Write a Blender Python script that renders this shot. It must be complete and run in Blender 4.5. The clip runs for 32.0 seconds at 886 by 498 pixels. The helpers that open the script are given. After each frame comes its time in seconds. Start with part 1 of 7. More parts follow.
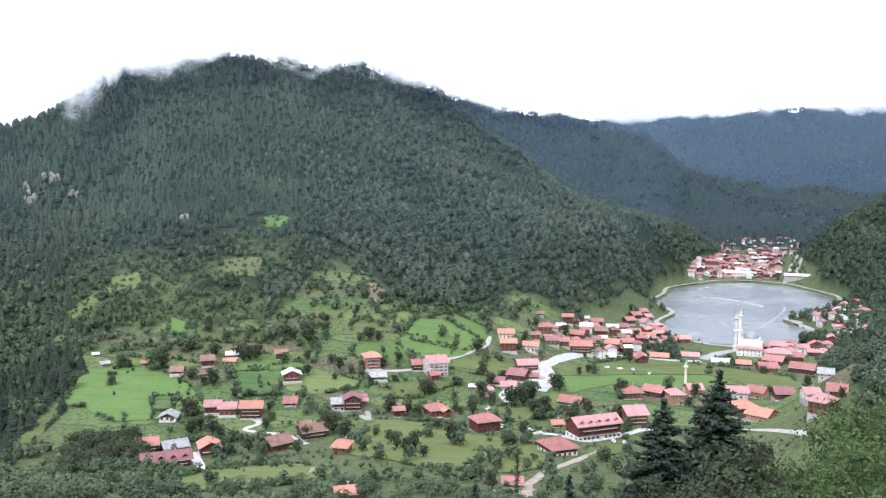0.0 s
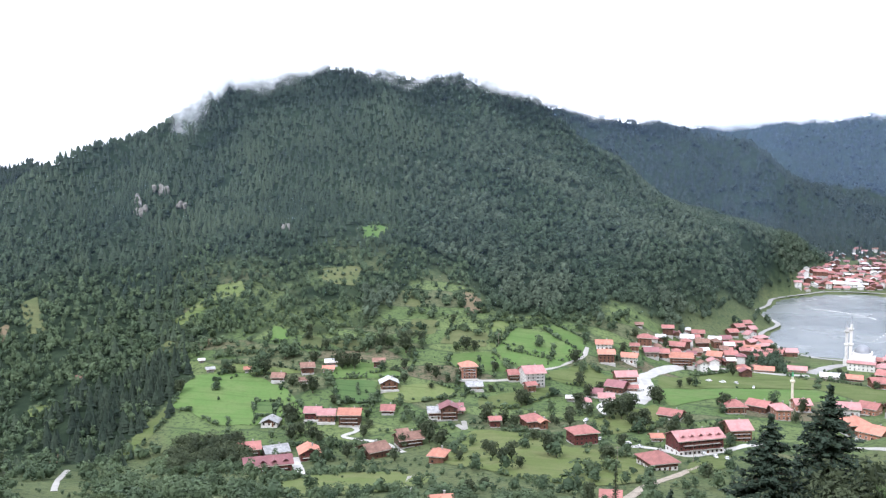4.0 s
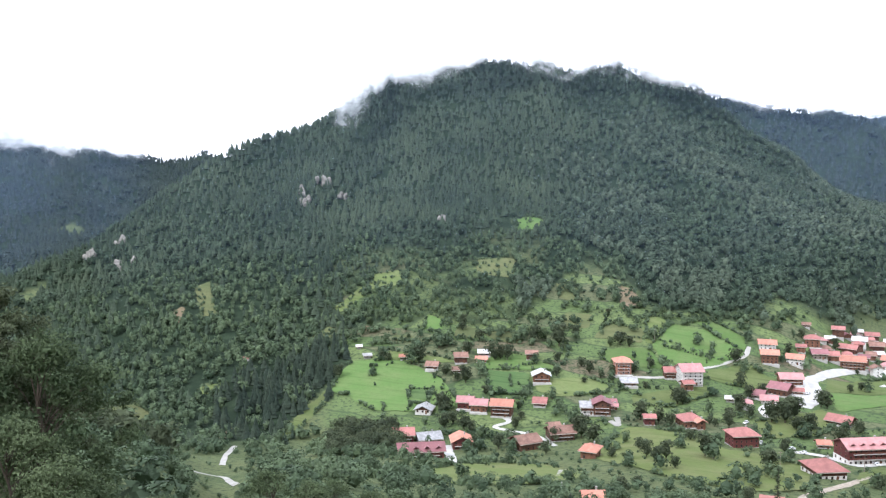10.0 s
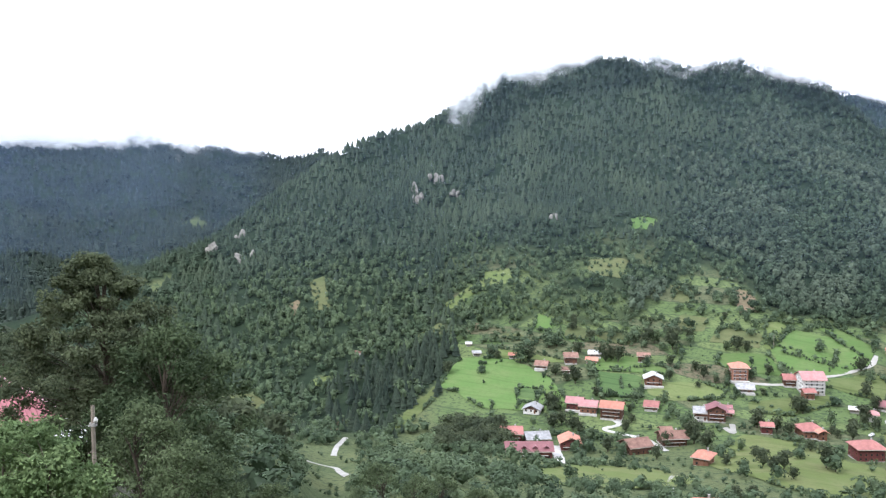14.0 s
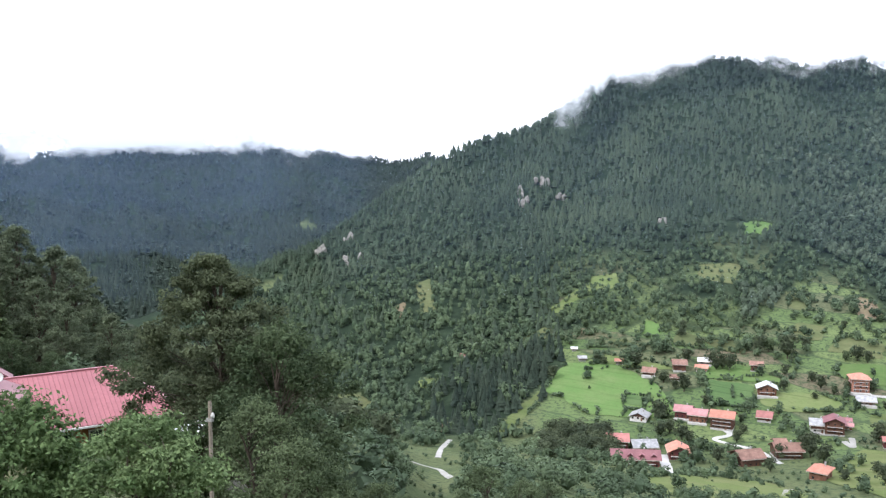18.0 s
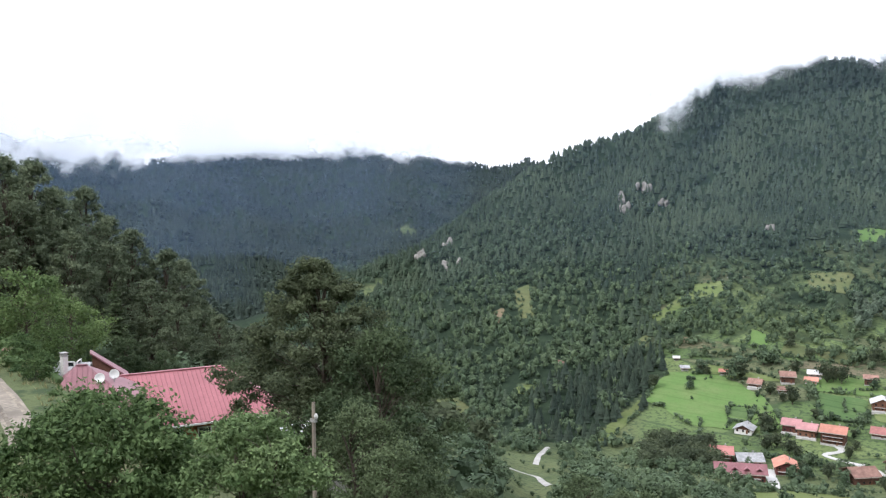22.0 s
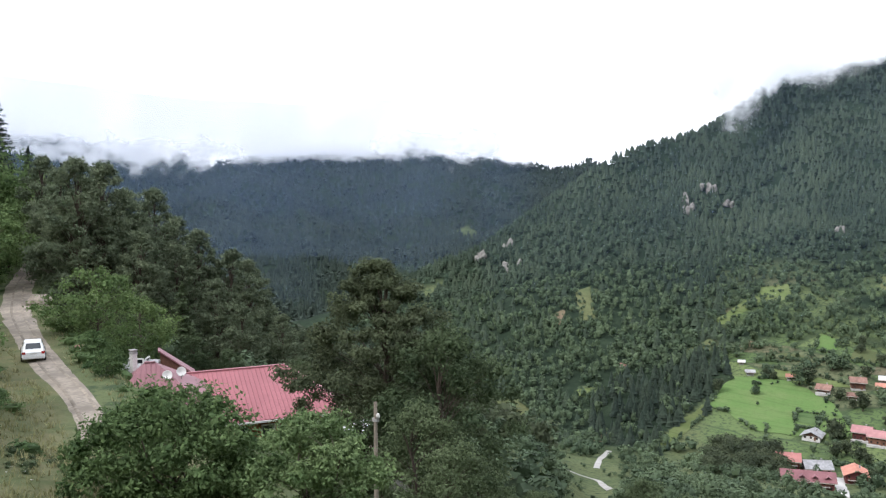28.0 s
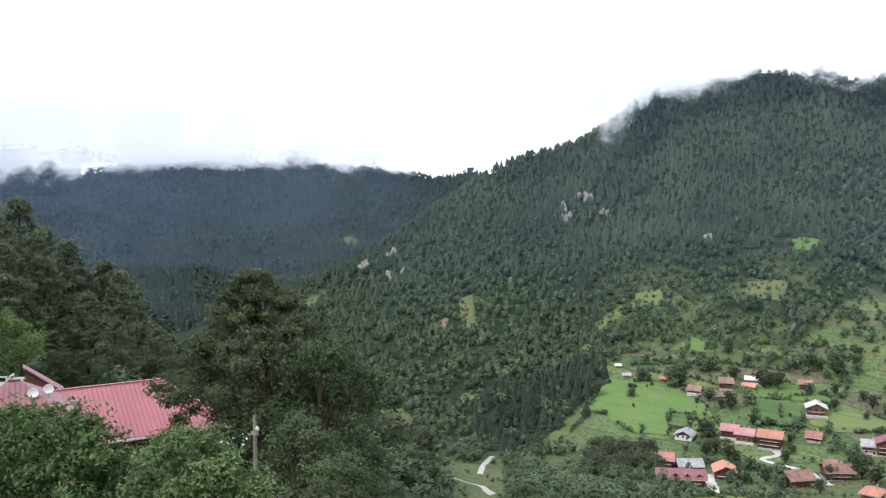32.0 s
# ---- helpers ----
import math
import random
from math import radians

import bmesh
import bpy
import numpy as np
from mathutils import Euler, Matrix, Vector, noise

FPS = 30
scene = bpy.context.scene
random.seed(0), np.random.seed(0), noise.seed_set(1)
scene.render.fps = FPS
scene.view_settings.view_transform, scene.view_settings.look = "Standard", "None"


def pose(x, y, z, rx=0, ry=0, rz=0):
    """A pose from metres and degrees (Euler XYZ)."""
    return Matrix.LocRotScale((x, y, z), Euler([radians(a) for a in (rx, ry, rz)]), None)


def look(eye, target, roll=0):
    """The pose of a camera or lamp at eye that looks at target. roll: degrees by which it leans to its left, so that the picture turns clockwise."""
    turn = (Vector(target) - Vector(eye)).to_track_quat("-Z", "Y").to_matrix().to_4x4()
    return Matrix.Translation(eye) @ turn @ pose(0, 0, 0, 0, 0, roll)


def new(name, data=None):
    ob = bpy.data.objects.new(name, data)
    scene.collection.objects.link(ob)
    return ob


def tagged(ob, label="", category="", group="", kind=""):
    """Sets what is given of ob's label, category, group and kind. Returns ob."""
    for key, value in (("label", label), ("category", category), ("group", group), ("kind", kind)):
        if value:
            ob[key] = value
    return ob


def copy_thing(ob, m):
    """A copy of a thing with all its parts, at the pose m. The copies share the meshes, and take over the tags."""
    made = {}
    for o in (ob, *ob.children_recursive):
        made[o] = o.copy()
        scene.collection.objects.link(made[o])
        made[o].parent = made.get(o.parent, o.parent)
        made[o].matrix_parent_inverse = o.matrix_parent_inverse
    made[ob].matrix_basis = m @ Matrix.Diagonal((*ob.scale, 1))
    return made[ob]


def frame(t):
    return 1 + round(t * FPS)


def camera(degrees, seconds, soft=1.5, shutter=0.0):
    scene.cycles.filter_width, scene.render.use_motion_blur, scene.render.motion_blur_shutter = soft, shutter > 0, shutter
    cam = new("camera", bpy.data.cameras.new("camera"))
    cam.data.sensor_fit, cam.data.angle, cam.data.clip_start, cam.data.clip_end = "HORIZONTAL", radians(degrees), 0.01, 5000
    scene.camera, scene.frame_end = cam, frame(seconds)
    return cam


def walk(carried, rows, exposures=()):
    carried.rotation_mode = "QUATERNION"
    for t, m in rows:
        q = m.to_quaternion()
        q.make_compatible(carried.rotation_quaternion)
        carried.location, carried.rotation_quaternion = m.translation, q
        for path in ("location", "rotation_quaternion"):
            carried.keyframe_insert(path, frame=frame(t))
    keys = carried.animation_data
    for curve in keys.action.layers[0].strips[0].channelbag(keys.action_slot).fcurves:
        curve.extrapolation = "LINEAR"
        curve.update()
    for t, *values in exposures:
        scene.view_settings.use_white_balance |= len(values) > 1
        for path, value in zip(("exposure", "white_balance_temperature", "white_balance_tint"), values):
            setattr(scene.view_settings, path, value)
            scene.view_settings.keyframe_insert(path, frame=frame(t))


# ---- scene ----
from mathutils.geometry import delaunay_2d_cdt

cam = camera(51.64, 32.0, soft=1.3)
# The camera is panned by a standing viewer: seconds, turn to the left, look up, lean (degrees)
EYE, ARM = 160.0, 1.1
ROWS = [
    (0.0, -0.00, -5.58, -0.42),
    (0.5, 0.78, -5.59, -0.30),
    (1.0, 1.52, -5.56, -0.04),
    (1.5, 2.26, -5.47, -0.07),
    (2.0, 3.02, -5.37, -0.02),
    (2.5, 3.69, -5.30, 0.08),
    (3.0, 4.47, -5.17, -0.08),
    (3.5, 5.26, -5.04, -0.02),
    (5.5, 7.89, -5.01, 0.27),
    (6.0, 8.47, -5.08, 0.36),
    (6.5, 9.15, -5.15, 0.33),
    (7.0, 10.01, -5.20, 0.17),
    (7.5, 10.94, -5.23, 0.04),
    (8.0, 11.85, -5.26, 0.29),
    (8.5, 12.80, -5.28, 0.31),
    (9.0, 13.87, -5.37, 0.07),
    (9.5, 14.86, -5.44, -0.06),
    (10.0, 15.66, -5.48, 0.04),
    (10.5, 16.27, -5.49, 0.18),
    (11.0, 16.89, -5.54, 0.17),
    (11.5, 17.60, -5.49, -0.05),
    (12.0, 18.55, -5.41, -0.04),
    (12.5, 19.82, -5.56, -0.18),
    (13.0, 20.90, -5.76, -0.15),
    (13.5, 21.81, -5.84, -0.09),
    (14.0, 22.64, -5.61, -0.22),
    (14.5, 23.42, -5.20, -0.16),
    (16.5, 26.80, -5.18, -0.15),
    (17.0, 27.68, -5.37, -0.17),
    (17.5, 28.46, -5.42, 0.01),
    (18.0, 29.22, -5.41, 0.02),
    (18.5, 29.96, -5.37, -0.19),
    (19.0, 30.71, -5.29, -0.21),
    (19.5, 31.50, -5.19, -0.17),
    (20.0, 32.22, -5.13, -0.20),
    (20.5, 33.01, -5.08, -0.18),
    (21.0, 33.83, -5.07, -0.19),
    (21.5, 34.66, -5.08, -0.01),
    (22.0, 35.41, -5.06, 0.13),
    (22.5, 36.29, -5.06, 0.06),
    (23.0, 37.17, -5.12, -0.08),
    (23.5, 37.91, -5.16, -0.08),
    (24.0, 38.54, -5.11, 0.00),
    (24.5, 39.09, -5.04, 0.13),
    (25.0, 39.64, -4.97, 0.22),
    (25.5, 40.18, -4.95, 0.33),
    (27.5, 40.33, -4.98, 0.19),
    (28.0, 39.19, -4.98, 0.25),
    (28.5, 38.24, -4.97, 0.05),
    (29.0, 37.42, -4.91, 0.00),
    (29.5, 36.52, -4.76, -0.08),
    (30.0, 35.65, -4.64, -0.09),
    (30.5, 34.72, -4.59, -0.12),
    (31.0, 33.73, -4.49, -0.00),
    (31.5, 32.81, -4.46, 0.04),
    (32.0, 31.89, -4.44, 0.08),
]
walk(cam, [(t, pose(-ARM * math.sin(radians(yaw)), ARM * math.cos(radians(yaw)), EYE, 90 + pitch, roll, yaw)) for t, yaw, pitch, roll in ROWS],
     exposures=[(0, 1.00, 5760, 15), (9, 1.07, 5780, 14), (16, 1.12, 5820, 14), (20, 1.00, 5880, 14), (23, 0.87, 5960, 14), (28, 0.78, 5980, 14), (32, 0.78, 5980, 14)])

# ---- sky and sun: a bright, closed cloud cover with the sun behind it ----
world = bpy.data.worlds.new("sky")
scene.world = world
world.use_nodes = True
wn, wl = world.node_tree.nodes, world.node_tree.links
wn.clear()
sky = wn.new("ShaderNodeTexSky")
sky.sky_type, sky.sun_disc = "NISHITA", False
sky.sun_elevation, sky.sun_rotation = radians(52), radians(155)
clear = wn.new("ShaderNodeBackground")
clear.inputs["Strength"].default_value = 0.12
cloud = wn.new("ShaderNodeBackground")
cloud.inputs["Strength"].default_value = 1.12
way = wn.new("ShaderNodeTexCoord")
puff = wn.new("ShaderNodeTexNoise")
puff.inputs["Scale"].default_value, puff.inputs["Detail"].default_value = 3.0, 5.0
tone = wn.new("ShaderNodeValToRGB")
tone.color_ramp.elements[0].position, tone.color_ramp.elements[0].color = 0.30, (0.90, 0.935, 0.97, 1)
tone.color_ramp.elements[1].position, tone.color_ramp.elements[1].color = 0.62, (1.0, 1.0, 1.0, 1)
mix = wn.new("ShaderNodeMixShader")
mix.inputs[0].default_value = 0.9
out = wn.new("ShaderNodeOutputWorld")
wl.new(sky.outputs[0], clear.inputs[0])
wl.new(way.outputs["Generated"], puff.inputs["Vector"])
wl.new(puff.outputs[0], tone.inputs[0])
wl.new(tone.outputs[0], cloud.inputs[0])
wl.new(clear.outputs[0], mix.inputs[1])
wl.new(cloud.outputs[0], mix.inputs[2])
wl.new(mix.outputs[0], out.inputs[0])
sun_data = bpy.data.lights.new("sun", "SUN")
sun_data.energy, sun_data.angle, sun_data.color = 1.5, radians(14), (1.0, 0.96, 0.9)
sun = new("sun", sun_data)
sun.matrix_world = look((-300, -500, 800), (0, 200, 0))

# ---- materials ----
def mat(name, rough=0.8, metal=0.0):
    m = bpy.data.materials.new(name)
    m.use_nodes = True
    b = m.node_tree.nodes["Principled BSDF"]
    b.inputs["Roughness"].default_value, b.inputs["Metallic"].default_value = rough, metal
    b.inputs["Specular IOR Level"].default_value = 0.25
    return m, m.node_tree.nodes, m.node_tree.links, b


def node(nodes, links, kind, **sets):
    n = nodes.new("ShaderNode" + kind)
    for key, value in sets.items():
        slot = n.inputs[key.replace("_", " ")]
        if isinstance(value, bpy.types.NodeSocket):
            links.new(value, slot)
        else:
            slot.default_value = value
    return n


def mixed(nodes, links, fac, a, b, how="MIX"):
    n = nodes.new("ShaderNodeMix")
    n.data_type, n.blend_type = "RGBA", how
    for slot, value in ((0, fac), (6, a), (7, b)):
        if isinstance(value, bpy.types.NodeSocket):
            links.new(value, n.inputs[slot])
        else:
            n.inputs[slot].default_value = value if slot == 0 else (*value, 1)
    return n.outputs[2]


def spread(nodes, links, value, low, high):
    n = nodes.new("ShaderNodeMapRange")
    n.interpolation_type = "SMOOTHSTEP"
    links.new(value, n.inputs[0])
    n.inputs[1].default_value, n.inputs[2].default_value = low, high
    return n.outputs[0]


def plain(name, colour, rough=0.8, metal=0.0, vary=0.25, grain=2.0, fine=14.0, bump=0.0, dirt=None):
    """A surface with blotches, fine grain and a tint of its own for each object."""
    m, n, l, b = mat(name, rough, metal)
    co = n.new("ShaderNodeTexCoord").outputs["Object"]
    big = node(n, l, "TexNoise", Vector=co, Scale=1 / grain, Detail=4.0).outputs[0]
    small = node(n, l, "TexNoise", Vector=co, Scale=fine, Detail=3.0).outputs[0]
    who = n.new("ShaderNodeObjectInfo").outputs["Random"]
    c = mixed(n, l, spread(n, l, big, 0.3, 0.7), [v * (1 - vary) for v in colour], [min(1, v * (1 + vary)) for v in colour])
    c = mixed(n, l, spread(n, l, small, 0.35, 0.75), c, [v * (1 - vary) for v in (dirt or colour)])
    hsv = node(n, l, "HueSaturation", Color=c)
    v = node(n, l, "MapRange", Value=who)
    v.inputs[3].default_value, v.inputs[4].default_value = 0.85, 1.15
    l.new(v.outputs[0], hsv.inputs["Value"])
    l.new(hsv.outputs[0], b.inputs["Base Color"])
    if bump:
        bp = node(n, l, "Bump", Height=small, Strength=bump, Distance=0.05)
        l.new(bp.outputs[0], b.inputs["Normal"])
    return m


def leafy(name, dark, light, patch=30.0, thin=0.0, uneven=0.5, own=0.6, shared=0.42):
    """Foliage: a tint for each plant, for each leaf or clump, and for each stand."""
    m, n, l, b = mat(name, 0.75)
    tint = n.new("ShaderNodeAttribute")
    tint.attribute_name = "tint"
    co = n.new("ShaderNodeNewGeometry")
    stand = node(n, l, "TexNoise", Vector=co.outputs["Position"], Scale=1 / patch, Detail=4.0).outputs[0]
    fac = node(n, l, "Math")
    fac.operation = "MULTIPLY_ADD"
    l.new(tint.outputs["Fac"], fac.inputs[0])
    fac.inputs[1].default_value = own
    l.new(node_scale(n, l, spread(n, l, stand, 0.3, 0.7), shared, 0.0), fac.inputs[2])
    isl = node_scale(n, l, co.outputs["Random Per Island"], uneven, 1 - uneven / 2)
    c = mixed(n, l, fac.outputs[0], dark, light)
    hsv = node(n, l, "HueSaturation", Color=c)
    l.new(isl, hsv.inputs["Value"])
    hsv.inputs["Saturation"].default_value = 1.0 if thin else 0.86
    l.new(hsv.outputs[0], b.inputs["Base Color"])
    b.inputs["Specular IOR Level"].default_value = 0.15
    if thin:
        glow, both = n.new("ShaderNodeBsdfTranslucent"), n.new("ShaderNodeMixShader")
        both.inputs[0].default_value = thin
        l.new(hsv.outputs[0], glow.inputs[0])
        l.new(b.outputs[0], both.inputs[1])
        l.new(glow.outputs[0], both.inputs[2])
        l.new(both.outputs[0], n["Material Output"].inputs[0])
    return m


def node_scale(n, l, value, mul, add):
    k = n.new("ShaderNodeMath")
    k.operation = "MULTIPLY_ADD"
    l.new(value, k.inputs[0])
    k.inputs[1].default_value, k.inputs[2].default_value = mul, add
    return k.outputs[0]


def ground_material():
    m, n, l, b = mat("meadow_and_soil", 0.95)
    b.inputs["Specular IOR Level"].default_value = 0.05
    pos = n.new("ShaderNodeNewGeometry").outputs["Position"]
    marks = {}
    for key in ("cover", "tilled", "dry"):
        marks[key] = n.new("ShaderNodeAttribute")
        marks[key].attribute_name = key
    big = node(n, l, "TexNoise", Vector=pos, Scale=0.018, Detail=4.0).outputs[0]
    mid = node(n, l, "TexNoise", Vector=pos, Scale=0.085, Detail=7.0, Roughness=0.68).outputs[0]
    tuft = node(n, l, "TexNoise", Vector=pos, Scale=0.42, Detail=5.0, Roughness=0.7).outputs[0]
    fine = node(n, l, "TexNoise", Vector=pos, Scale=2.6, Detail=4.0, Roughness=0.7).outputs[0]
    bend = node(n, l, "TexNoise", Vector=pos, Scale=0.02, Detail=2.0)
    bent = n.new("ShaderNodeVectorMath")
    bent.operation = "MULTIPLY_ADD"
    l.new(bend.outputs["Color"], bent.inputs[0])
    bent.inputs[1].default_value = (22, 22, 0)
    l.new(pos, bent.inputs[2])
    turn = node(n, l, "Mapping", Vector=bent.outputs[0], Rotation=(0, 0, radians(-9)), Scale=(0.015, 0.042, 0.0))
    plots = node(n, l, "TexVoronoi", Vector=turn.outputs[0], Scale=1.0, Randomness=0.9)
    edge = n.new("ShaderNodeTexVoronoi")
    edge.feature = "DISTANCE_TO_EDGE"
    edge.inputs["Scale"].default_value, edge.inputs["Randomness"].default_value = 1.0, 0.9
    l.new(turn.outputs[0], edge.inputs["Vector"])
    hue = n.new("ShaderNodeSeparateColor")
    l.new(plots.outputs["Color"], hue.inputs[0])
    grass = mixed(n, l, spread(n, l, big, 0.35, 0.65), (0.078, 0.105, 0.041), (0.114, 0.130, 0.052))
    grass = mixed(n, l, spread(n, l, mid, 0.42, 0.62), grass, (0.118, 0.140, 0.058))
    grass = mixed(n, l, spread(n, l, mid, 0.54, 0.68), grass, (0.040, 0.066, 0.030))
    plot = mixed(n, l, hue.outputs[0], (0.090, 0.140, 0.044), (0.142, 0.184, 0.060))
    plot = mixed(n, l, spread(n, l, hue.outputs[1], 0.70, 0.78), plot, (0.125, 0.135, 0.066))
    plot = mixed(n, l, spread(n, l, hue.outputs[2], 0.90, 0.96), plot, (0.150, 0.125, 0.075))
    plot = mixed(n, l, spread(n, l, mid, 0.50, 0.72), plot, (0.064, 0.100, 0.040))
    rim = node_scale(n, l, spread(n, l, edge.outputs["Distance"], 0.05, 0.015), 0.55, 0.0)
    plot = mixed(n, l, rim, plot, (0.040, 0.062, 0.030))
    c = mixed(n, l, marks["tilled"].outputs["Fac"], grass, plot)
    c = mixed(n, l, spread(n, l, tuft, 0.47, 0.64), c, (0.046, 0.068, 0.032))
    c = mixed(n, l, spread(n, l, fine, 0.52, 0.8), c, (0.050, 0.068, 0.032))
    hay = mixed(n, l, spread(n, l, tuft, 0.38, 0.66), (0.132, 0.127, 0.060), (0.082, 0.100, 0.040))
    hay = mixed(n, l, node_scale(n, l, spread(n, l, fine, 0.45, 0.75), 0.6, 0.0), hay, (0.078, 0.092, 0.040))
    c = mixed(n, l, marks["dry"].outputs["Fac"], c, hay)
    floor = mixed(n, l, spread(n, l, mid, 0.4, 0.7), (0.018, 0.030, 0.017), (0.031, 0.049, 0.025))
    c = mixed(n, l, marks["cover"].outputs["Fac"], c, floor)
    muted = node(n, l, "HueSaturation", Color=c, Saturation=0.90)
    l.new(muted.outputs[0], b.inputs["Base Color"])
    bp = node(n, l, "Bump", Height=tuft, Strength=0.6, Distance=0.5)
    bp2 = node(n, l, "Bump", Height=fine, Strength=0.5, Distance=0.12)
    l.new(bp.outputs[0], bp2.inputs["Normal"])
    l.new(bp2.outputs[0], b.inputs["Normal"])
    return m


def water_material():
    m, n, l, b = mat("lake_water", 0.06)
    pos = n.new("ShaderNodeNewGeometry").outputs["Position"]
    wave = node(n, l, "TexNoise", Vector=pos, Scale=0.9, Detail=4.0).outputs[0]
    drift = node(n, l, "TexNoise", Vector=pos, Scale=0.012, Detail=3.0).outputs[0]
    b.inputs["IOR"].default_value, b.inputs["Specular IOR Level"].default_value = 1.33, 0.5
    c = mixed(n, l, spread(n, l, drift, 0.4, 0.62), (0.135, 0.150, 0.148), (0.18, 0.195, 0.19))
    l.new(c, b.inputs["Base Color"])
    l.new(node_scale(n, l, drift, 0.3, 0.1), b.inputs["Roughness"])
    bp = node(n, l, "Bump", Height=wave, Strength=0.35, Distance=0.15)
    l.new(bp.outputs[0], b.inputs["Normal"])
    return m


GROUND, WATER = ground_material(), water_material()
NEEDLES = leafy("spruce_needles", (0.025, 0.044, 0.028), (0.062, 0.088, 0.046), 90.0, uneven=0.22, own=0.34, shared=0.66)
LEAVES = leafy("broad_leaves", (0.031, 0.056, 0.028), (0.096, 0.138, 0.060))
# Same hue as NEEDLES at about 0.7 of its value, for the copse alone.
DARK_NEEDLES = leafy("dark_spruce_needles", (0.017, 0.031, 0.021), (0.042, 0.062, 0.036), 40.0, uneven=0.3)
PALE_LEAVES = leafy("pale_leaves", (0.036, 0.060, 0.036), (0.088, 0.118, 0.068), 120.0, own=0.5, shared=0.5)
WOODS = leafy("woodland_leaves", (0.027, 0.048, 0.029), (0.070, 0.104, 0.053), 110.0, own=0.45, shared=0.55)
DARK_LEAVES = leafy("dark_green_leaves", (0.036, 0.049, 0.028), (0.098, 0.118, 0.062), 9.0, 0.3)
# Far forest, darker and flatter than NEEDLES: cloud shade painted into the foliage colour.
FAR_SHADED = leafy("far_shaded_foliage", (0.026, 0.042, 0.031), (0.042, 0.060, 0.040), 160.0, uneven=0.2, own=0.25, shared=0.75)

# ---- the lie of the land (metres; the lake's surface is z = 0, the camera stands near x = y = 0) ----
def vnoise(x, y, size, seed):
    """Smooth value noise from -1 to 1 with the given grain size, for arrays."""
    gx, gy = np.asarray(x, float) / size, np.asarray(y, float) / size
    ix, iy = np.floor(gx).astype(np.int64), np.floor(gy).astype(np.int64)
    fx, fy = gx - ix, gy - iy
    fx, fy = fx * fx * fx * (fx * (6 * fx - 15) + 10), fy * fy * fy * (fy * (6 * fy - 15) + 10)

    def cell(a, b):
        h = (a * 374761393 + b * 668265263 + (seed * 1442695041 & 0xFFFFFFFF)) & 0xFFFFFFFF
        h = ((h ^ (h >> 13)) * 1274126177) & 0xFFFFFFFF
        h = ((h ^ (h >> 15)) * 2246822519) & 0xFFFFFFFF
        return ((h ^ (h >> 16)) & 0xFFFFFF) / float(0x7FFFFF) - 1.0

    a, b, c, d = cell(ix, iy), cell(ix + 1, iy), cell(ix, iy + 1), cell(ix + 1, iy + 1)
    return (a + (b - a) * fx) * (1 - fy) + (c + (d - c) * fx) * fy


def fbm(x, y, size, octaves, seed):
    total, amp, norm = 0.0, 1.0, 0.0
    for k in range(octaves):
        total, norm = total + amp * vnoise(x, y, size / 2 ** k, seed + 17 * k), norm + amp
        amp *= 0.5
    return total / norm


def at(az, dist):
    """Plan coordinates from a bearing (degrees to the right of north) and a distance."""
    a = radians(az)
    return dist * math.sin(a), dist * math.cos(a)


# Ridges: the line of the crest as (bearing, distance, height, length of the sides' fall), then the level to which they fall
RIDGES = {
    "main": ([(-43, 800, -10, 200), (-40.9, 850, 26, 240), (-37.3, 920, 50, 300), (-35.1, 955, 76, 340), (-33.2, 1000, 106, 380), (-29.8, 1080, 160, 440), (-23.8, 1180, 211, 500),
              (-18.7, 1270, 278, 540), (-13.2, 1300, 301, 540), (-7.8, 1330, 299, 510), (-3.0, 1380, 294, 400), (-0.9, 1370, 270, 360), (7.6, 1290, 116, 310),
              (14.2, 1150, 12, 280)], -70),
    "second": ([(-6, 1900, 318, 480), (1, 2000, 318, 460), (6.1, 2000, 288, 420), (11.9, 1950, 258, 380), (15, 1850, 178, 340), (18, 1720, 70, 300), (20.3, 1650, 20, 300)], -80),
    "head": ([(4, 3300, 345, 700), (12, 3200, 325, 700), (17.5, 3100, 335, 700), (21.5, 3000, 350, 700), (27, 3000, 338, 700), (40, 2900, 420, 700), (60, 2700, 480, 700)], -60),
    "right": ([(20.8, 1650, -12, 300), (21.8, 1480, 18, 300), (25.8, 1430, 92, 300), (30, 1450, 205, 330), (37, 1450, 310, 380), (60, 1500, 380, 420)], -110),
    "shoulder": ([(24.4, 640, -6, 240), (25.2, 600, 30, 240), (27.4, 560, 70, 250), (34, 470, 120, 280), (50, 330, 175, 300), (75, 300, 220, 300)], -150),
    "far_left": ([(-100, 1500, 330, 650), (-80, 1900, 300, 650), (-64, 2250, 250, 650), (-54, 2350, 218, 650), (-47, 2400, 212, 650), (-40.7, 2450, 236, 650),
                  (-31, 2550, 180, 650), (-22, 2600, 170, 650)], -70),
    "left_step": ([(-85, 900, 120, 300), (-70, 1150, 10, 320), (-58, 1350, -60, 320)], -120),
    "spur": ([(-95, 260, 240, 280), (-72, 190, 172, 280), (-64, 172, 147, 280), (-57, 162, 136, 280), (-50, 152, 120, 280), (-45, 150, 102, 280)], -60),
    "right_bank": ([(70, 90, 172, 200), (40, 130, 140, 200), (31, 170, 116, 200), (26.2, 200, 92, 180)], -60),
    "behind": ([(-130, 300, 330, 300), (170, 260, 330, 300), (110, 300, 330, 300)], -60),
}
DOWN = at(18, 1.0)
ALONG = at(-72, 1.0)
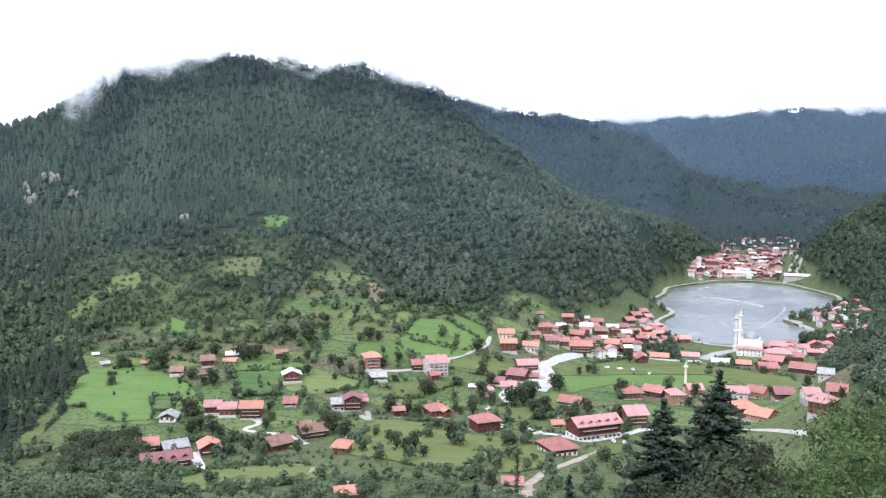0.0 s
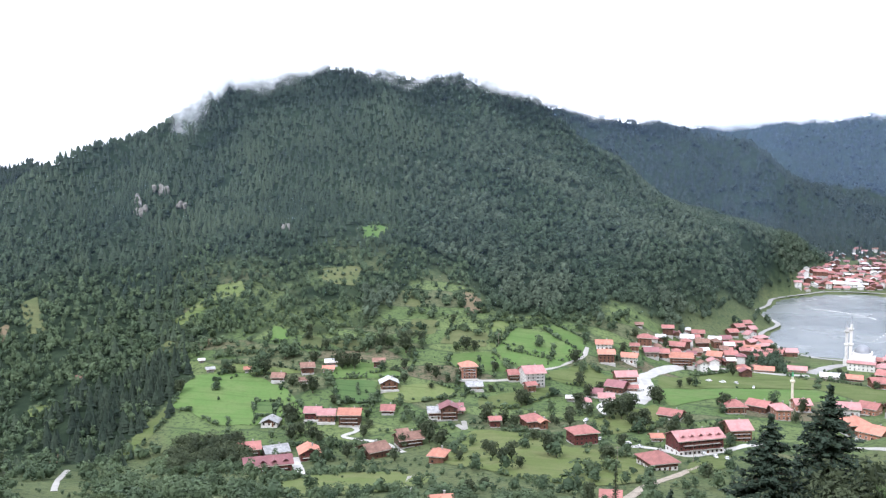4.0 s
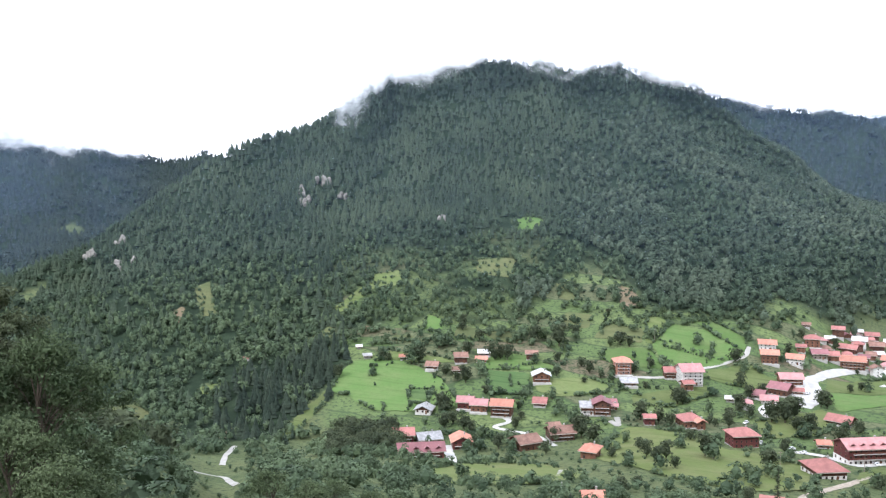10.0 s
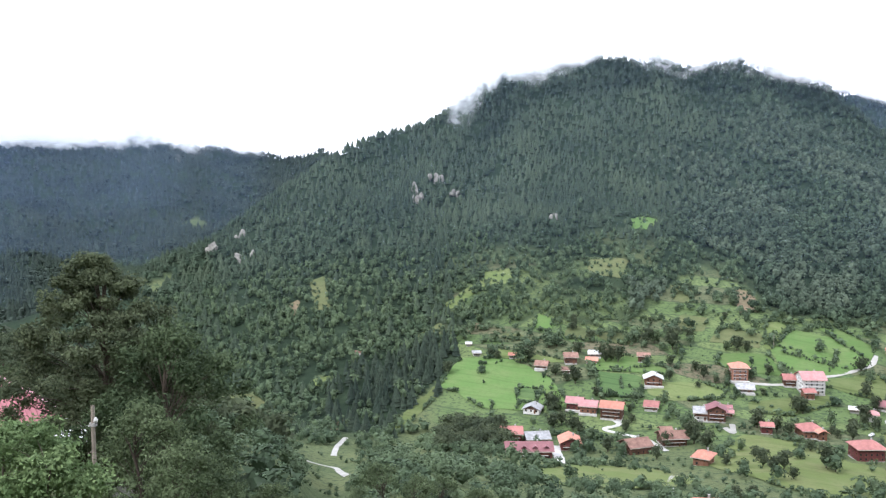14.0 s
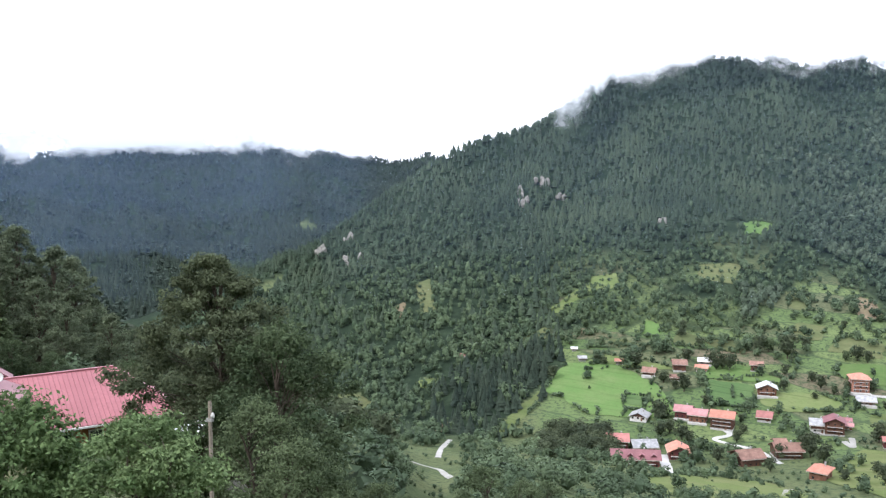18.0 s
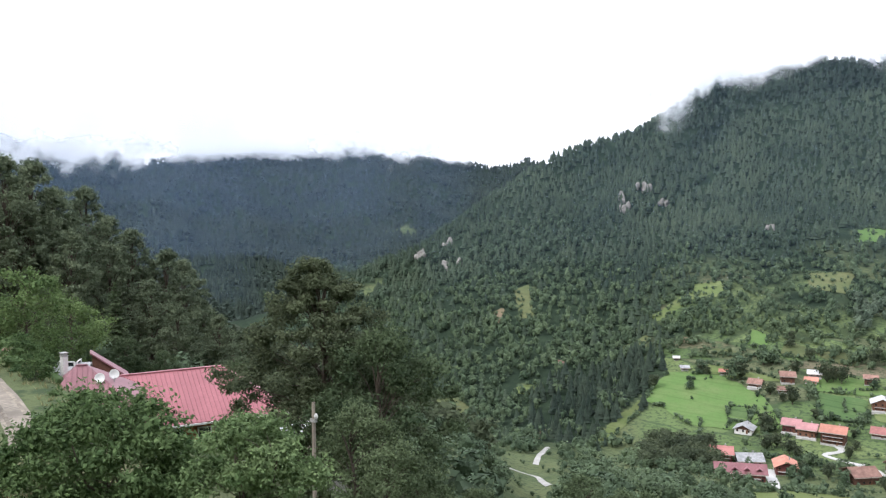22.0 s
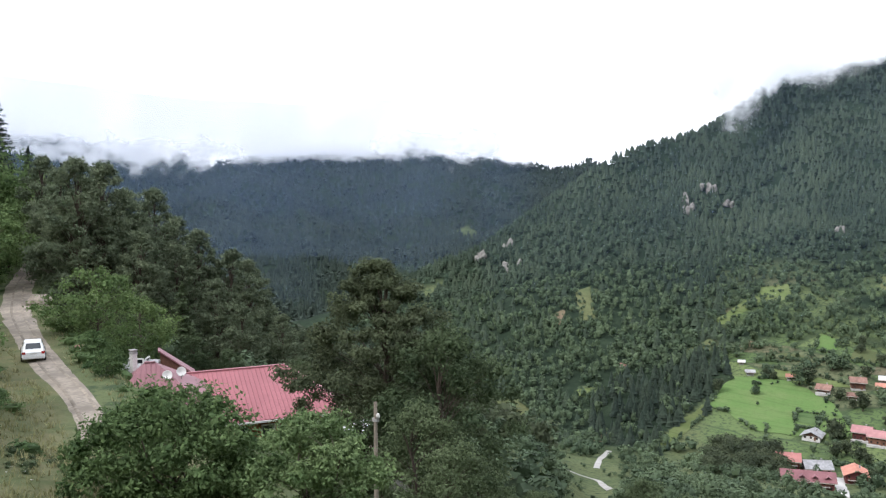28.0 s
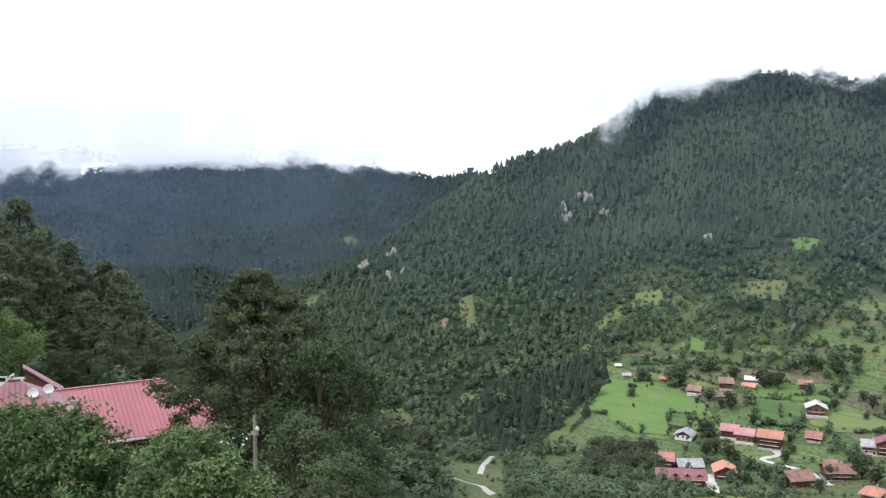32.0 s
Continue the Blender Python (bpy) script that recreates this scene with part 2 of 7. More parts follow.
FALL = ([-300, -60, -8, 2, 16, 30, 60, 140, 230, 350, 440, 560, 700, 800, 1250, 1600, 2600, 5000],
        [310, 196, 161, 158.1, 154.5, 147, 134, 102, 74, 42, 30, 20, 14, 11.5, 11.5, 24, 30, 200])
# the dirt road along the near hillside
TRACK = [(-43.8, 25.7, 145.8), (-54.7, 30.6, 145.6), (-66.0, 34.3, 145.45), (-77.6, 38.8, 145.3), (-96.0, 46.4, 145.0), (-118.0, 57.4, 144.8), (-132.2, 65.4, 144.6), (-168.1, 86.3, 144.4)]
LAKE = at(18.6, 1035)


def lake_depth(x, y):
    """Above 0 inside the lake's basin."""
    ca, sa = math.cos(radians(20)), math.sin(radians(20))
    u, v = (x - LAKE[0]) * ca - (y - LAKE[1]) * sa, (x - LAKE[0]) * sa + (y - LAKE[1]) * ca
    wide = 88 + 0.05 * v + 9 * np.sin(v / 43.0) + 6 * np.sin(v / 21.0 + 1)
    wide = wide - 34 * np.exp(-((v + 60) / 42.0) ** 2) * (u > 0)
    return 1 - np.sqrt(np.abs(u / wide) ** 2.6 + np.abs((v - 12) / 222.0) ** 2.8)


def height(x, y, rough=True):
    x, y = np.asarray(x, float), np.asarray(y, float)
    n, u = x * DOWN[0] + y * DOWN[1], x * ALONG[0] + y * ALONG[1]
    n = n + 9 * fbm(x, y, 90, 2, 5) * np.clip((np.hypot(x, y) - 60) / 90, 0, 1)
    floor = np.interp(n, *FALL)
    step = np.clip((np.hypot(x, y) - 1.5) / 27, 0, 1)
    floor = floor - 10 * step * step * (3 - 2 * step) - 0.13 * np.clip(u - 140, 0, 900)
    parts, mass = [floor], [np.full_like(floor, -1e3)]
    for name, (crest, base) in RIDGES.items():
        pts = [(*at(a, d), h, run) for a, d, h, run in crest]
        best = np.full_like(floor, -1e3)
        for p, q in zip(pts, pts[1:]):
            dx, dy = q[0] - p[0], q[1] - p[1]
            s = np.clip(((x - p[0]) * dx + (y - p[1]) * dy) / (dx * dx + dy * dy), 0, 1)
            d = np.hypot(x - p[0] - s * dx, y - p[1] - s * dy)
            best = np.maximum(best, base + (p[2] + s * (q[2] - p[2]) - base) * np.exp(-d / (p[3] + s * (q[3] - p[3]))))
        if name == "main":
            a0, b0 = pts[0], pts[7]
            dx, dy = b0[0] - a0[0], b0[1] - a0[1]
            behind = ((x - a0[0]) * -dy + (y - a0[1]) * dx) / math.hypot(dx, dy)
            best = best - 0.6 * np.clip(behind - 60, 0, 400)
        parts.append(best)
        if name not in ("spur", "behind", "right_bank"):
            mass.append(best)
    parts, mass = np.stack(parts), np.stack(mass).max(0)
    top = parts.max(0)
    z = top + 7.0 * np.log(np.exp((parts - top) / 7.0).sum(0)) - 2.0 * np.clip((n - 60) / 200, 0, 1)
    if rough:
        hill = np.clip((mass - floor + 10) / 70, 0, 1)
        z = z + hill * (7 * fbm(x, y, 210, 3, 11) + 9 * (0.5 - np.abs(vnoise(x + 0.4 * y, y * 0.35, 120, 31))))
        bearing, away = np.degrees(np.arctan2(x, y)), np.hypot(x, y)
        rib = 0.35 - np.abs(vnoise(bearing * 17.5 + np.clip((bearing + 10) / 12, -1, 1) * 0.32 * (away - 800), away * 0.2, 105, 37))
        z = z + 17 * rib * hill * np.clip((away - 800) / 160, 0, 1) * np.clip((1640 - away) / 100, 0, 1)
        rib = 0.1 - np.abs(vnoise(bearing * 36 + 0.25 * (away - 1600), away * 0.22, 190, 38)) + 0.4 * (0.2 - np.abs(vnoise(bearing * 36 - 0.2 * away, away * 0.3, 80, 39)))
        z = z + 46 * rib * hill * np.clip((away - 1600) / 150, 0, 1)
        z = z + 1.3 * fbm(x, y, 34, 2, 21) * np.clip((np.hypot(x, y) - 110) / 150, 0, 1)
    p, q = at(14.5, 650), at(19.6, 1580)
    dx, dy = q[0] - p[0], q[1] - p[1]
    s = np.clip(((x - p[0]) * dx + (y - p[1]) * dy) / (dx * dx + dy * dy), 0, 1)
    wide = np.interp(s, [0, 0.25, 0.6, 0.75, 1], [95, 115, 100, 85, 50])
    flat = np.clip(1.5 - np.hypot(x - p[0] - s * dx, y - p[1] - s * dy) / wide, 0, 1)
    flat = flat * flat * (3 - 2 * flat)
    level = np.interp(s, [0, 0.2, 0.65, 0.75, 1], [11, 3, 3, 6, 22]) + 0.5 * fbm(x, y, 40, 2, 44)
    z = z + (level - z) * flat * np.clip((np.hypot(x, y) - 560) / 100, 0, 1)
    for p, q in zip(TRACK, TRACK[1:]):
        dx, dy = q[0] - p[0], q[1] - p[1]
        s = np.clip(((x - p[0]) * dx + (y - p[1]) * dy) / (dx * dx + dy * dy), 0, 1)
        k = np.clip(1.7 - np.hypot(x - p[0] - s * dx, y - p[1] - s * dy) / 3.6, 0, 1)
        z = z + (p[2] + s * (q[2] - p[2]) - z) * k * k * (3 - 2 * k)
    az, dist = np.degrees(np.arctan2(x, y)), np.hypot(x, y)
    z = z - 13 * np.exp(-((az + 29.9) / 2.6) ** 2) * np.clip((dist - 70) / 70, 0, 1) * np.clip((430 - dist) / 130, 0, 1)
    deep = lake_depth(x, y)
    z = np.where(deep > -0.9, np.minimum(z, 2.0 + np.clip(-0.16 - deep, 0, 1) * 130), z)
    basin = np.clip(deep / 0.06, -1, 1)
    z = np.where(basin > 0, np.minimum(z, -2.5 * basin), z)
    z = np.where((basin <= 0) & (basin > -1) & (z < 12), np.maximum(np.minimum(z, 2 + 4 * -basin), 0.5), z)
    return z

# ---- mesh helpers ----
def mesh_of(name, verts, faces, material=None, tint=None, smooth=False):
    """A mesh from arrays: verts (n, 3) and one array of faces (m, 3 or 4)."""
    me = bpy.data.meshes.new(name)
    verts, faces = np.asarray(verts, np.float32), np.asarray(faces, np.int32)
    me.vertices.add(len(verts))
    me.vertices.foreach_set("co", verts.ravel())
    k = faces.shape[1]
    me.loops.add(faces.size)
    me.loops.foreach_set("vertex_index", faces.ravel())
    me.polygons.add(len(faces))
    me.polygons.foreach_set("loop_start", np.arange(0, faces.size, k, dtype=np.int32))
    me.polygons.foreach_set("use_smooth", np.full(len(faces), smooth))
    if tint is not None:
        a = me.attributes.new("tint", "FLOAT", "POINT")
        a.data.foreach_set("value", np.asarray(tint, np.float32))
    if material:
        me.materials.append(material)
    me.update(calc_edges=True)
    return me


def thing(name, label, category, group="", kind="", at_=(0, 0, 0), turn=0.0):
    ob = new(name)
    ob.empty_display_size = 0.5
    ob.matrix_basis = pose(*at_, 0, 0, turn)
    return tagged(ob, label, category, group, kind)


def part(name, data, parent, label="", m=None):
    """A mesh as ONE part under a thing or under a part."""
    ob = new(name, data)
    ob.parent = parent
    if m is not None:
        ob.matrix_basis = m
    return tagged(ob, label)


def smoothstep(v, a, b):
    s = np.clip((np.asarray(v, float) - a) / (b - a), 0, 1)
    return s * s * (3 - 2 * s)


# ---- what grows where ----
# Fields and openings in the woods: what covers them, and their corners in the plan
FIELDS = [
    ("mown", [(-219, 561), (-189, 567), (-168, 556), (-153, 544), (-145, 530), (-137, 519), (-136, 505), (-160, 496), (-180, 492), (-203, 510), (-216, 512), (-219, 533)]),
    ("crop", [(-169, 529), (-156, 528), (-153, 514), (-166, 514)]),
    ("grass", [(-207, 582), (-163, 576), (-149, 568), (-171, 566), (-205, 568)]),
    ("mown", [(-139, 584), (-116, 593), (-86, 578), (-84, 570), (-134, 561)]),
    ("mown", [(-192, 642), (-175, 629), (-173, 608), (-186, 613)]),
    ("hay", [(-147, 623), (-120, 634), (-117, 610), (-133, 610)]),
    ("bare", [(-235, 621), (-222, 618), (-220, 608), (-229, 608)]),
    ("hay", [(-163, 629), (-150, 628), (-147, 608), (-163, 603)]),
    ("hay", [(-207, 610), (-184, 602), (-184, 594), (-205, 599)]),
    ("hay", [(-95, 684), (-75, 680), (-74, 652), (-96, 649)]),
    ("hay", [(-111, 739), (-91, 734), (-90, 705), (-104, 708)]),
    ("bare", [(-66, 746), (-51, 749), (-40, 708), (-54, 691)]),
    ("hay", [(-62, 663), (-37, 662), (-36, 635), (-70, 634)]),
    ("mown", [(-59, 616), (-31, 628), (-19, 597), (-47, 590), (-60, 599)]),
    ("mown", [(-17, 684), (8, 680), (32, 641), (-2, 600), (-23, 615), (-30, 632)]),
    ("mown", [(-4, 697), (14, 697), (34, 673), (32, 646), (10, 679)]),
    ("grass", [(-36, 695), (-20, 686), (-29, 636), (-34, 635)]),
    ("grass", [(7, 604), (33, 631), (40, 616), (53, 605), (40, 587), (18, 586), (5, 589)]),
    ("grass", [(83, 637), (153, 700), (199, 670), (187, 634), (120, 619), (76, 594)]),
    ("mown", [(76, 593), (119, 617), (186, 631), (201, 606), (154, 583), (118, 589), (80, 558)]),
    ("grass", [(201, 671), (246, 633), (220, 509), (212, 513), (203, 606), (189, 634)]),
    ("crop", [(-130, 559), (-101, 562), (-95, 532), (-118, 526)]),
    ("grass", [(-96, 554), (-64, 565), (-50, 559), (-52, 546), (-79, 533), (-93, 538)]),
    ("grass", [(-38, 549), (-14, 564), (3, 581), (11, 565), (-14, 539), (-34, 534)]),
    ("meadow", [(-35, 496), (3, 493), (15, 457), (26, 461), (58, 439), (44, 388), (17, 375), (-16, 386), (-49, 426), (-42, 469)]),
    ("meadow", [(33, 525), (72, 561), (78, 538), (62, 506), (37, 494), (28, 501)]),
    ("mown", [(-169, 863), (-159, 878), (-143, 870), (-140, 845), (-162, 833)]),
    ("hay", [(-185, 762), (-164, 774), (-152, 773), (-148, 739), (-176, 735)]),
    ("grass", [(-264, 719), (-240, 728), (-233, 702), (-247, 687)]),
    ("hay", [(-264, 584), (-258, 617), (-251, 606), (-253, 570)]),
    ("grass", [(-269, 648), (-260, 707), (-251, 701), (-260, 640)]),
    ("hay", [(-260, 566), (-255, 601), (-247, 595), (-259, 572)]),
    ("hay", [(-392, 654), (-385, 668), (-348, 609), (-352, 599)]),
    ("bare", [(-381, 599), (-381, 615), (-374, 611), (-365, 582)]),
    ("hay", [(-345, 457), (-324, 467), (-296, 454), (-308, 432), (-324, 428)]),
    ("grass", [(-297, 497), (-281, 502), (-278, 490), (-290, 487)]),
    ("grass", [(73, 446), (97, 467), (88, 436), (69, 419)]),
    ("grass", [(-218, 525), (-216, 512), (-212, 494), (-209, 434), (-216, 441), (-220, 485)]),
    ("meadow", [(-101, 331), (-92, 404), (-61, 400), (-40, 354), (-44, 314), (-63, 276), (-80, 276)]),
    ("bare", [(-239, 399), (-250, 450), (-243, 444), (-229, 393)]),
]


def inside_of(x, y, corners):
    """Which of the places lie in a polygon of the plan."""
    hit = np.zeros(x.shape, bool)
    for (x0, y0), (x1, y1) in zip(corners, corners[1:] + corners[:1]):
        if y0 != y1:
            hit ^= ((y0 > y) != (y1 > y)) & (x < (x1 - x0) * (y - y0) / (y1 - y0) + x0)
    return hit


def open_ground(x, y):
    """How open the ground is: 1 inside the fields."""
    free = np.zeros_like(x)
    wx_, wy_ = x + 5 * fbm(x, y, 14, 2, 61), y + 5 * fbm(x, y, 14, 2, 62)
    for corners in [c for _, c in FIELDS] + FAR_CLEARINGS:
        free = np.maximum(free, inside_of(wx_, wy_, corners) * 1.0)
    return free


# glades on the far mountain: their corners in the plan
FAR_CLEARINGS = [[(-1150, 1405), (-1130, 1450), (-1095, 1450), (-1085, 1405)], [(-552, 638), (-560, 684), (-544, 672), (-535, 636)]]

# the spruce copse on the spur beside the large field
COPSE = [(-286, 492), (-262, 524), (-252, 574), (-238, 595), (-215, 541), (-210, 509), (-218, 465), (-211, 422), (-242, 424), (-267, 463)]
# where the woods begin: bearing and distance
WOOD_EDGE = ([-60, -27, -24.5, -23, -22.2, -21.5, -18.7, -15.7, -13.4, -11, -8.9, -7.9, -5.8, -4.7, -2.9, -0.8, 1.2, 3.1],
             [430, 430, 520, 600, 625, 653, 660, 668, 660, 668, 726, 770, 774, 764, 716, 706, 706, 700])


def wooded(x, y, z):
    """How far the ground is wooded, 0 to 1."""
    x, y = np.asarray(x, float), np.asarray(y, float)
    d, az = np.hypot(x, y), np.degrees(np.arctan2(x, y))
    line = np.interp(az, [-60, -45, -27, -23, -20, -14, -5, 1, 4, 9, 13, 16], [-60, -60, -40, 0, 30, 52, 56, 42, 32, 26, 12, 8])
    line = line + 16 * fbm(x, y, 60, 3, 51) * smoothstep(az, -24, -16)
    far = np.where(az > 2, smoothstep(z - line, -12, 14), smoothstep(d + 26 * fbm(x, y, 40, 3, 51) - np.interp(az, *WOOD_EDGE), -14, 14))
    lower_wood = inside_of(x, y, COPSE) * 1.0
    side = smoothstep(az - 0.9 * fbm(x, y, 60, 2, 55), 23.9, 24.8) * smoothstep(d, 120, 220)
    far = far * smoothstep(d, 430, 520) * np.where(az > 1, smoothstep(d, 690, 740) * (1 - (1 - smoothstep(az, 12, 13.5)) * (1 - smoothstep(d, 760, 800)) * smoothstep(az, 3, 5)), 1)
    far = np.maximum(np.maximum(far, lower_wood), side)
    basin = smoothstep(-lake_depth(x, y), 0.17, 0.26)
    town = smoothstep(np.abs(az - 18.7), 3.8, 4.6) + smoothstep(d, 1600, 1680) + (1 - smoothstep(d, 700, 760)) * 0
    free = open_ground(x, y)
    return far * (1 - free) * basin * np.clip(np.where((d > 700) & (d < 1690), town + smoothstep(z, 18, 26) * (d > 1100) + ((d > 850) & (d < 1240)) * 1.0, 1), 0, 1)


def brushy(x, y):
    """How far the wood is open brush, over the terraced fields."""
    d, az = np.hypot(x, y), np.degrees(np.arctan2(x, y))
    return smoothstep(az, -24, -21) * (1 - smoothstep(az, -6, -3)) * (1 - smoothstep(d + 50 * fbm(x, y, 60, 2, 63), 770, 850)) * smoothstep(d, 560, 620)


# ---- the ground: one sheet, finer near the viewer ----
rings = np.concatenate([[0.0], 1.2 * 1.0287 ** np.arange(0, 196), 303 * 1.014 ** np.arange(0, 24), np.arange(423, 800, 3.0), 801 * 1.014 ** np.arange(0, 130)])
bearings = np.radians(np.concatenate([np.arange(-82, 42, 0.25), np.arange(42, 278, 4.0)]))
RR, AA = np.meshgrid(rings, bearings, indexing="ij")
GX, GY = RR * np.sin(AA), RR * np.cos(AA)
GZ = height(GX, GY)
nr, na = RR.shape
ids = np.arange(nr * na).reshape(nr, na)
nxt = np.roll(ids, -1, axis=1)
quads = np.stack([ids[:-1], nxt[:-1], nxt[1:], ids[1:]], -1).reshape(-1, 4)[:, ::-1]
gm = mesh_of("ground", np.stack([GX, GY, GZ], -1).reshape(-1, 3), quads, GROUND, smooth=True)
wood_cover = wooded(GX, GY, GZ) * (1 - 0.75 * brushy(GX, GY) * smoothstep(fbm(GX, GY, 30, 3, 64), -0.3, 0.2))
GD, GA = np.hypot(GX, GY), np.degrees(AA)
tilled = smoothstep(GD, 455, 500) * (1 - wood_cover) * smoothstep(GA, -24, -22) * (1 - smoothstep(GD, 760, 800))
tilled = np.maximum(tilled, (1 - smoothstep(GD, 720, 760)) * smoothstep(GD, 520, 560) * smoothstep(GA, 5, 7) * (1 - wood_cover))
dry = (1 - smoothstep(GA, -54, -46)) * (1 - smoothstep(GD, 95, 130)) * np.where(GA > 60, 0, 1) * (1 - smoothstep(GA, -62.5, -60.5) * smoothstep(GD, 46, 58))
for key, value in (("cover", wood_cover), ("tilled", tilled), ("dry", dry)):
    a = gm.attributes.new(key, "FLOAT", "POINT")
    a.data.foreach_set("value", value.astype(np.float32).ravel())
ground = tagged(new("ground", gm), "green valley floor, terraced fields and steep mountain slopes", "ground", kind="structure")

# ---- the fields: turf and soil laid over the slope, each with its own cut edge ----
def turf(name, colour, worn, rows=0.0):
    m, n, l, b = mat(name, 0.95)
    b.inputs["Specular IOR Level"].default_value = 0.05
    pos = n.new("ShaderNodeNewGeometry").outputs["Position"]
    wide = node(n, l, "TexNoise", Vector=pos, Scale=0.06, Detail=4.0, Roughness=0.6).outputs[0]
    tuft = node(n, l, "TexNoise", Vector=pos, Scale=0.5, Detail=5.0, Roughness=0.7).outputs[0]
    strip = node(n, l, "Mapping", Vector=pos, Rotation=(0, 0, radians(14)), Scale=(0.02, 0.34, 0.0)).outputs[0]
    cut = node(n, l, "TexNoise", Vector=strip, Scale=1.0, Detail=3.0).outputs[0]
    c = mixed(n, l, spread(n, l, wide, 0.35, 0.68), colour, worn)
    c = mixed(n, l, node_scale(n, l, spread(n, l, cut, 0.50, 0.66), 0.35 + rows, 0.0), c, [v * 0.66 for v in colour])
    c = mixed(n, l, node_scale(n, l, spread(n, l, tuft, 0.45, 0.75), 0.55, 0.0), c, [v * 0.62 for v in worn])
    who = n.new("ShaderNodeObjectInfo").outputs["Random"]
    hsv = node(n, l, "HueSaturation", Color=c)
    l.new(node_scale(n, l, who, 0.3, 0.86), hsv.inputs["Value"])
    l.new(hsv.outputs[0], b.inputs["Base Color"])
    bp = node(n, l, "Bump", Height=tuft, Strength=0.5, Distance=0.35)
    l.new(bp.outputs[0], b.inputs["Normal"])
    return m


TURF = {"mown": (turf("mown_turf", (0.096, 0.160, 0.049), (0.120, 0.168, 0.061)), "bright green mown field on the slope"),
        "grass": (turf("field_grass", (0.108, 0.142, 0.050), (0.136, 0.160, 0.066), 0.4), "green grass field between hedges"),
        "hay": (turf("hay_stubble", (0.122, 0.130, 0.060), (0.094, 0.114, 0.050)), "pale yellow-green hay terrace on the slope"),
        "bare": (turf("bare_soil", (0.210, 0.160, 0.105), (0.165, 0.140, 0.082)), "bare brown plot on the hillside"),
        "crop": (turf("crop_rows", (0.070, 0.118, 0.044), (0.092, 0.138, 0.054), 0.4), "darker green crop plot"),
        "meadow": (turf("rough_meadow", (0.118, 0.150, 0.052), (0.148, 0.162, 0.070)), "rough olive-green meadow above the lane")}


def field(kind, corners):
    """A field's sheet: its rim wobbles a little, and it lies close on the slope."""
    rim = []
    for p, q in zip(corners, corners[1:] + corners[:1]):
        k = max(1, int(math.dist(p, q) / 3.0))
        rim += [(p[0] + (q[0] - p[0]) * i / k, p[1] + (q[1] - p[1]) * i / k) for i in range(k)]
    rim = np.array(rim, float)
    for _ in range(2):
        rim = 0.25 * np.roll(rim, 1, 0) + 0.5 * rim + 0.25 * np.roll(rim, -1, 0)
    rim = rim + 1.1 * np.stack([vnoise(rim[:, 0], rim[:, 1], 7, 5), vnoise(rim[:, 0], rim[:, 1], 7, 6)], 1)
    gx, gy = np.meshgrid(np.arange(rim[:, 0].min(), rim[:, 0].max(), 2.6), np.arange(rim[:, 1].min(), rim[:, 1].max(), 2.6))
    gx, gy = gx.ravel(), gy.ravel()
    mid = np.array([min(np.hypot(rim[:, 0] - a, rim[:, 1] - b)) > 1.2 for a, b in zip(gx, gy)]) & inside_of(gx, gy, [tuple(p) for p in rim])
    pts = [Vector(p) for p in rim] + [Vector(p) for p in zip(gx[mid], gy[mid])]
    n = len(rim)
    co, _, faces, *_ = delaunay_2d_cdt(pts, [(i, (i + 1) % n) for i in range(n)], [], 1, 1e-4)
    co = np.array([tuple(p) for p in co])
    tall = 0.55 if kind == "crop" else 0.3
    v = np.column_stack([co, height(co[:, 0], co[:, 1]) + tall])
    f = np.array([tuple(k) for k in faces])
    f = np.where((np.cross(co[f[:, 1]] - co[f[:, 0]], co[f[:, 2]] - co[f[:, 0]]) < 0)[:, None], f[:, ::-1], f)
    return tagged(new("field", mesh_of("field", v, f, TURF[kind][0], smooth=True)), TURF[kind][1], "field", kind="structure")


for kind, corners in FIELDS:
    field(kind, corners)

# ---- the lake ----
lx, ly = np.meshgrid(np.linspace(-150, 150, 61), np.linspace(-290, 290, 101), indexing="ij")
ca, sa = math.cos(radians(20)), math.sin(radians(20))
wx, wy = LAKE[0] + lx * ca + ly * sa, LAKE[1] - lx * sa + ly * ca
idl = np.arange(lx.size).reshape(lx.shape)
lq = np.stack([idl[:-1, :-1], idl[1:, :-1], idl[1:, 1:], idl[:-1, 1:]], -1).reshape(-1, 4)
inside = (lake_depth(wx, wy) > -0.06).ravel()
lq = lq[inside[lq].any(1)]
lake = tagged(new("water", mesh_of("water", np.stack([wx, wy, np.zeros_like(wx)], -1).reshape(-1, 3), lq, WATER, smooth=True)),
              "still grey-green mountain lake reflecting a white sky", "lake", kind="structure")

# ---- trees for the far slopes ----
def conifer_shape(rng, layers, sides):
    """A spruce 1 m high: ragged skirts of branches one over the other."""
    vs, fs = [], []
    for k in range(layers):
        lo, hi = 0.06 + 0.80 * k / layers, 0.06 + 0.80 * (k + 1) / layers + 0.16
        r = 0.235 * (1 - k / layers) ** 0.85 + 0.02
        a = rng.uniform(0, 6.28) + np.arange(sides) * 2 * np.pi / sides
        rr = r * rng.uniform(0.72, 1.18, sides)
        base = len(vs)
        vs += [(q * math.cos(t), q * math.sin(t), lo + rng.uniform(-0.03, 0.03)) for q, t in zip(rr, a)]
        vs.append((rng.uniform(-0.01, 0.01), rng.uniform(-0.01, 0.01), min(hi, 1.0)))
        fs += [(base + i, base + (i + 1) % sides, base + sides) for i in range(sides)]
    return np.array(vs), np.array(fs)


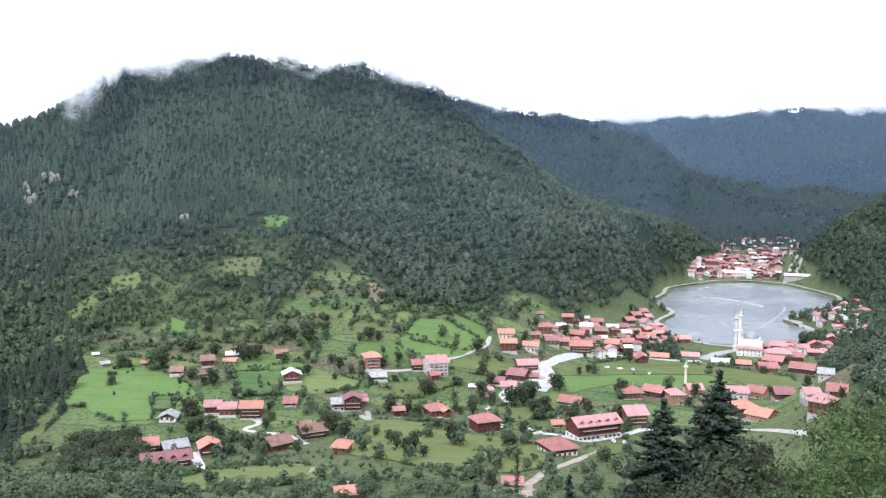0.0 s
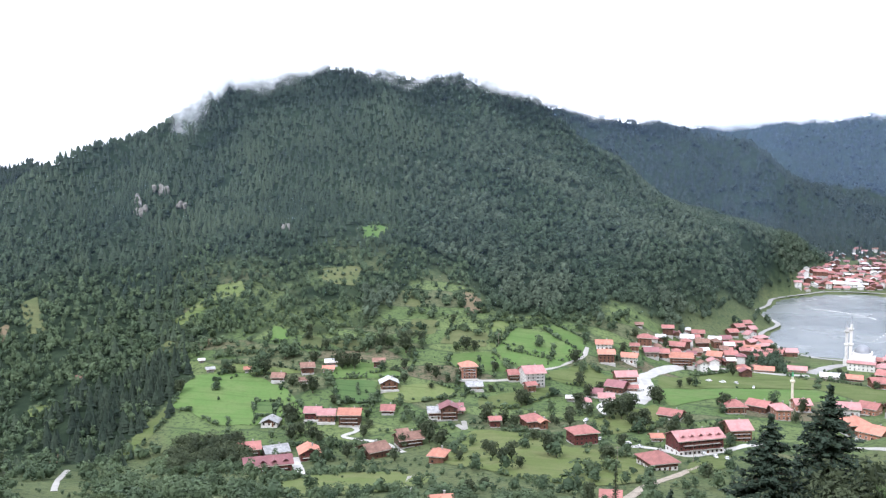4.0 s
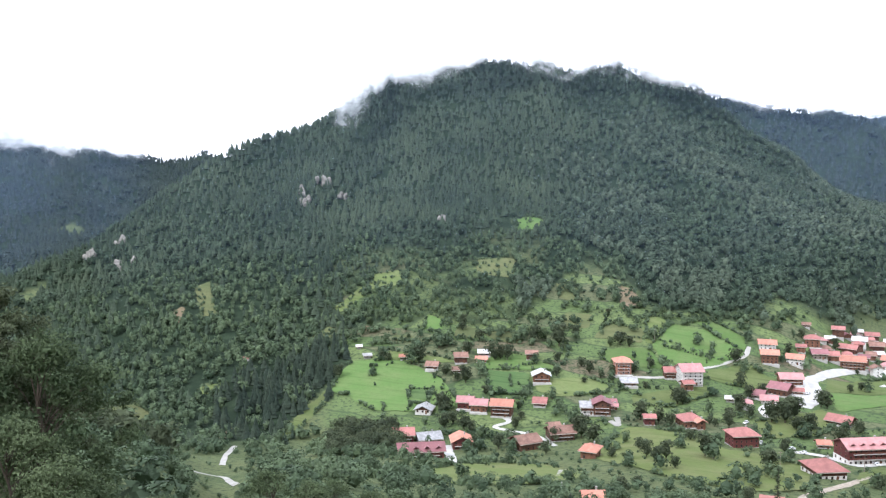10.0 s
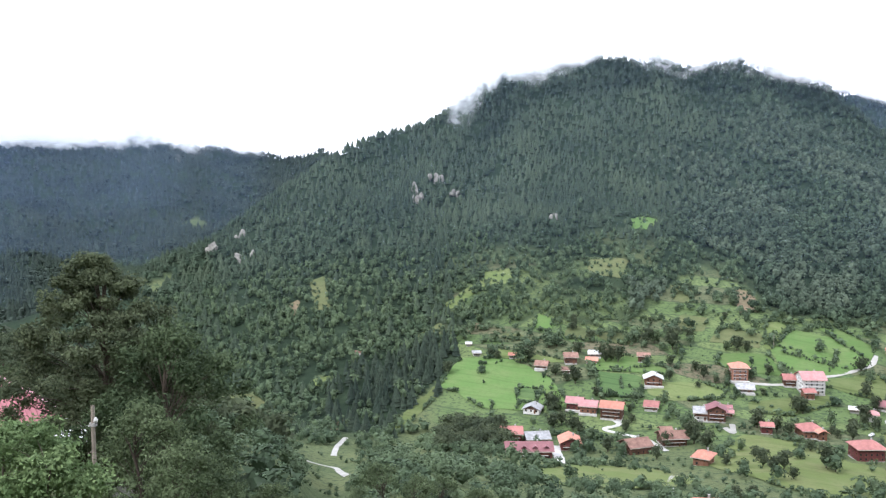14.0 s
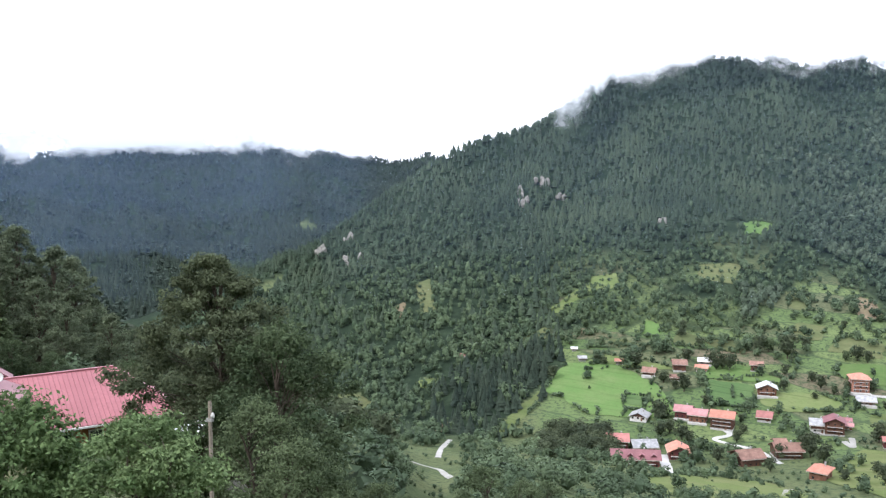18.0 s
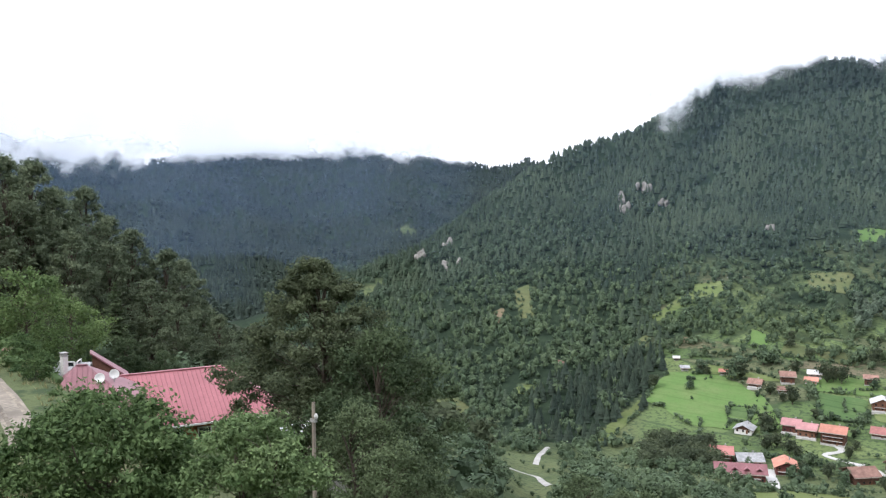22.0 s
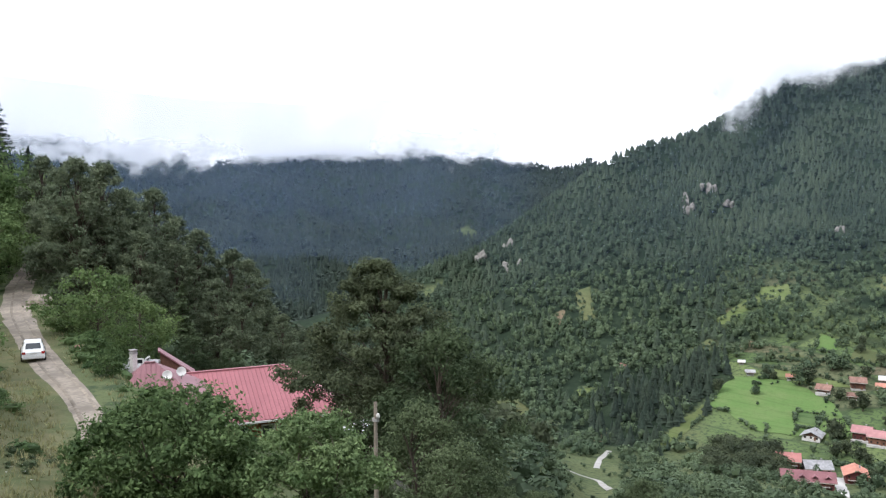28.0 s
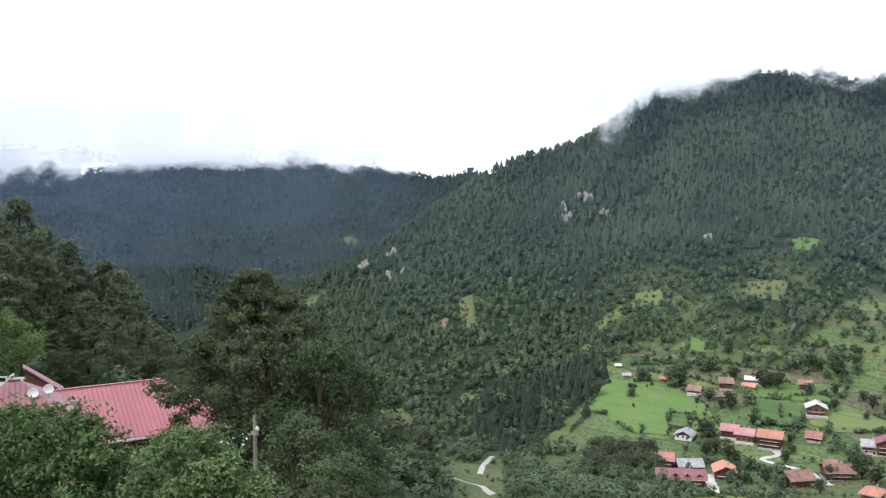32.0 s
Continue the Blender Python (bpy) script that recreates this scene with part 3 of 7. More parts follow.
def ico(level):
    bm = bmesh.new()
    bmesh.ops.create_icosphere(bm, subdivisions=level, radius=1.0)
    v = np.array([p.co[:] for p in bm.verts])
    f = np.array([[q.index for q in p.verts] for p in bm.faces])
    bm.free()
    return v, f


ICO1, ICO2 = ico(1), ico(2)


def broad_shape(rng, tufts, lumps=7, size=0.085):
    """A broadleaved crown 1 m high: a closed middle, which field_tree darkens, and tufts of leaves on its lumps."""
    lump = []
    for k in range(lumps):
        a, h = rng.uniform(0, 6.28), rng.uniform(0.22, 0.80)
        reach = 0.27 * math.sqrt(max(0.05, 1 - ((h - 0.5) / 0.5) ** 2)) * rng.uniform(0.4, 1)
        lump.append((reach * math.cos(a), reach * math.sin(a), h, rng.uniform(0.15, 0.24)))
    lump = np.array(lump)
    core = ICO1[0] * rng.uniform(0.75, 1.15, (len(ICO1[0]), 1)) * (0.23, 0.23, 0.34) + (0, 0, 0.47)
    d = rng.normal(0, 1, (tufts, 3))
    d /= np.linalg.norm(d, axis=1)[:, None]
    d[:, 2] = np.where(rng.uniform(0, 1, tufts) < 0.6, np.abs(d[:, 2]), d[:, 2])
    own = lump[rng.integers(0, lumps, tufts)]
    c = own[:, :3] + d * own[:, 3:] * rng.uniform(0.7, 1.08, (tufts, 1)) * (1, 1, 0.85)
    n = d + rng.normal(0, 0.45, d.shape) + (0, 0, 0.3)
    n /= np.linalg.norm(n, axis=1)[:, None]
    a = np.cross(n, rng.normal(0, 1, n.shape))
    a /= np.linalg.norm(a, axis=1)[:, None]
    b = np.cross(n, a)
    s = size * rng.uniform(0.6, 1.3, (tufts, 1))
    v = np.stack([c - a * s, c + a * s * 0.8 - b * s * 0.7, c + b * s * 1.1], 1).reshape(-1, 3)
    return np.concatenate([core, v]), np.concatenate([ICO1[1], np.arange(tufts * 3).reshape(-1, 3) + len(core)])


def stand(name, x, y, tall, shapes, material, label, seed, sink=0.03, squat=(0.85, 1.2)):
    """Many trees as one object."""
    rng = np.random.default_rng(seed)
    z = height(x, y)
    V, F, T, n = [], [], [], 0
    pick = rng.integers(0, len(shapes), len(x))
    for k, (sv, sf) in enumerate(shapes):
        i = np.flatnonzero(pick == k)
        if not len(i):
            continue
        a, wide = rng.uniform(0, 6.28, len(i)), rng.uniform(*squat, len(i))
        c, s = np.cos(a)[:, None], np.sin(a)[:, None]
        h = tall[i][:, None]
        vx = (sv[:, 0] * c - sv[:, 1] * s) * h * wide[:, None] + x[i][:, None]
        vy = (sv[:, 0] * s + sv[:, 1] * c) * h * wide[:, None] + y[i][:, None]
        vz = (sv[:, 2] - sink) * h + z[i][:, None]
        V.append(np.stack([vx, vy, vz], -1).reshape(-1, 3))
        F.append((sf[None] + (np.arange(len(i)) * len(sv))[:, None, None] + n).reshape(-1, 3))
        T.append(np.repeat(rng.uniform(0, 1, len(i)), len(sv)))
        n += len(i) * len(sv)
    me = mesh_of(name, np.concatenate(V), np.concatenate(F), material, np.concatenate(T))
    return tagged(new(name, me), label, "forest", kind="stuff")


def sow(rng, az0, az1, d0, d1, spacing):
    """Random places in a sector, evenly by area."""
    n = int(radians(az1 - az0) / 2 * (d1 ** 2 - d0 ** 2) / spacing ** 2)
    a, d = np.radians(rng.uniform(az0, az1, n)), np.sqrt(rng.uniform(d0 ** 2, d1 ** 2, n))
    return d * np.sin(a), d * np.cos(a)


def shown(x, y, rise=16.0):
    """Leaves out the far sides of the ridges, which nobody on this side of the valley sees."""
    keep = np.ones(len(x), bool)
    z = height(x, y, False) + rise
    for s in np.linspace(0.25, 0.97, 25):
        keep &= EYE + (z - EYE) * s > height(x * s, y * s, False) - 4
    return keep


rng = np.random.default_rng(7)
SPRUCE = [conifer_shape(rng, 4, 7) for _ in range(6)]
SPRUCE_FINE = [conifer_shape(rng, 7, 8) for _ in range(5)]
SPRUCE_FAR = [conifer_shape(rng, 3, 5) for _ in range(4)]
BROAD = [broad_shape(rng, 50) for _ in range(8)]
BROAD_FAR = [broad_shape(rng, 26, 5, 0.12) for _ in range(6)]

x, y = sow(rng, -45, 27, 430, 1480, 5.3)
z = height(x, y)
d, az = np.hypot(x, y), np.degrees(np.arctan2(x, y))
keep = (rng.uniform(0, 1, len(x)) < wooded(x, y, z)) & shown(x, y)
x, y, z, d, az = x[keep], y[keep], z[keep], d[keep], az[keep]
# spruce on the high middle, leaves towards the lake, in the gullies and at the wood's lower edge
leaf = 0.10 + 0.75 * smoothstep(az, -10, -2) * (1 - 0.3 * smoothstep(z, 170, 230)) + 0.45 * (1 - smoothstep(z, 70, 120)) * smoothstep(az, -24, -18) + 0.40 * fbm(x, y, 90, 3, 81)
leaf = np.where(inside_of(x, y, COPSE), 0.03, leaf + 0.45 * (az < -23.5) * (d < 820))
leaf = np.where((az < -24) & (z < 110), leaf + 0.2, leaf)
brush = brushy(x, y)
leaf = leaf + 0.7 * brush
is_leaf = rng.uniform(0, 1, len(x)) < leaf
thin_out = rng.uniform(0, 1, len(x)) < np.where(is_leaf, 0.76, 1.0) * (1 - 0.30 * brush * (fbm(x, y, 30, 3, 64) > 0.1))
x, y, z, d, az, is_leaf, brush = x[thin_out], y[thin_out], z[thin_out], d[thin_out], az[thin_out], is_leaf[thin_out], brush[thin_out]
pale = is_leaf & (fbm(x, y, 70, 2, 91) > 0.08) & (az > -11)
copse = inside_of(x, y, COPSE)
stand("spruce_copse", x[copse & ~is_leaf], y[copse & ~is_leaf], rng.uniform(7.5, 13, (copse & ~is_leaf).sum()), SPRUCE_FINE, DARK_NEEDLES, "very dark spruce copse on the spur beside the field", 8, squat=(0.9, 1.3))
for k, shapes, seed in ((~is_leaf & (d < 700) & ~copse, SPRUCE_FINE, 1), (~is_leaf & (d >= 700), SPRUCE, 6)):
    stand("conifer_forest", x[k], y[k], (5.2 + 6.0 * rng.uniform(0, 1, k.sum()) ** 1.4) * (1 + 0.2 * fbm(x[k], y[k], 50, 2, 83)), shapes, NEEDLES, "dense dark green spruce forest on a steep slope", seed, squat=(1.0, 1.65))
low_wood = is_leaf & ~pale & ((brush > 0.3) | ((az < -23.5) & (d < 800)))
stand("brushwood", x[low_wood], y[low_wood], rng.uniform(4, 9.5, low_wood.sum()), BROAD, LEAVES, "light green brushwood above the terraced fields", 9)
k = is_leaf & ~pale & ~low_wood
stand("broadleaf_forest", x[k], y[k], rng.uniform(6, 12, k.sum()) * (1 - 0.3 * brush[k]), BROAD, WOODS, "mixed green broadleaved wood on a steep slope", 2)
stand("pale_broadleaf_forest", x[pale], y[pale], rng.uniform(7, 12.5, pale.sum()), BROAD, PALE_LEAVES, "pale grey-green broadleaved wood on a steep slope", 3)

# the mountains behind
for name, sector, gap, seed in (("far_valley_forest", (-70, -28, 900, 2700, 10), 0, 4), ("ridge_forest", (-6, 24, 1450, 2250, 9.5), 0, 5), ("valley_head_forest", (-2, 34, 2250, 3350, 16), 0, 6)):
    x, y = sow(rng, *sector)
    z = height(x, y)
    keep = shown(x, y) & (rng.uniform(0, 1, len(x)) < np.where(np.hypot(x, y) < 1480, wooded(x, y, z) * ((np.degrees(np.arctan2(x, y)) < -45)), 1) * wooded(x, y, z))
    x, y = x[keep], y[keep]
    half = rng.uniform(0, 1, len(x)) < 0.80 + 0.4 * fbm(x, y, 150, 2, 95)
    stand(name, x[half], y[half], rng.uniform(9, 16, half.sum()), SPRUCE_FAR, FAR_SHADED, "dark conifer forest on a distant mountain", seed, squat=(1.0, 1.5))
    stand(name, x[~half], y[~half], rng.uniform(9, 15, (~half).sum()), BROAD_FAR, FAR_SHADED, "dark broadleaved forest on a distant mountain", seed + 10, squat=(1.1, 1.6))

# ---- houses ----
ROOFS = {"pink": plain("pink_red_roof_sheet", (0.45, 0.225, 0.215), 0.5, vary=0.2, grain=3),
         "red": plain("red_roof_tiles", (0.35, 0.150, 0.130), 0.65, vary=0.22, grain=2.5),
         "orange": plain("orange_roof_tiles", (0.46, 0.205, 0.145), 0.7, vary=0.2, grain=2.5),
         "maroon": plain("maroon_roof_sheet", (0.25, 0.11, 0.115), 0.55, vary=0.2, grain=3),
         "brown": plain("weathered_brown_tiles", (0.26, 0.150, 0.115), 0.85, vary=0.3, grain=2),
         "grey": plain("weathered_zinc_sheet", (0.34, 0.335, 0.33), 0.45, metal=0.2, vary=0.3, grain=1.5),
         "white": plain("white_roof_sheet", (0.56, 0.555, 0.54), 0.5, vary=0.12, grain=3)}
WALLS = {"wood": plain("dark_timber", (0.115, 0.058, 0.040), 0.8, vary=0.3, grain=1.5, bump=0.3),
         "orange": plain("orange_varnished_timber", (0.185, 0.092, 0.060), 0.6, vary=0.3, grain=1.5, bump=0.2),
         "white": plain("white_plaster", (0.70, 0.68, 0.65), 0.85, vary=0.1, grain=3, dirt=(0.5, 0.47, 0.42)),
         "maroon": plain("maroon_painted_boards", (0.115, 0.036, 0.034), 0.7, vary=0.2, grain=2),
         "grey": plain("grey_weathered_boards", (0.20, 0.17, 0.145), 0.85, vary=0.3, grain=1.5, bump=0.3),
         "salmon": plain("salmon_plaster", (0.38, 0.185, 0.125), 0.85, vary=0.12, grain=3)}
STONE = plain("rough_pale_stone", (0.40, 0.385, 0.36), 0.9, vary=0.25, grain=1.2, bump=0.4)
CONCRETE = plain("pale_concrete", (0.47, 0.45, 0.42), 0.85, vary=0.15, grain=2.5)
EAVE = plain("pale_eave_board", (0.50, 0.42, 0.36), 0.8, vary=0.2)
FRAME = plain("white_window_frame", (0.70, 0.68, 0.64), 0.5, vary=0.08)
TIMBER = plain("brown_balcony_timber", (0.16, 0.075, 0.042), 0.7, vary=0.25)
PANE, _n, _l, _b = mat("window_glass", 0.08)
_b.inputs["Base Color"].default_value, _b.inputs["Specular IOR Level"].default_value = (0.022, 0.026, 0.030, 1), 0.6
SHARED = {}


def boxes(name, items, mats, bevel=0.0):
    """One mesh of several boxes (x0, y0, z0, x1, y1, z1, material index)."""
    vs, fs, ms = [], [], []
    for x0, y0, z0, x1, y1, z1, *mi in items:
        b = len(vs)
        vs += [(x0, y0, z0), (x1, y0, z0), (x1, y1, z0), (x0, y1, z0), (x0, y0, z1), (x1, y0, z1), (x1, y1, z1), (x0, y1, z1)]
        fs += [(b + 3, b + 2, b + 1, b), (b + 4, b + 5, b + 6, b + 7), (b, b + 1, b + 5, b + 4), (b + 1, b + 2, b + 6, b + 5), (b + 2, b + 3, b + 7, b + 6), (b + 3, b, b + 4, b + 7)]
        ms += [mi[0] if mi else 0] * 6
    me = mesh_of(name, vs, fs)
    for m in mats:
        me.materials.append(m)
    me.polygons.foreach_set("material_index", np.array(ms, np.int32))
    return me


def window_mesh(wood=False):
    """A casement: a frame standing proud of the wall, with its pane set back."""
    if ("window", wood) not in SHARED:
        w, h, t = 0.55, 0.62, 0.10
        v = []
        for a, b, y in ((w, h, 0.0), (w, h, -0.08), (w - t, h - t, -0.08), (w - t, h - t, -0.02)):
            v += [(-a, y, -b), (a, y, -b), (a, y, b), (-a, y, b)]
        f = [(k * 4 + i, k * 4 + (i + 1) % 4, k * 4 + 4 + (i + 1) % 4, k * 4 + 4 + i) for k in range(3) for i in range(4)] + [(12, 13, 14, 15)]
        me = mesh_of("window", v, f, TIMBER if wood else FRAME)
        me.materials.append(PANE)
        me.polygons.foreach_set("material_index", np.array([0] * 12 + [1], np.int32))
        SHARED["window", wood] = me
    return SHARED["window", wood]


def balcony_mesh(w, wood):
    key = ("balcony", round(w, 1), wood)
    if key not in SHARED:
        it = [(-w / 2, -1.2, -0.12, w / 2, 0, 0), (-w / 2, -1.2, 0.88, w / 2, -1.13, 0.98), (-w / 2, -1.13, 0.88, -w / 2 + 0.07, 0, 0.98), (w / 2 - 0.07, -1.13, 0.88, w / 2, 0, 0.98)]
        n = max(4, int(w / 0.55))
        it += [(-w / 2 + k * (w - 0.08) / n, -1.19, 0, -w / 2 + 0.08 + k * (w - 0.08) / n, -1.13, 0.88) for k in range(n + 1)]
        SHARED[key] = boxes("balcony", [(*it[0], 1)] + it[1:], [TIMBER if wood else FRAME, CONCRETE])
    return SHARED[key]


def gable_roof(w, d, rise, over, material, hip=0.0, thick=0.22):
    """A saddle roof over w (along the ridge) by d, with thickness; hip: how far the ridge ends draw in."""
    a, b = w / 2 + over, d / 2 + over
    drop = rise * over / (d / 2)
    vs, z0 = [], -drop
    for dz in (0.0, thick):
        vs += [(-a, -b, z0 + dz), (a, -b, z0 + dz), (a, b, z0 + dz), (-a, b, z0 + dz), (-a + hip, 0, rise + dz), (a - hip, 0, rise + dz)]
    fs = [(6, 7, 11, 10), (8, 9, 10, 11), (1, 0, 4, 5), (3, 2, 5, 4), (0, 1, 7, 6), (2, 3, 9, 8)]
    quads = list(fs)
    for i, j, k in ((1, 2, 5), (3, 0, 4)):
        quads += [(i, j, j + 6, i + 6)] if hip else [(i, k, k + 6, i + 6), (k, j, j + 6, k + 6)]
        if hip:
            quads += [(i + 6, j + 6, k + 6, k + 6)]
    me = bpy.data.meshes.new("roof")
    me.from_pydata(vs, [], [tuple(dict.fromkeys(q)) for q in quads])
    me.materials.append(material)
    me.update()
    return me


def house(x, y, turn, w, d, floors, roof="red", wall="wood", style="", near=True, label="", name="house", sink=1.2, storey=2.15):
    """A house at a place of the plan; its front looks along -y before the turn, its ridge runs along x (style g: along y)."""
    x, y, turn, w, d = float(x), float(y), float(turn), float(w), float(d)
    c, s = math.cos(radians(turn)), math.sin(radians(turn))
    corner = [(x + px * c - py * s, y + px * s + py * c) for px in (-w / 2, w / 2) for py in (-d / 2, d / 2)]
    zs = height(np.array([p[0] for p in corner]), np.array([p[1] for p in corner]))
    z = float(zs.mean())
    base = max(sink, z - float(zs.min()) + 0.5)
    words = {"pink": "pink-red sheet", "red": "red tiled", "orange": "orange tiled", "maroon": "maroon", "brown": "weathered brown tiled", "grey": "weathered grey metal", "white": "white metal"}
    told = {"wood": "dark timber", "orange": "orange timber", "white": "white plastered", "maroon": "maroon boarded", "grey": "grey weathered wooden", "salmon": "salmon plastered"}
    size = "small" if w < 8 else ("long" if w > 19 else ("tall" if floors > 3 else "village"))
    h = thing(name, label or f"{size} {told[wall]} house with a {words[roof]} roof", "house", "village houses", at_=(x, y, z), turn=turn)
    over = 1.05
    top = storey * floors + (0.3 if "f" not in style else 0)
    across = "g" in style
    rise = (w if across else d) / 2 * (0.46 if "h" not in style else 0.44)
    low = storey if "w" in style else 0.4
    part("foundation", boxes("foundation", [(-w / 2 - 0.08, -d / 2 - 0.08, -base, w / 2 + 0.08, d / 2 + 0.08, low)], [WALLS["white"] if "w" in style else STONE]), h)
    hip = 0.0 if "h" not in style else d / 2 * 0.95
    half = w / 2
    vs = [(-w / 2, -d / 2, low), (w / 2, -d / 2, low), (w / 2, d / 2, low), (-w / 2, d / 2, low), (-w / 2, -d / 2, top), (w / 2, -d / 2, top), (w / 2, d / 2, top), (-w / 2, d / 2, top)]
    if hip:
        fs = [(0, 1, 5, 4), (1, 2, 6, 5), (2, 3, 7, 6), (3, 0, 4, 7), (4, 5, 6, 7)]
    elif across:
        vs += [(0, -d / 2, top + rise), (0, d / 2, top + rise)]
        fs = [(0, 1, 5, 8, 4), (2, 3, 7, 9, 6), (1, 2, 6, 5), (3, 0, 4, 7), (4, 8, 9, 7), (8, 5, 6, 9)]
    else:
        vs += [(-w / 2, 0, top + rise), (w / 2, 0, top + rise)]
        fs = [(0, 1, 5, 4), (2, 3, 7, 6), (1, 2, 6, 9, 5), (3, 0, 4, 8, 7), (4, 5, 9, 8), (8, 9, 6, 7)]
    me = bpy.data.meshes.new("wall")
    me.from_pydata(vs, [], fs)
    me.materials.append(WALLS[wall])
    part("wall", me, h)
    if across:
        part("roof", gable_roof(d, w, rise, over, ROOFS[roof]), h, m=pose(0, 0, top + 0.02, 0, 0, 90))
    else:
        part("roof", gable_roof(w, d, rise, over, ROOFS[roof], hip), h, m=pose(0, 0, top + 0.02))
    for q in (-1, 1):
        edge = (-w / 2 - over, q * (d / 2 + over) - 0.05, -0.30, w / 2 + over, q * (d / 2 + over) + 0.05, 0.06)
        if across:
            edge = (q * (w / 2 + over) - 0.05, -d / 2 - over, -0.30, q * (w / 2 + over) + 0.05, d / 2 + over, 0.06)
        part("eave_board", boxes("eave_board", [edge], [EAVE]), h, "pale board along the eave", pose(0, 0, top + 0.02 - rise * over / ((w if across else d) / 2)))
    if near and w > 6.5 and (int(x) + int(y)) % 5 < 2:
        part("terrace", boxes("terrace", [(-w / 2 - 0.5, -d / 2 - 1.7, -base - 0.6, w / 2 + 0.8, -d / 2 - 0.09, 0.12)], [CONCRETE]), h, "pale concrete terrace before the house")
    win = window_mesh(wall not in ("white", "salmon"))
    gap = 2.4 if near else 4.2
    n = max(1, int((w - 0.8) / gap))
    for f in range(floors):
        zz = storey * f + 1.45
        for k in range(n):
            part("window", win, h, m=pose(-w / 2 + (k + 0.5) * w / n, -d / 2 - (0.09 if zz < low else 0.0), zz))
        if near:
            m = max(1, int((d - 1) / 3.2))
            for k in range(m):
                part("window", win, h, m=pose(w / 2 + (0.09 if zz < low else 0.0), -d / 2 + (k + 0.5) * d / m, zz, 0, 0, 90))
                part("window", win, h, m=pose(-w / 2 - (0.09 if zz < low else 0.0), -d / 2 + (k + 0.5) * d / m, zz, 0, 0, -90))
        if "b" in style and f > 0:
            part("balcony", balcony_mesh(w * 0.82, wall != "white"), h, m=pose(0, -d / 2, storey * f + 0.1))
    if "d" in style:
        for k in range(max(2, int(w / 5))):
            xx = -w / 2 + (k + 0.5) * w / max(2, int(w / 5))
            part("dormer", gable_roof(2.6, 2.4, 0.8, 0.2, ROOFS[roof]), h, m=pose(xx, -d / 4 - 1.2, top + rise * 0.42, 0, 0, 90))
    if near and "n" not in style:
        part("chimney", boxes("chimney", [(-0.3, -0.3, -0.5, 0.3, 0.3, 1.3), (-0.4, -0.4, 1.3, 0.4, 0.4, 1.42)], [STONE]), h, m=pose(w * 0.2, d * 0.12, top + rise * 0.7))
        part("door", boxes("door", [(-0.5, -0.06, 0, 0.5, 0.0, 2.05), (0.36, -0.10, 1.0, 0.42, -0.06, 1.1)], [TIMBER]), h, m=pose(w * 0.1 + 1.1, -d / 2 - 0.1, 0))
    return h

# the village, house by house: place, turn, width, depth, storeys
house(-45, 580, 16, 9.6, 10.0, 4, "orange", "salmon", "fnhb")
house(-4, 578, 20, 12.6, 14.0, 4, "pink", "white", "b")
house(-16, 584, 12, 6.6, 8.7, 2, "red", "wood", "b")
house(-5, 567, 25, 5.8, 5.5, 2, "red", "orange")
house(-40, 565, 12, 9.1, 8.0, 1, "grey", "grey")
house(-59, 515, 11, 7.4, 9.0, 2, "grey", "wood", "wb")
house(-51, 515, 10, 9.4, 10.0, 3, "maroon", "wood", "gb")
house(-47, 530, 11, 4.7, 4.1, 1, "maroon", "wood")
house(-45, 523, 5, 3.9, 3.3, 1, "pink", "salmon")
house(-24, 503, 13, 5.4, 4.9, 2, "red", "maroon")
house(-3, 509, 25, 10.8, 11.0, 2, "red", "orange", "h")
house(3, 503, 25, 4.1, 3.9, 2, "orange", "orange", "g")
house(23, 474, 22, 12.8, 11.0, 3, "red", "maroon", "h")
house(-47, 426, -9, 7.1, 9.8, 2, "orange", "orange", "h")
house(-30, 279, 16, 5.5, 5.1, 1, "orange", "salmon")
house(28, 347, -5, 6.9, 5.9, 1, "red", "salmon", "n")
house(-149, 453, 22, 10.1, 10.0, 2, "red", "maroon", "b")
house(-128, 416, 23, 21.6, 11.0, 2, "maroon", "maroon", "db")
house(-136, 456, 31, 11.6, 10.0, 1, "grey", "grey")
house(-116, 448, 21, 9.5, 11.0, 2, "orange", "maroon", "gb")
house(-151, 498, 5, 9.0, 9.0, 1, "grey", "wood", "gw")
house(-129, 509, 6, 8.4, 9.0, 2, "pink", "maroon")
house(-120, 506, 5, 8.9, 9.0, 2, "pink", "orange")
house(-106, 503, 4, 11.7, 10.0, 3, "orange", "wood", "b")
house(-164, 560, 6, 6.9, 8.0, 1, "brown", "wood")
house(-148, 570, 21, 7.6, 8.0, 2, "brown", "wood")
house(-146, 554, 15, 5.2, 4.4, 1, "brown", "wood", "n")
house(-136, 586, 13, 6.8, 5.8, 1, "white", "grey", "n")
house(-135, 574, 13, 6.3, 5.4, 1, "orange", "salmon", "n")
house(-187, 570, 18, 4.4, 3.8, 1, "orange", "grey", "n")
house(-104, 586, 10, 6.7, 5.7, 2, "brown", "wood", "n")
house(-92, 553, 14, 10.1, 9.0, 2, "white", "orange", "gb")
house(-87, 520, 4, 6.8, 8.7, 1, "red", "maroon")
house(-83, 451, 42, 11.9, 11.0, 2, "brown", "wood")
house(-68, 470, 28, 12.5, 10.0, 2, "brown", "wood", "b")
house(-74, 487, 29, 5.1, 4.8, 1, "brown", "grey", "n")
house(-223, 582, 21, 2.8, 2.4, 1, "white", "grey", "n", storey=1.8)
house(-212, 568, 30, 4.2, 3.6, 1, "grey", "grey", "n", storey=1.8)
house(80, 471, 22, 25.5, 13.0, 3, "pink", "maroon", "dwb", storey=2.7)
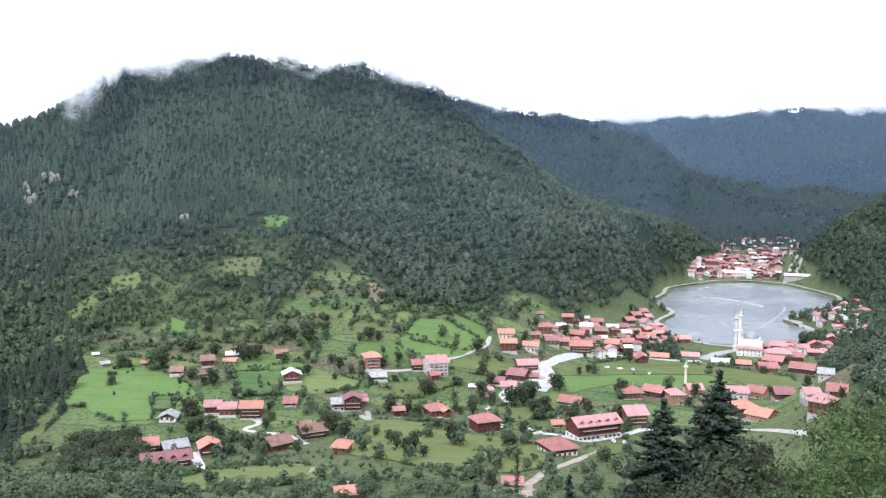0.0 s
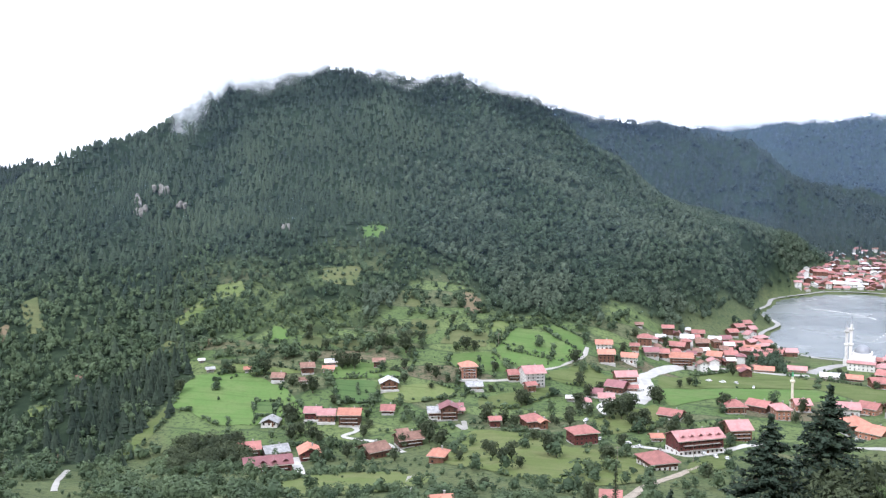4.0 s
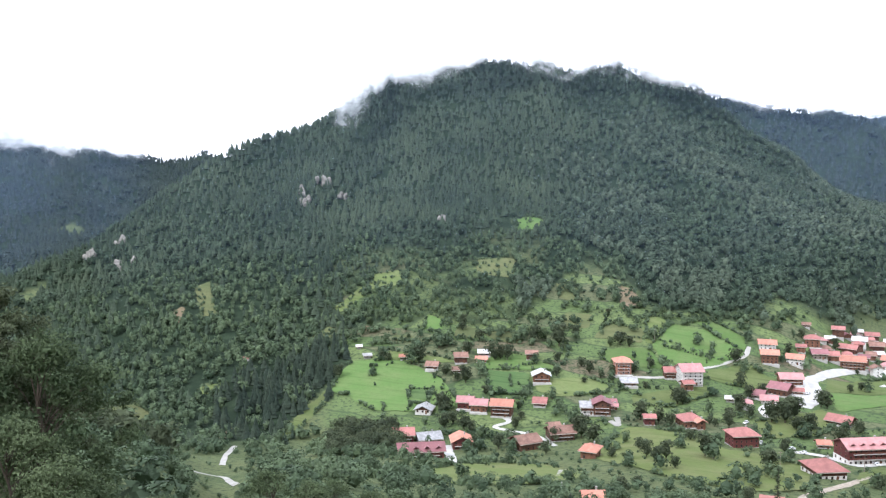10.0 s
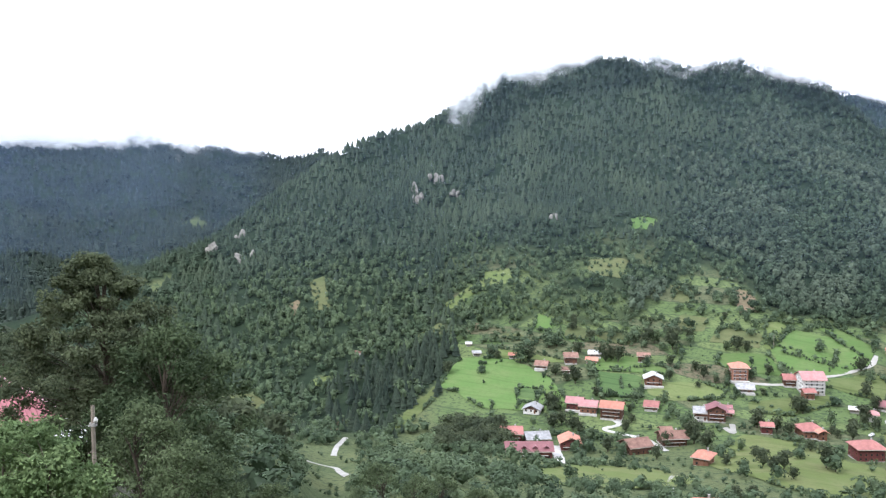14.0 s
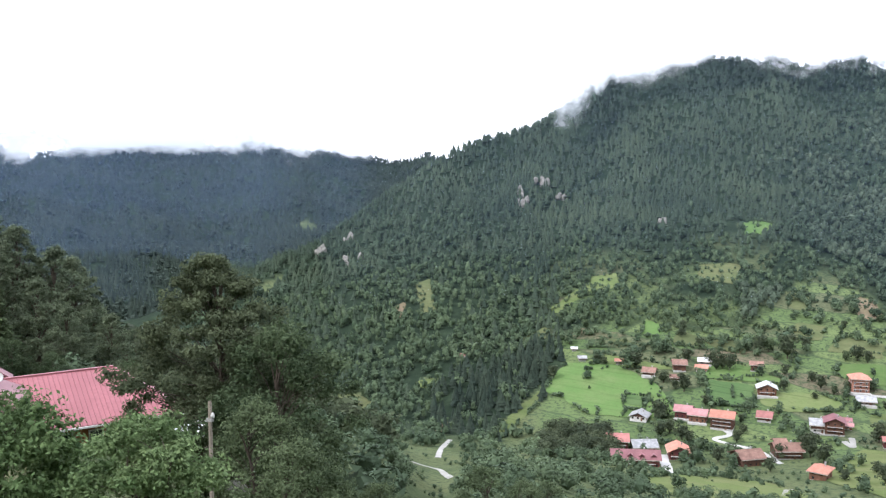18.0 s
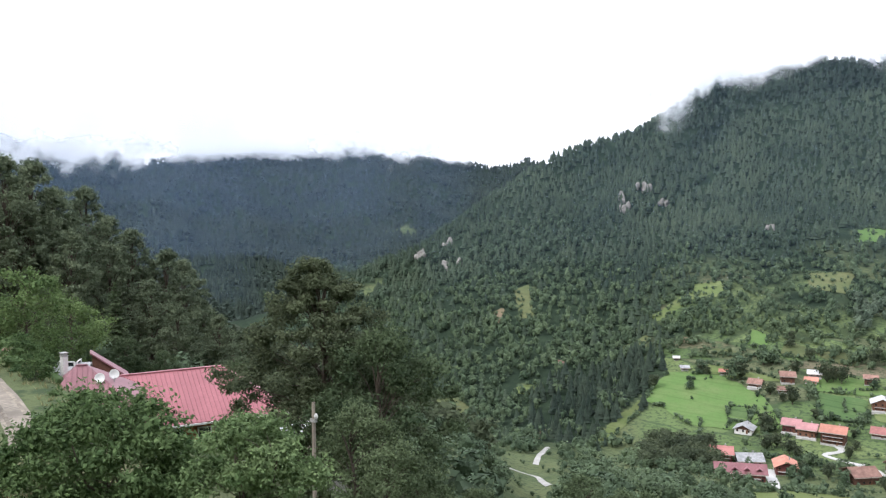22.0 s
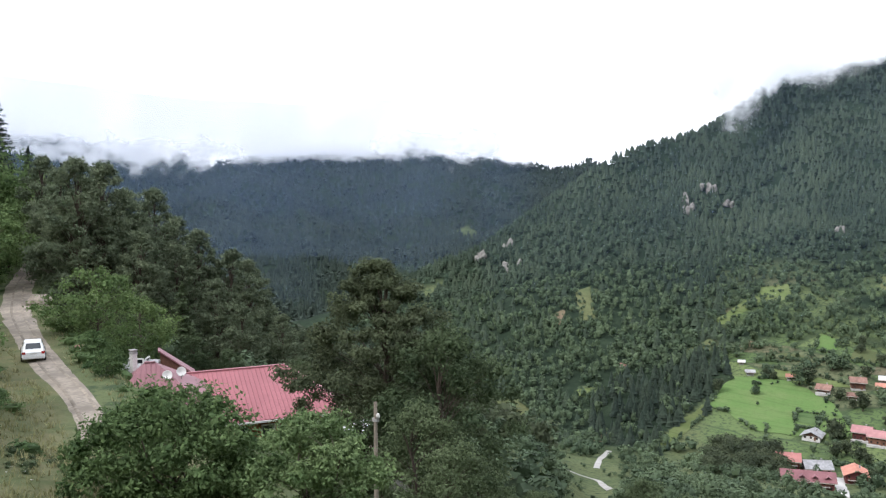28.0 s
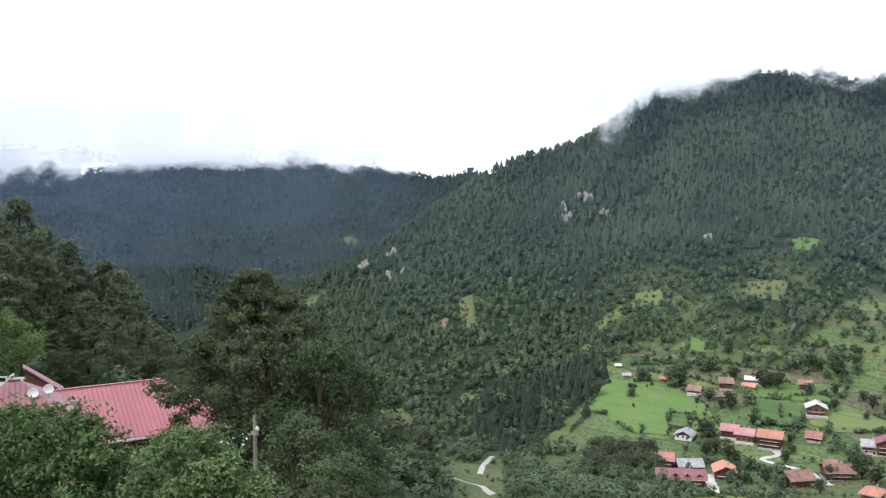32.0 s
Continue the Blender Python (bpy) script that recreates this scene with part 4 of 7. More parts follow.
house(107, 501, 12, 11.5, 14.0, 3, "pink", "orange", "b")
house(56, 430, 21, 13.4, 15.0, 2, "red", "wood", "wh")
house(78, 538, -28, 12.5, 10.0, 1, "red", "wood")
house(117, 557, 8, 11.4, 12.0, 2, "red", "orange", "h")
house(134, 564, -38, 12.0, 10.0, 2, "red", "wood")
house(143, 551, 5, 8.2, 11.6, 3, "pink", "salmon", "h")
house(161, 574, 4, 8.9, 10.0, 2, "pink", "salmon")
house(63, 489, 8, 5.7, 5.3, 1, "orange", "orange")
house(36, 574, -14, 8.4, 9.0, 1, "maroon", "grey", "n")
house(28, 547, 2, 6.3, 5.6, 2, "pink", "white", "h")
house(42, 566, 1, 8.7, 8.0, 1, "pink", "white")
house(57, 604, 10, 13.4, 10.0, 2, "pink", "orange", "b")
house(50, 583, -25, 11.3, 11.0, 2, "maroon", "wood")
house(60, 586, 4, 5.6, 5.1, 1, "red", "orange", "n")
house(20, 558, -2, 4.5, 3.8, 1, "white", "grey", "n")
house(176, 523, 11, 11.8, 14.0, 3, "orange", "orange", "h")
house(175, 490, -45, 12.0, 12.0, 2, "orange", "salmon")
house(187, 570, -8, 12.7, 11.0, 2, "pink", "white")
house(202, 574, -39, 10.4, 11.0, 2, "red", "salmon")
house(204, 537, -6, 10.5, 11.0, 2, "maroon", "wood")
house(178, 419, -43, 9.3, 12.0, 3, "pink", "orange", "h")
house(206, 502, -2, 7.9, 10.0, 2, "pink", "white")
house(190, 432, -24, 8.0, 9.6, 2, "red", "wood")
house(47, 663, 1, 10.8, 9.0, 2, "orange", "white")
house(47, 639, 1, 10.4, 9.0, 3, "orange", "orange")
house(65, 656, -14, 10.5, 9.0, 2, "orange", "white")
house(83, 684, 8, 9.9, 9.0, 2, "maroon", "grey")
house(81, 704, -7, 10.0, 9.0, 3, "red", "orange", "h")
house(71, 681, -6, 5.8, 4.9, 2, "red", "orange")
house(93, 693, 2, 7.9, 9.0, 2, "red", "orange")
house(106, 690, -4, 16.0, 11.0, 3, "orange", "orange", "b")
house(109, 729, -23, 12.4, 9.0, 2, "red", "wood")
house(96, 729, -7, 6.2, 5.3, 2, "white", "wood")
house(138, 728, -21, 10.4, 11.0, 3, "orange", "orange", "b")
house(155, 754, -2, 9.7, 9.0, 2, "red", "wood", near=False)
house(121, 758, -9, 9.5, 9.0, 3, "white", "white", near=False)
house(137, 801, -5, 9.7, 8.0, 2, "red", "wood", near=False)
house(126, 797, -9, 6.3, 5.4, 1, "white", "grey", "n", near=False)
house(136, 775, 0, 10.3, 9.0, 2, "brown", "wood", near=False)
house(152, 805, -11, 9.2, 8.0, 2, "white", "wood", near=False)
house(164, 822, 9, 8.3, 9.0, 2, "maroon", "wood", near=False)
house(177, 857, 18, 8.6, 9.0, 2, "red", "wood", near=False)
house(188, 883, 23, 9.0, 9.0, 2, "red", "wood", near=False)
house(199, 904, 23, 9.3, 9.0, 2, "red", "orange", near=False)
house(171, 807, -2, 10.9, 9.0, 2, "red", "orange", near=False)
house(180, 789, -13, 11.8, 9.0, 2, "orange", "orange", near=False)
house(179, 754, -3, 10.6, 9.0, 2, "red", "wood", near=False)
house(194, 769, -24, 11.8, 9.0, 2, "red", "wood", near=False)
house(207, 779, 0, 12.7, 9.0, 2, "pink", "orange", near=False)
house(152, 692, -12, 8.0, 7.0, 1, "orange", "white", "n")
house(169, 700, -14, 13.0, 8.0, 1, "orange", "salmon", "n")
house(193, 705, -15, 14.9, 8.0, 1, "pink", "salmon", "n")
house(80, 737, -6, 5.0, 4.2, 1, "brown", "wood", "n")
house(251, 680, -35, 13.6, 11.0, 2, "red", "wood")
house(235, 651, 0, 12.8, 11.0, 2, "red", "orange")
house(261, 650, -32, 16.4, 12.0, 2, "red", "maroon")
house(280, 729, -21, 17.6, 9.0, 1, "pink", "wood", "n", near=False)
house(281, 769, -15, 13.5, 8.0, 1, "red", "white", "n", near=False)
house(306, 746, -22, 14.5, 8.0, 1, "pink", "salmon", "n", near=False)
house(315, 735, -23, 9.9, 8.0, 1, "red", "wood", "n", near=False)
house(272, 696, -11, 11.8, 10.0, 2, "red", "wood")
house(224, 674, -18, 12.8, 8.0, 1, "orange", "orange", "n")
house(212, 680, -12, 15.8, 8.0, 1, "white", "white", "n")
house(221, 518, -23, 7.6, 9.0, 2, "grey", "white", "n")
house(-281, 531, 29, 3.6, 3.0, 1, "brown", "white", "n", storey=1.8)

# ---- roads and squares: ribbons laid on the ground ----
ROADS = {"pale": plain("pale_gravel_road", (0.36, 0.345, 0.31), 0.95, vary=0.15, grain=6),
         "earth": plain("trodden_earth_road", (0.31, 0.265, 0.21), 0.95, vary=0.28, grain=2.2, fine=3.0, bump=0.6),
         "concrete": plain("white_concrete_paving", (0.50, 0.485, 0.45), 0.9, vary=0.15, grain=6),
         "stone": plain("grey_paved_quay", (0.38, 0.37, 0.35), 0.9, vary=0.15, grain=5)}


ROAD_POINTS = []


def ribbon(name, points, width, material, label, lift=0.3, category="road"):
    pts = np.array(points, float)
    seg = np.hypot(*(pts[1:] - pts[:-1]).T)
    s = np.concatenate([[0], np.cumsum(seg)])
    n = max(6, int(s[-1] / 2.0))
    q = np.linspace(0, s[-1], n)
    c = np.stack([np.interp(q, s, pts[:, 0]), np.interp(q, s, pts[:, 1])], 1)
    for _ in range(6):
        c[1:-1] = 0.25 * c[:-2] + 0.5 * c[1:-1] + 0.25 * c[2:]
    ROAD_POINTS.extend((float(p), float(q)) for p, q in c[::4])
    t = np.gradient(c, axis=0)
    t /= np.linalg.norm(t, axis=1)[:, None]
    side = np.stack([-t[:, 1], t[:, 0]], 1)
    if isinstance(width, tuple):
        width = np.interp(q, np.linspace(0, s[-1], len(width)), width)
    elif width > 3.7:
        width = 0.8 * width
    edge = width / 2 * (1 + 0.16 * vnoise(c[:, 0], c[:, 1], 5, 3))
    rows = []
    for k in np.linspace(-1, 1, 5):
        p = c + side * (edge * k)[:, None]
        rows.append(np.stack([p[:, 0], p[:, 1], height(p[:, 0], p[:, 1]) + lift - (0.25 * lift + 0.05) * (abs(k) > 0.9)], 1))
    v = np.stack(rows, 1)
    i = np.arange(n * 5).reshape(n, 5)
    f = np.stack([i[:-1, :-1], i[:-1, 1:], i[1:, 1:], i[1:, :-1]], -1).reshape(-1, 4)[:, ::-1]
    return tagged(new(name, mesh_of(name, v.reshape(-1, 3), f, material, smooth=True)), label, category, kind="structure")


ribbon("dirt_road", [(x, y) for x, y, _ in TRACK], (1.9, 2.3, 3.0, 3.6, 3.9, 3.4), ROADS["earth"], "rutted light brown dirt road along the hillside", 0.06)
RUT = plain("dark_wheel_rut", (0.265, 0.225, 0.175), 0.95, vary=0.3, grain=1.2, fine=3.0)
for k in (-0.55, 0.5):
    p = np.array([(x, y) for x, y, _ in TRACK])
    t = np.gradient(p, axis=0)
    t /= np.linalg.norm(t, axis=1)[:, None]
    ribbon("wheel_rut", (p + np.stack([-t[:, 1], t[:, 0]], 1) * k).tolist(), 0.34, RUT, "dark wheel rut in the dirt road", 0.085)
ribbon("road", [(61, 560), (72, 589), (70, 617), (84, 654), (96, 672), (123, 704), (145, 705), (166, 691), (198, 687)], 11, ROADS["concrete"], "pale gravel road beside the village")
ribbon("road", [(60, 579), (66, 600), (66, 623)], 12, ROADS["concrete"], "white paved square among the houses")
ribbon("road", [(35, 657), (32, 639), (19, 625), (3, 605), (-13, 586), (-29, 577), (-51, 574)], 4, ROADS["pale"], "pale farm track through the terraced fields")
ribbon("road", [(-104, 499), (-98, 495), (-105, 488), (-109, 485), (-94, 480), (-83, 476), (-72, 461), (-68, 456)], 3, ROADS["concrete"], "pale zigzag path between the houses")
ribbon("road", [(-124, 449), (-117, 429), (-101, 384)], 6, ROADS["concrete"], "white concrete yard path")
ribbon("road", [(-45, 504), (-39, 494), (-42, 510)], 3, ROADS["pale"], "white garden path")
ribbon("road", [(78, 440), (59, 407), (43, 380), (35, 356), (30, 312)], 5, ROADS["earth"], "light brown farm road")
ribbon("road", [(33, 346), (22, 317), (14, 303)], 12, ROADS["earth"], "bare levelled earth yard")
ribbon("road", [(-54, 388), (-49, 328), (-42, 293), (-37, 271)], 4, ROADS["pale"], "grey lane over the meadow")
ribbon("road", [(40, 535), (36, 548), (41, 561), (51, 562), (60, 562)], 5, ROADS["concrete"], "pale village street")
ribbon("road", [(48, 472), (61, 474), (75, 457), (92, 470), (109, 486), (121, 493)], 6, ROADS["concrete"], "pale road beside the hotels")
ribbon("road", [(149, 491), (160, 452), (164, 407), (167, 382)], 4, ROADS["pale"], "pale country lane")
ribbon("road", [(-224, 408), (-211, 375), (-195, 344)], 2.6, ROADS["pale"], "pale gravel road by the river")
ribbon("road", [(-186, 304), (-184, 313), (-180, 315), (-175, 311), (-166, 298), (-156, 285)], 2.4, ROADS["pale"], "pale gravel bend by the river")
ribbon("road", [(201, 697), (223, 727), (242, 744), (249, 723)], 12, ROADS["stone"], "pale paved quay")
ribbon("road", [(457, 1182), (500, 1280), (528, 1335), (540, 1348)], 6, ROADS["pale"], "pale road along the far channel")
ribbon("road", [(446, 1185), (505, 1316), (540, 1382)], 6, ROADS["pale"], "pale road along the far channel")
ribbon("road", [(381, 1314), (368, 1262), (362, 1214)], 8, ROADS["concrete"], "white square of the far town")

# ---- round forms ----
def lathe(name, profile, sides, material, smooth=True):
    """A turned mesh from (radius, height) pairs."""
    a = np.arange(sides) * 2 * np.pi / sides
    v = [(r * math.cos(t), r * math.sin(t), z) for r, z in profile for t in a]
    n = len(profile)
    f = [(k * sides + i, k * sides + (i + 1) % sides, (k + 1) * sides + (i + 1) % sides, (k + 1) * sides + i) for k in range(n - 1) for i in range(sides)]
    return mesh_of(name, v, f, material, smooth=smooth)


GREEN = plain("green_painted_sheet", (0.10, 0.34, 0.16), 0.6, vary=0.15)
CREAM = plain("cream_plaster", (0.62, 0.58, 0.46), 0.85, vary=0.12, grain=3)
LEAD = plain("grey_lead_sheet", (0.33, 0.34, 0.36), 0.5, metal=0.3, vary=0.15)


def minaret(x, y, tall, radius, body, cap, label, balconies):
    z = float(height(np.array([x]), np.array([y]))[0])
    m = thing("minaret", label, "minaret", at_=(x, y, z - 0.3))
    part("base", boxes("base", [(-radius * 1.5, -radius * 1.5, -1, radius * 1.5, radius * 1.5, tall * 0.14)], [body]), m)
    part("shaft", lathe("shaft", [(radius * 1.25, tall * 0.14), (radius, tall * 0.2), (radius * 0.9, tall * 0.55), (radius * 0.8, tall * 0.82)], 14, body), m)
    for k in range(balconies):
        h = tall * (0.45 + 0.27 * k) if balconies > 1 else tall * 0.68
        part("balcony", lathe("balcony", [(radius, h - 0.8), (radius * 1.75, h), (radius * 1.75, h + 1.0), (radius * 1.6, h + 1.0), (radius * 1.6, h + 0.1), (radius * 0.8, h + 0.1)], 14, body), m)
    part("spire", lathe("spire", [(radius * 1.0, tall * 0.82), (radius * 0.85, tall * 0.83), (0.12, tall * 0.97), (0.05, tall)], 14, cap), m)
    return m


minaret(238.6, 723.7, 43.5, 1.2, WALLS["white"], LEAD, "tall white stone minaret with two balconies by the lake", 2)
minaret(240.6, 739.5, 38, 1.2, WALLS["white"], LEAD, "tall white stone minaret with two balconies by the lake", 2)
minaret(157, 579, 24, 0.85, CREAM, GREEN, "slim cream minaret with a green top in the fields", 1)

mz = float(height(np.array([252.0]), np.array([716.0]))[0])
mosque = thing("mosque", "white mosque with a low grey dome and pink-red roofs", "mosque", at_=(249, 728, mz), turn=-22)
part("wall", boxes("wall", [(-9, -9, -1, 9, 9, 9), (-7, -7, 9, 7, 7, 12.5)], [WALLS["white"]]), mosque)
part("dome", lathe("dome", [(6.2, 12.4), (6.0, 14), (5.2, 15.8), (3.8, 17.2), (2.0, 18.1), (0.1, 18.5)], 20, LEAD), mosque)
part("gallery", boxes("gallery", [(-9.6, -13, -1, 9.6, -9.01, 6)], [WALLS["white"]]), mosque)
part("gallery_roof", gable_roof(19.2, 5, 1.2, 0.6, ROOFS["pink"]), mosque, m=pose(0, -11, 6.1))
for k in range(6):
    for fl in range(2):
        part("window", window_mesh(), mosque, m=pose(-7.5 + 3 * k, -13.0, 1.6 + 2.6 * fl))
        part("window", window_mesh(), mosque, m=pose(9.0, -7.5 + 3 * k, 2 + 3.4 * fl, 0, 0, 90))
house(262, 700, -18, 17, 12, 3, "pink", "white", "h", near=False)

# ---- the town at the head of the lake, and the houses on its far shore ----
rng = np.random.default_rng(12)
taken = [(o.location.x, o.location.y) for o in scene.objects if o.name.split(".")[0] == "house"]


def town(count, az0, az1, d0, d1, roofs, walls, gap, turn0, most=24.0, sizes=(8, 13)):
    made = 0
    for _ in range(count * 14):
        if made >= count:
            break
        a, dd = rng.uniform(az0, az1), rng.uniform(d0, d1)
        x, y = at(a, dd)
        if any((x - p) ** 2 + (y - q) ** 2 < gap ** 2 for p, q in taken) or lake_depth(np.array([x]), np.array([y]))[0] > -0.15:
            continue
        if float(height(np.array([x]), np.array([y]))[0]) > most:
            continue
        taken.append((x, y))
        house(x, y, -a + turn0 + rng.choice([0, 90]) + rng.uniform(-14, 14), rng.uniform(*sizes), rng.uniform(5.5, 7.5), int(rng.integers(1, 4)), str(rng.choice(roofs)), str(rng.choice(walls)),
              str(rng.choice(["", "", "h", "g"])), near=False)
        made += 1


REDS, TONES = ["red", "pink", "red", "brown", "maroon", "white"], ["orange", "white", "white", "wood", "wood"]
for x, y, w, fl, turn in ((402, 1244, 30, 2, -18), (416, 1272, 26, 2, -20), (470, 1200, 34, 1, -22)):
    taken.append((x, y))
    house(x, y, turn, w, 10, fl, "white", "white" if fl == 2 else "salmon", "n", near=False, label="long white lakeside hotel with a flat pale roof")
taken.append((378, 1290))
house(378, 1290, -14, 26, 10, 3, "red", "orange", "", near=False, label="long red-brown lakeside hotel with a red roof")
town(130, 15.2, 20.3, 1275, 1480, REDS, TONES, 9.0, 6, 20, (5.5, 9.5))
town(46, 16.4, 21.4, 1480, 1660, REDS, TONES, 10, -10, 30, (5.5, 9.5))
town(8, 14.9, 15.9, 1240, 1330, REDS, ["white", "orange"], 11, 20, 12, (5.5, 9))
town(40, 22.4, 25.0, 860, 1060, ["red", "pink", "white", "red", "grey"], ["wood", "white", "white"], 9.5, -15, 24, (5, 9))
town(10, 12.6, 13.8, 790, 930, ["red", "pink"], ["wood", "orange", "white"], 11, 40)
town(34, 6.8, 13.2, 690, 830, ["red", "brown", "maroon", "pink", "white"], ["wood", "wood", "orange", "white"], 8.5, 10, 26, (5, 8.5))
town(26, 18.4, 23.4, 770, 835, ["pink", "red", "pink"], ["wood", "wood", "white"], 9, 5, 24, (6, 12))

# the quay all round the lake
shore = []
for k in range(0, 361, 4):
    c0, s0 = math.cos(radians(k)), math.sin(radians(k))
    rr = np.arange(30, 290, 1.5)
    ok = lake_depth(LAKE[0] + rr * c0, LAKE[1] + rr * s0) > -0.075
    r0 = rr[ok].max()
    shore.append((LAKE[0] + r0 * c0, LAKE[1] + r0 * s0))
ribbon("quay", shore, 6, ROADS["stone"], "pale stone promenade round the lake", 0.45)

# a string of floats on the lake
FLOAT = plain("white_plastic_float", (0.75, 0.74, 0.72), 0.5, vary=0.1)
string = thing("float_line", "curved line of white floats on the lake", "floats", at_=(0, 0, 0))
fl_mesh = lathe("float", [(0.05, -0.35), (0.7, -0.2), (0.85, 0.2), (0.6, 0.5), (0.05, 0.6)], 8, FLOAT)
for k in range(46):
    q = k / 45
    a, dd = (16.1 + 4.9 * q, 1120 - 40 * q - 70 * q ** 3) if q < 0.7 else (16.1 + 4.9 * math.sin(q * 1.57) - 9.5 * (q - 0.7) ** 1.4 + 0.2, 1120 - 28 - 24 - 620 * (q - 0.7) ** 1.25)
    part("float", fl_mesh, string, m=pose(*at(a, dd), 0.0))

# ---- the red-roofed house below the viewer ----
PINK_SHEET = plain("pink_red_ribbed_sheet", (0.33, 0.128, 0.138), 0.45, vary=0.1, grain=2.5, fine=5)
LOG = plain("varnished_orange_logs", (0.30, 0.115, 0.05), 0.5, vary=0.25, grain=1.2, bump=0.3)


def roof_sheet(w, d, rise, over, hip_l, hip_r, paint):
    """A ribbed sheet-metal hipped roof with real ribs on both long slopes."""
    a, b = w / 2 + over, d / 2 + over
    v = [(-a, -b, 0), (a, -b, 0), (a, b, 0), (-a, b, 0), (-a + hip_l, 0, rise), (a - hip_r, 0, rise)]
    v += [(x, y, z - 0.14) for x, y, z in v]
    f = [(0, 1, 5, 4), (2, 3, 4, 5), (1, 2, 5), (3, 0, 4), (7, 6, 10, 11), (9, 8, 11, 10), (8, 7, 11), (6, 9, 10), (1, 0, 6, 7), (2, 1, 7, 8), (3, 2, 8, 9), (0, 3, 9, 6)]
    me = bpy.data.meshes.new("roof")
    me.from_pydata(v, [], f)
    me.materials.append(paint)
    rv, rf = [], []
    for side in (-1, 1):
        x = -a + 0.2
        while x < a - 0.15:
            top = min(1.0, (x + a) / hip_l if hip_l else 1.0, (a - x) / hip_r if hip_r else 1.0)
            p0, p1 = (x, side * b, 0.0), (x, side * b * (1 - top), rise * top)
            k = len(rv)
            for p in (p0, p1):
                rv += [(p[0] - 0.035, p[1], p[2] + 0.004), (p[0] + 0.035, p[1], p[2] + 0.004), (p[0] + 0.02, p[1], p[2] + 0.05), (p[0] - 0.02, p[1], p[2] + 0.05)]
            rf += [(k, k + 1, k + 5, k + 4), (k + 1, k + 2, k + 6, k + 5), (k + 2, k + 3, k + 7, k + 6), (k + 3, k, k + 4, k + 7), (k, k + 3, k + 2, k + 1)]
            x += 0.36
    ribs = bpy.data.meshes.new("roof_rib")
    ribs.from_pydata(rv, [], rf)
    ribs.materials.append(paint)
    return me, ribs


DULL_SHEET = plain("faded_pink_sheet", (0.27, 0.130, 0.140), 0.5, vary=0.15, grain=2.0, fine=5)


def lodge(x, y, z, turn, w, d, tall, rise, hips, label, paint=PINK_SHEET):
    h = thing("lodge", label, "house", "red-roofed lodge", at_=(x, y, z), turn=turn)
    part("foundation", boxes("foundation", [(-w / 2 - 0.1, -d / 2 - 0.1, -4, w / 2 + 0.1, d / 2 + 0.1, 0.4)], [STONE]), h)
    n = int(tall / 0.3)
    logs = [(-w / 2 - 0.04 * (k % 2), -d / 2 - 0.04 * (k % 2), 0.4 + k * (tall - 0.4) / n, w / 2 + 0.04 * (k % 2), d / 2 + 0.04 * (k % 2), 0.4 + (k + 1) * (tall - 0.4) / n) for k in range(n)]
    for k, one in enumerate(logs):
        part("log", boxes("log", [one], [LOG]), h)
    sheet, ribs = roof_sheet(w, d, rise, 0.8, *hips, paint)
    r = part("roof", sheet, h, "pink-red ribbed sheet roof", pose(0, 0, tall - 0.1))
    part("roof_rib", ribs, r)
    cap = boxes("ridge_cap", [(-w / 2 - 0.8 + hips[0], -0.14, rise - 0.02, w / 2 + 0.8 - hips[1], 0.14, rise + 0.07)], [paint])
    part("ridge_cap", cap, r)
    for k in range(int(w / 2.2)):
        wd = part("window", window_mesh(), h, m=pose(-w / 2 + 1.1 + 2.2 * k, -d / 2 - 0.05, 1.6))
    part("gutter", boxes("gutter", [(-w / 2 - 0.8, -d / 2 - 0.92, tall - 0.3, w / 2 + 0.8, -d / 2 - 0.8, tall - 0.16)], [FRAME]), h)
    return h


lx0, ly0 = at(-50.7, 79)
lodge(lx0, ly0, 137.6, 62, 11.5, 10.0, 2.9, 3.0, (0.0, 4.2), "log lodge with a pink-red ribbed sheet roof below the road")
wx0, ly1 = at(-56.5, 73.5)
lodge(wx0, ly1, 139.9, 54, 5.6, 6.8, 2.9, 2.7, (2.6, 3.8), "low log wing with a dull pink hipped roof", DULL_SHEET)
cx0, cy0 = at(-57.9, 77)
chim = thing("chimney_stack", "tall whitewashed chimney with a dark cap beside the lodge", "chimney", at_=(cx0, cy0, 139.5))
part("shaft", boxes("shaft", [(-0.21, -0.21, -1, 0.21, 0.21, 6.0)], [WALLS["white"]]), chim)
part("cap", boxes("cap", [(-0.26, -0.26, 6.0, 0.26, 0.26, 6.07), (-0.2, -0.2, 6.07, -0.12, 0.2, 6.24), (0.12, -0.2, 6.07, 0.2, 0.2, 6.24), (-0.26, -0.26, 6.24, 0.26, 0.26, 6.31)], [STONE]), chim)
house(*at(-57.6, 84), 40, 1.4, 1.0, 1, "grey", "white", "n", label="small white outbuilding with a metal roof", name="outbuilding", storey=1.1)
sx0, sy0 = at(-56.4, 80)
shed = thing("shed", "narrow shed with a sloping faded pink roof", "shed", at_=(sx0, sy0, 138.0), turn=56)
side = [(0, 1.2, -2), (2.6, 0.2, -2), (2.6, 2.0, -2), (0, 2.2, -2), (0, 1.2, 6.6), (2.6, 0.2, 4.8), (2.6, 2.0, 4.8), (0, 2.2, 6.6)]
part("wall", mesh_of("wall", side, [(0, 1, 5, 4), (1, 2, 6, 5), (2, 3, 7, 6), (3, 0, 4, 7), (4, 5, 6, 7)], WALLS["wood"]), shed)
slab = [(-0.1, 0.9, 6.75), (2.8, -0.1, 4.75), (2.8, 1.9, 4.75), (-0.1, 2.4, 6.75)]
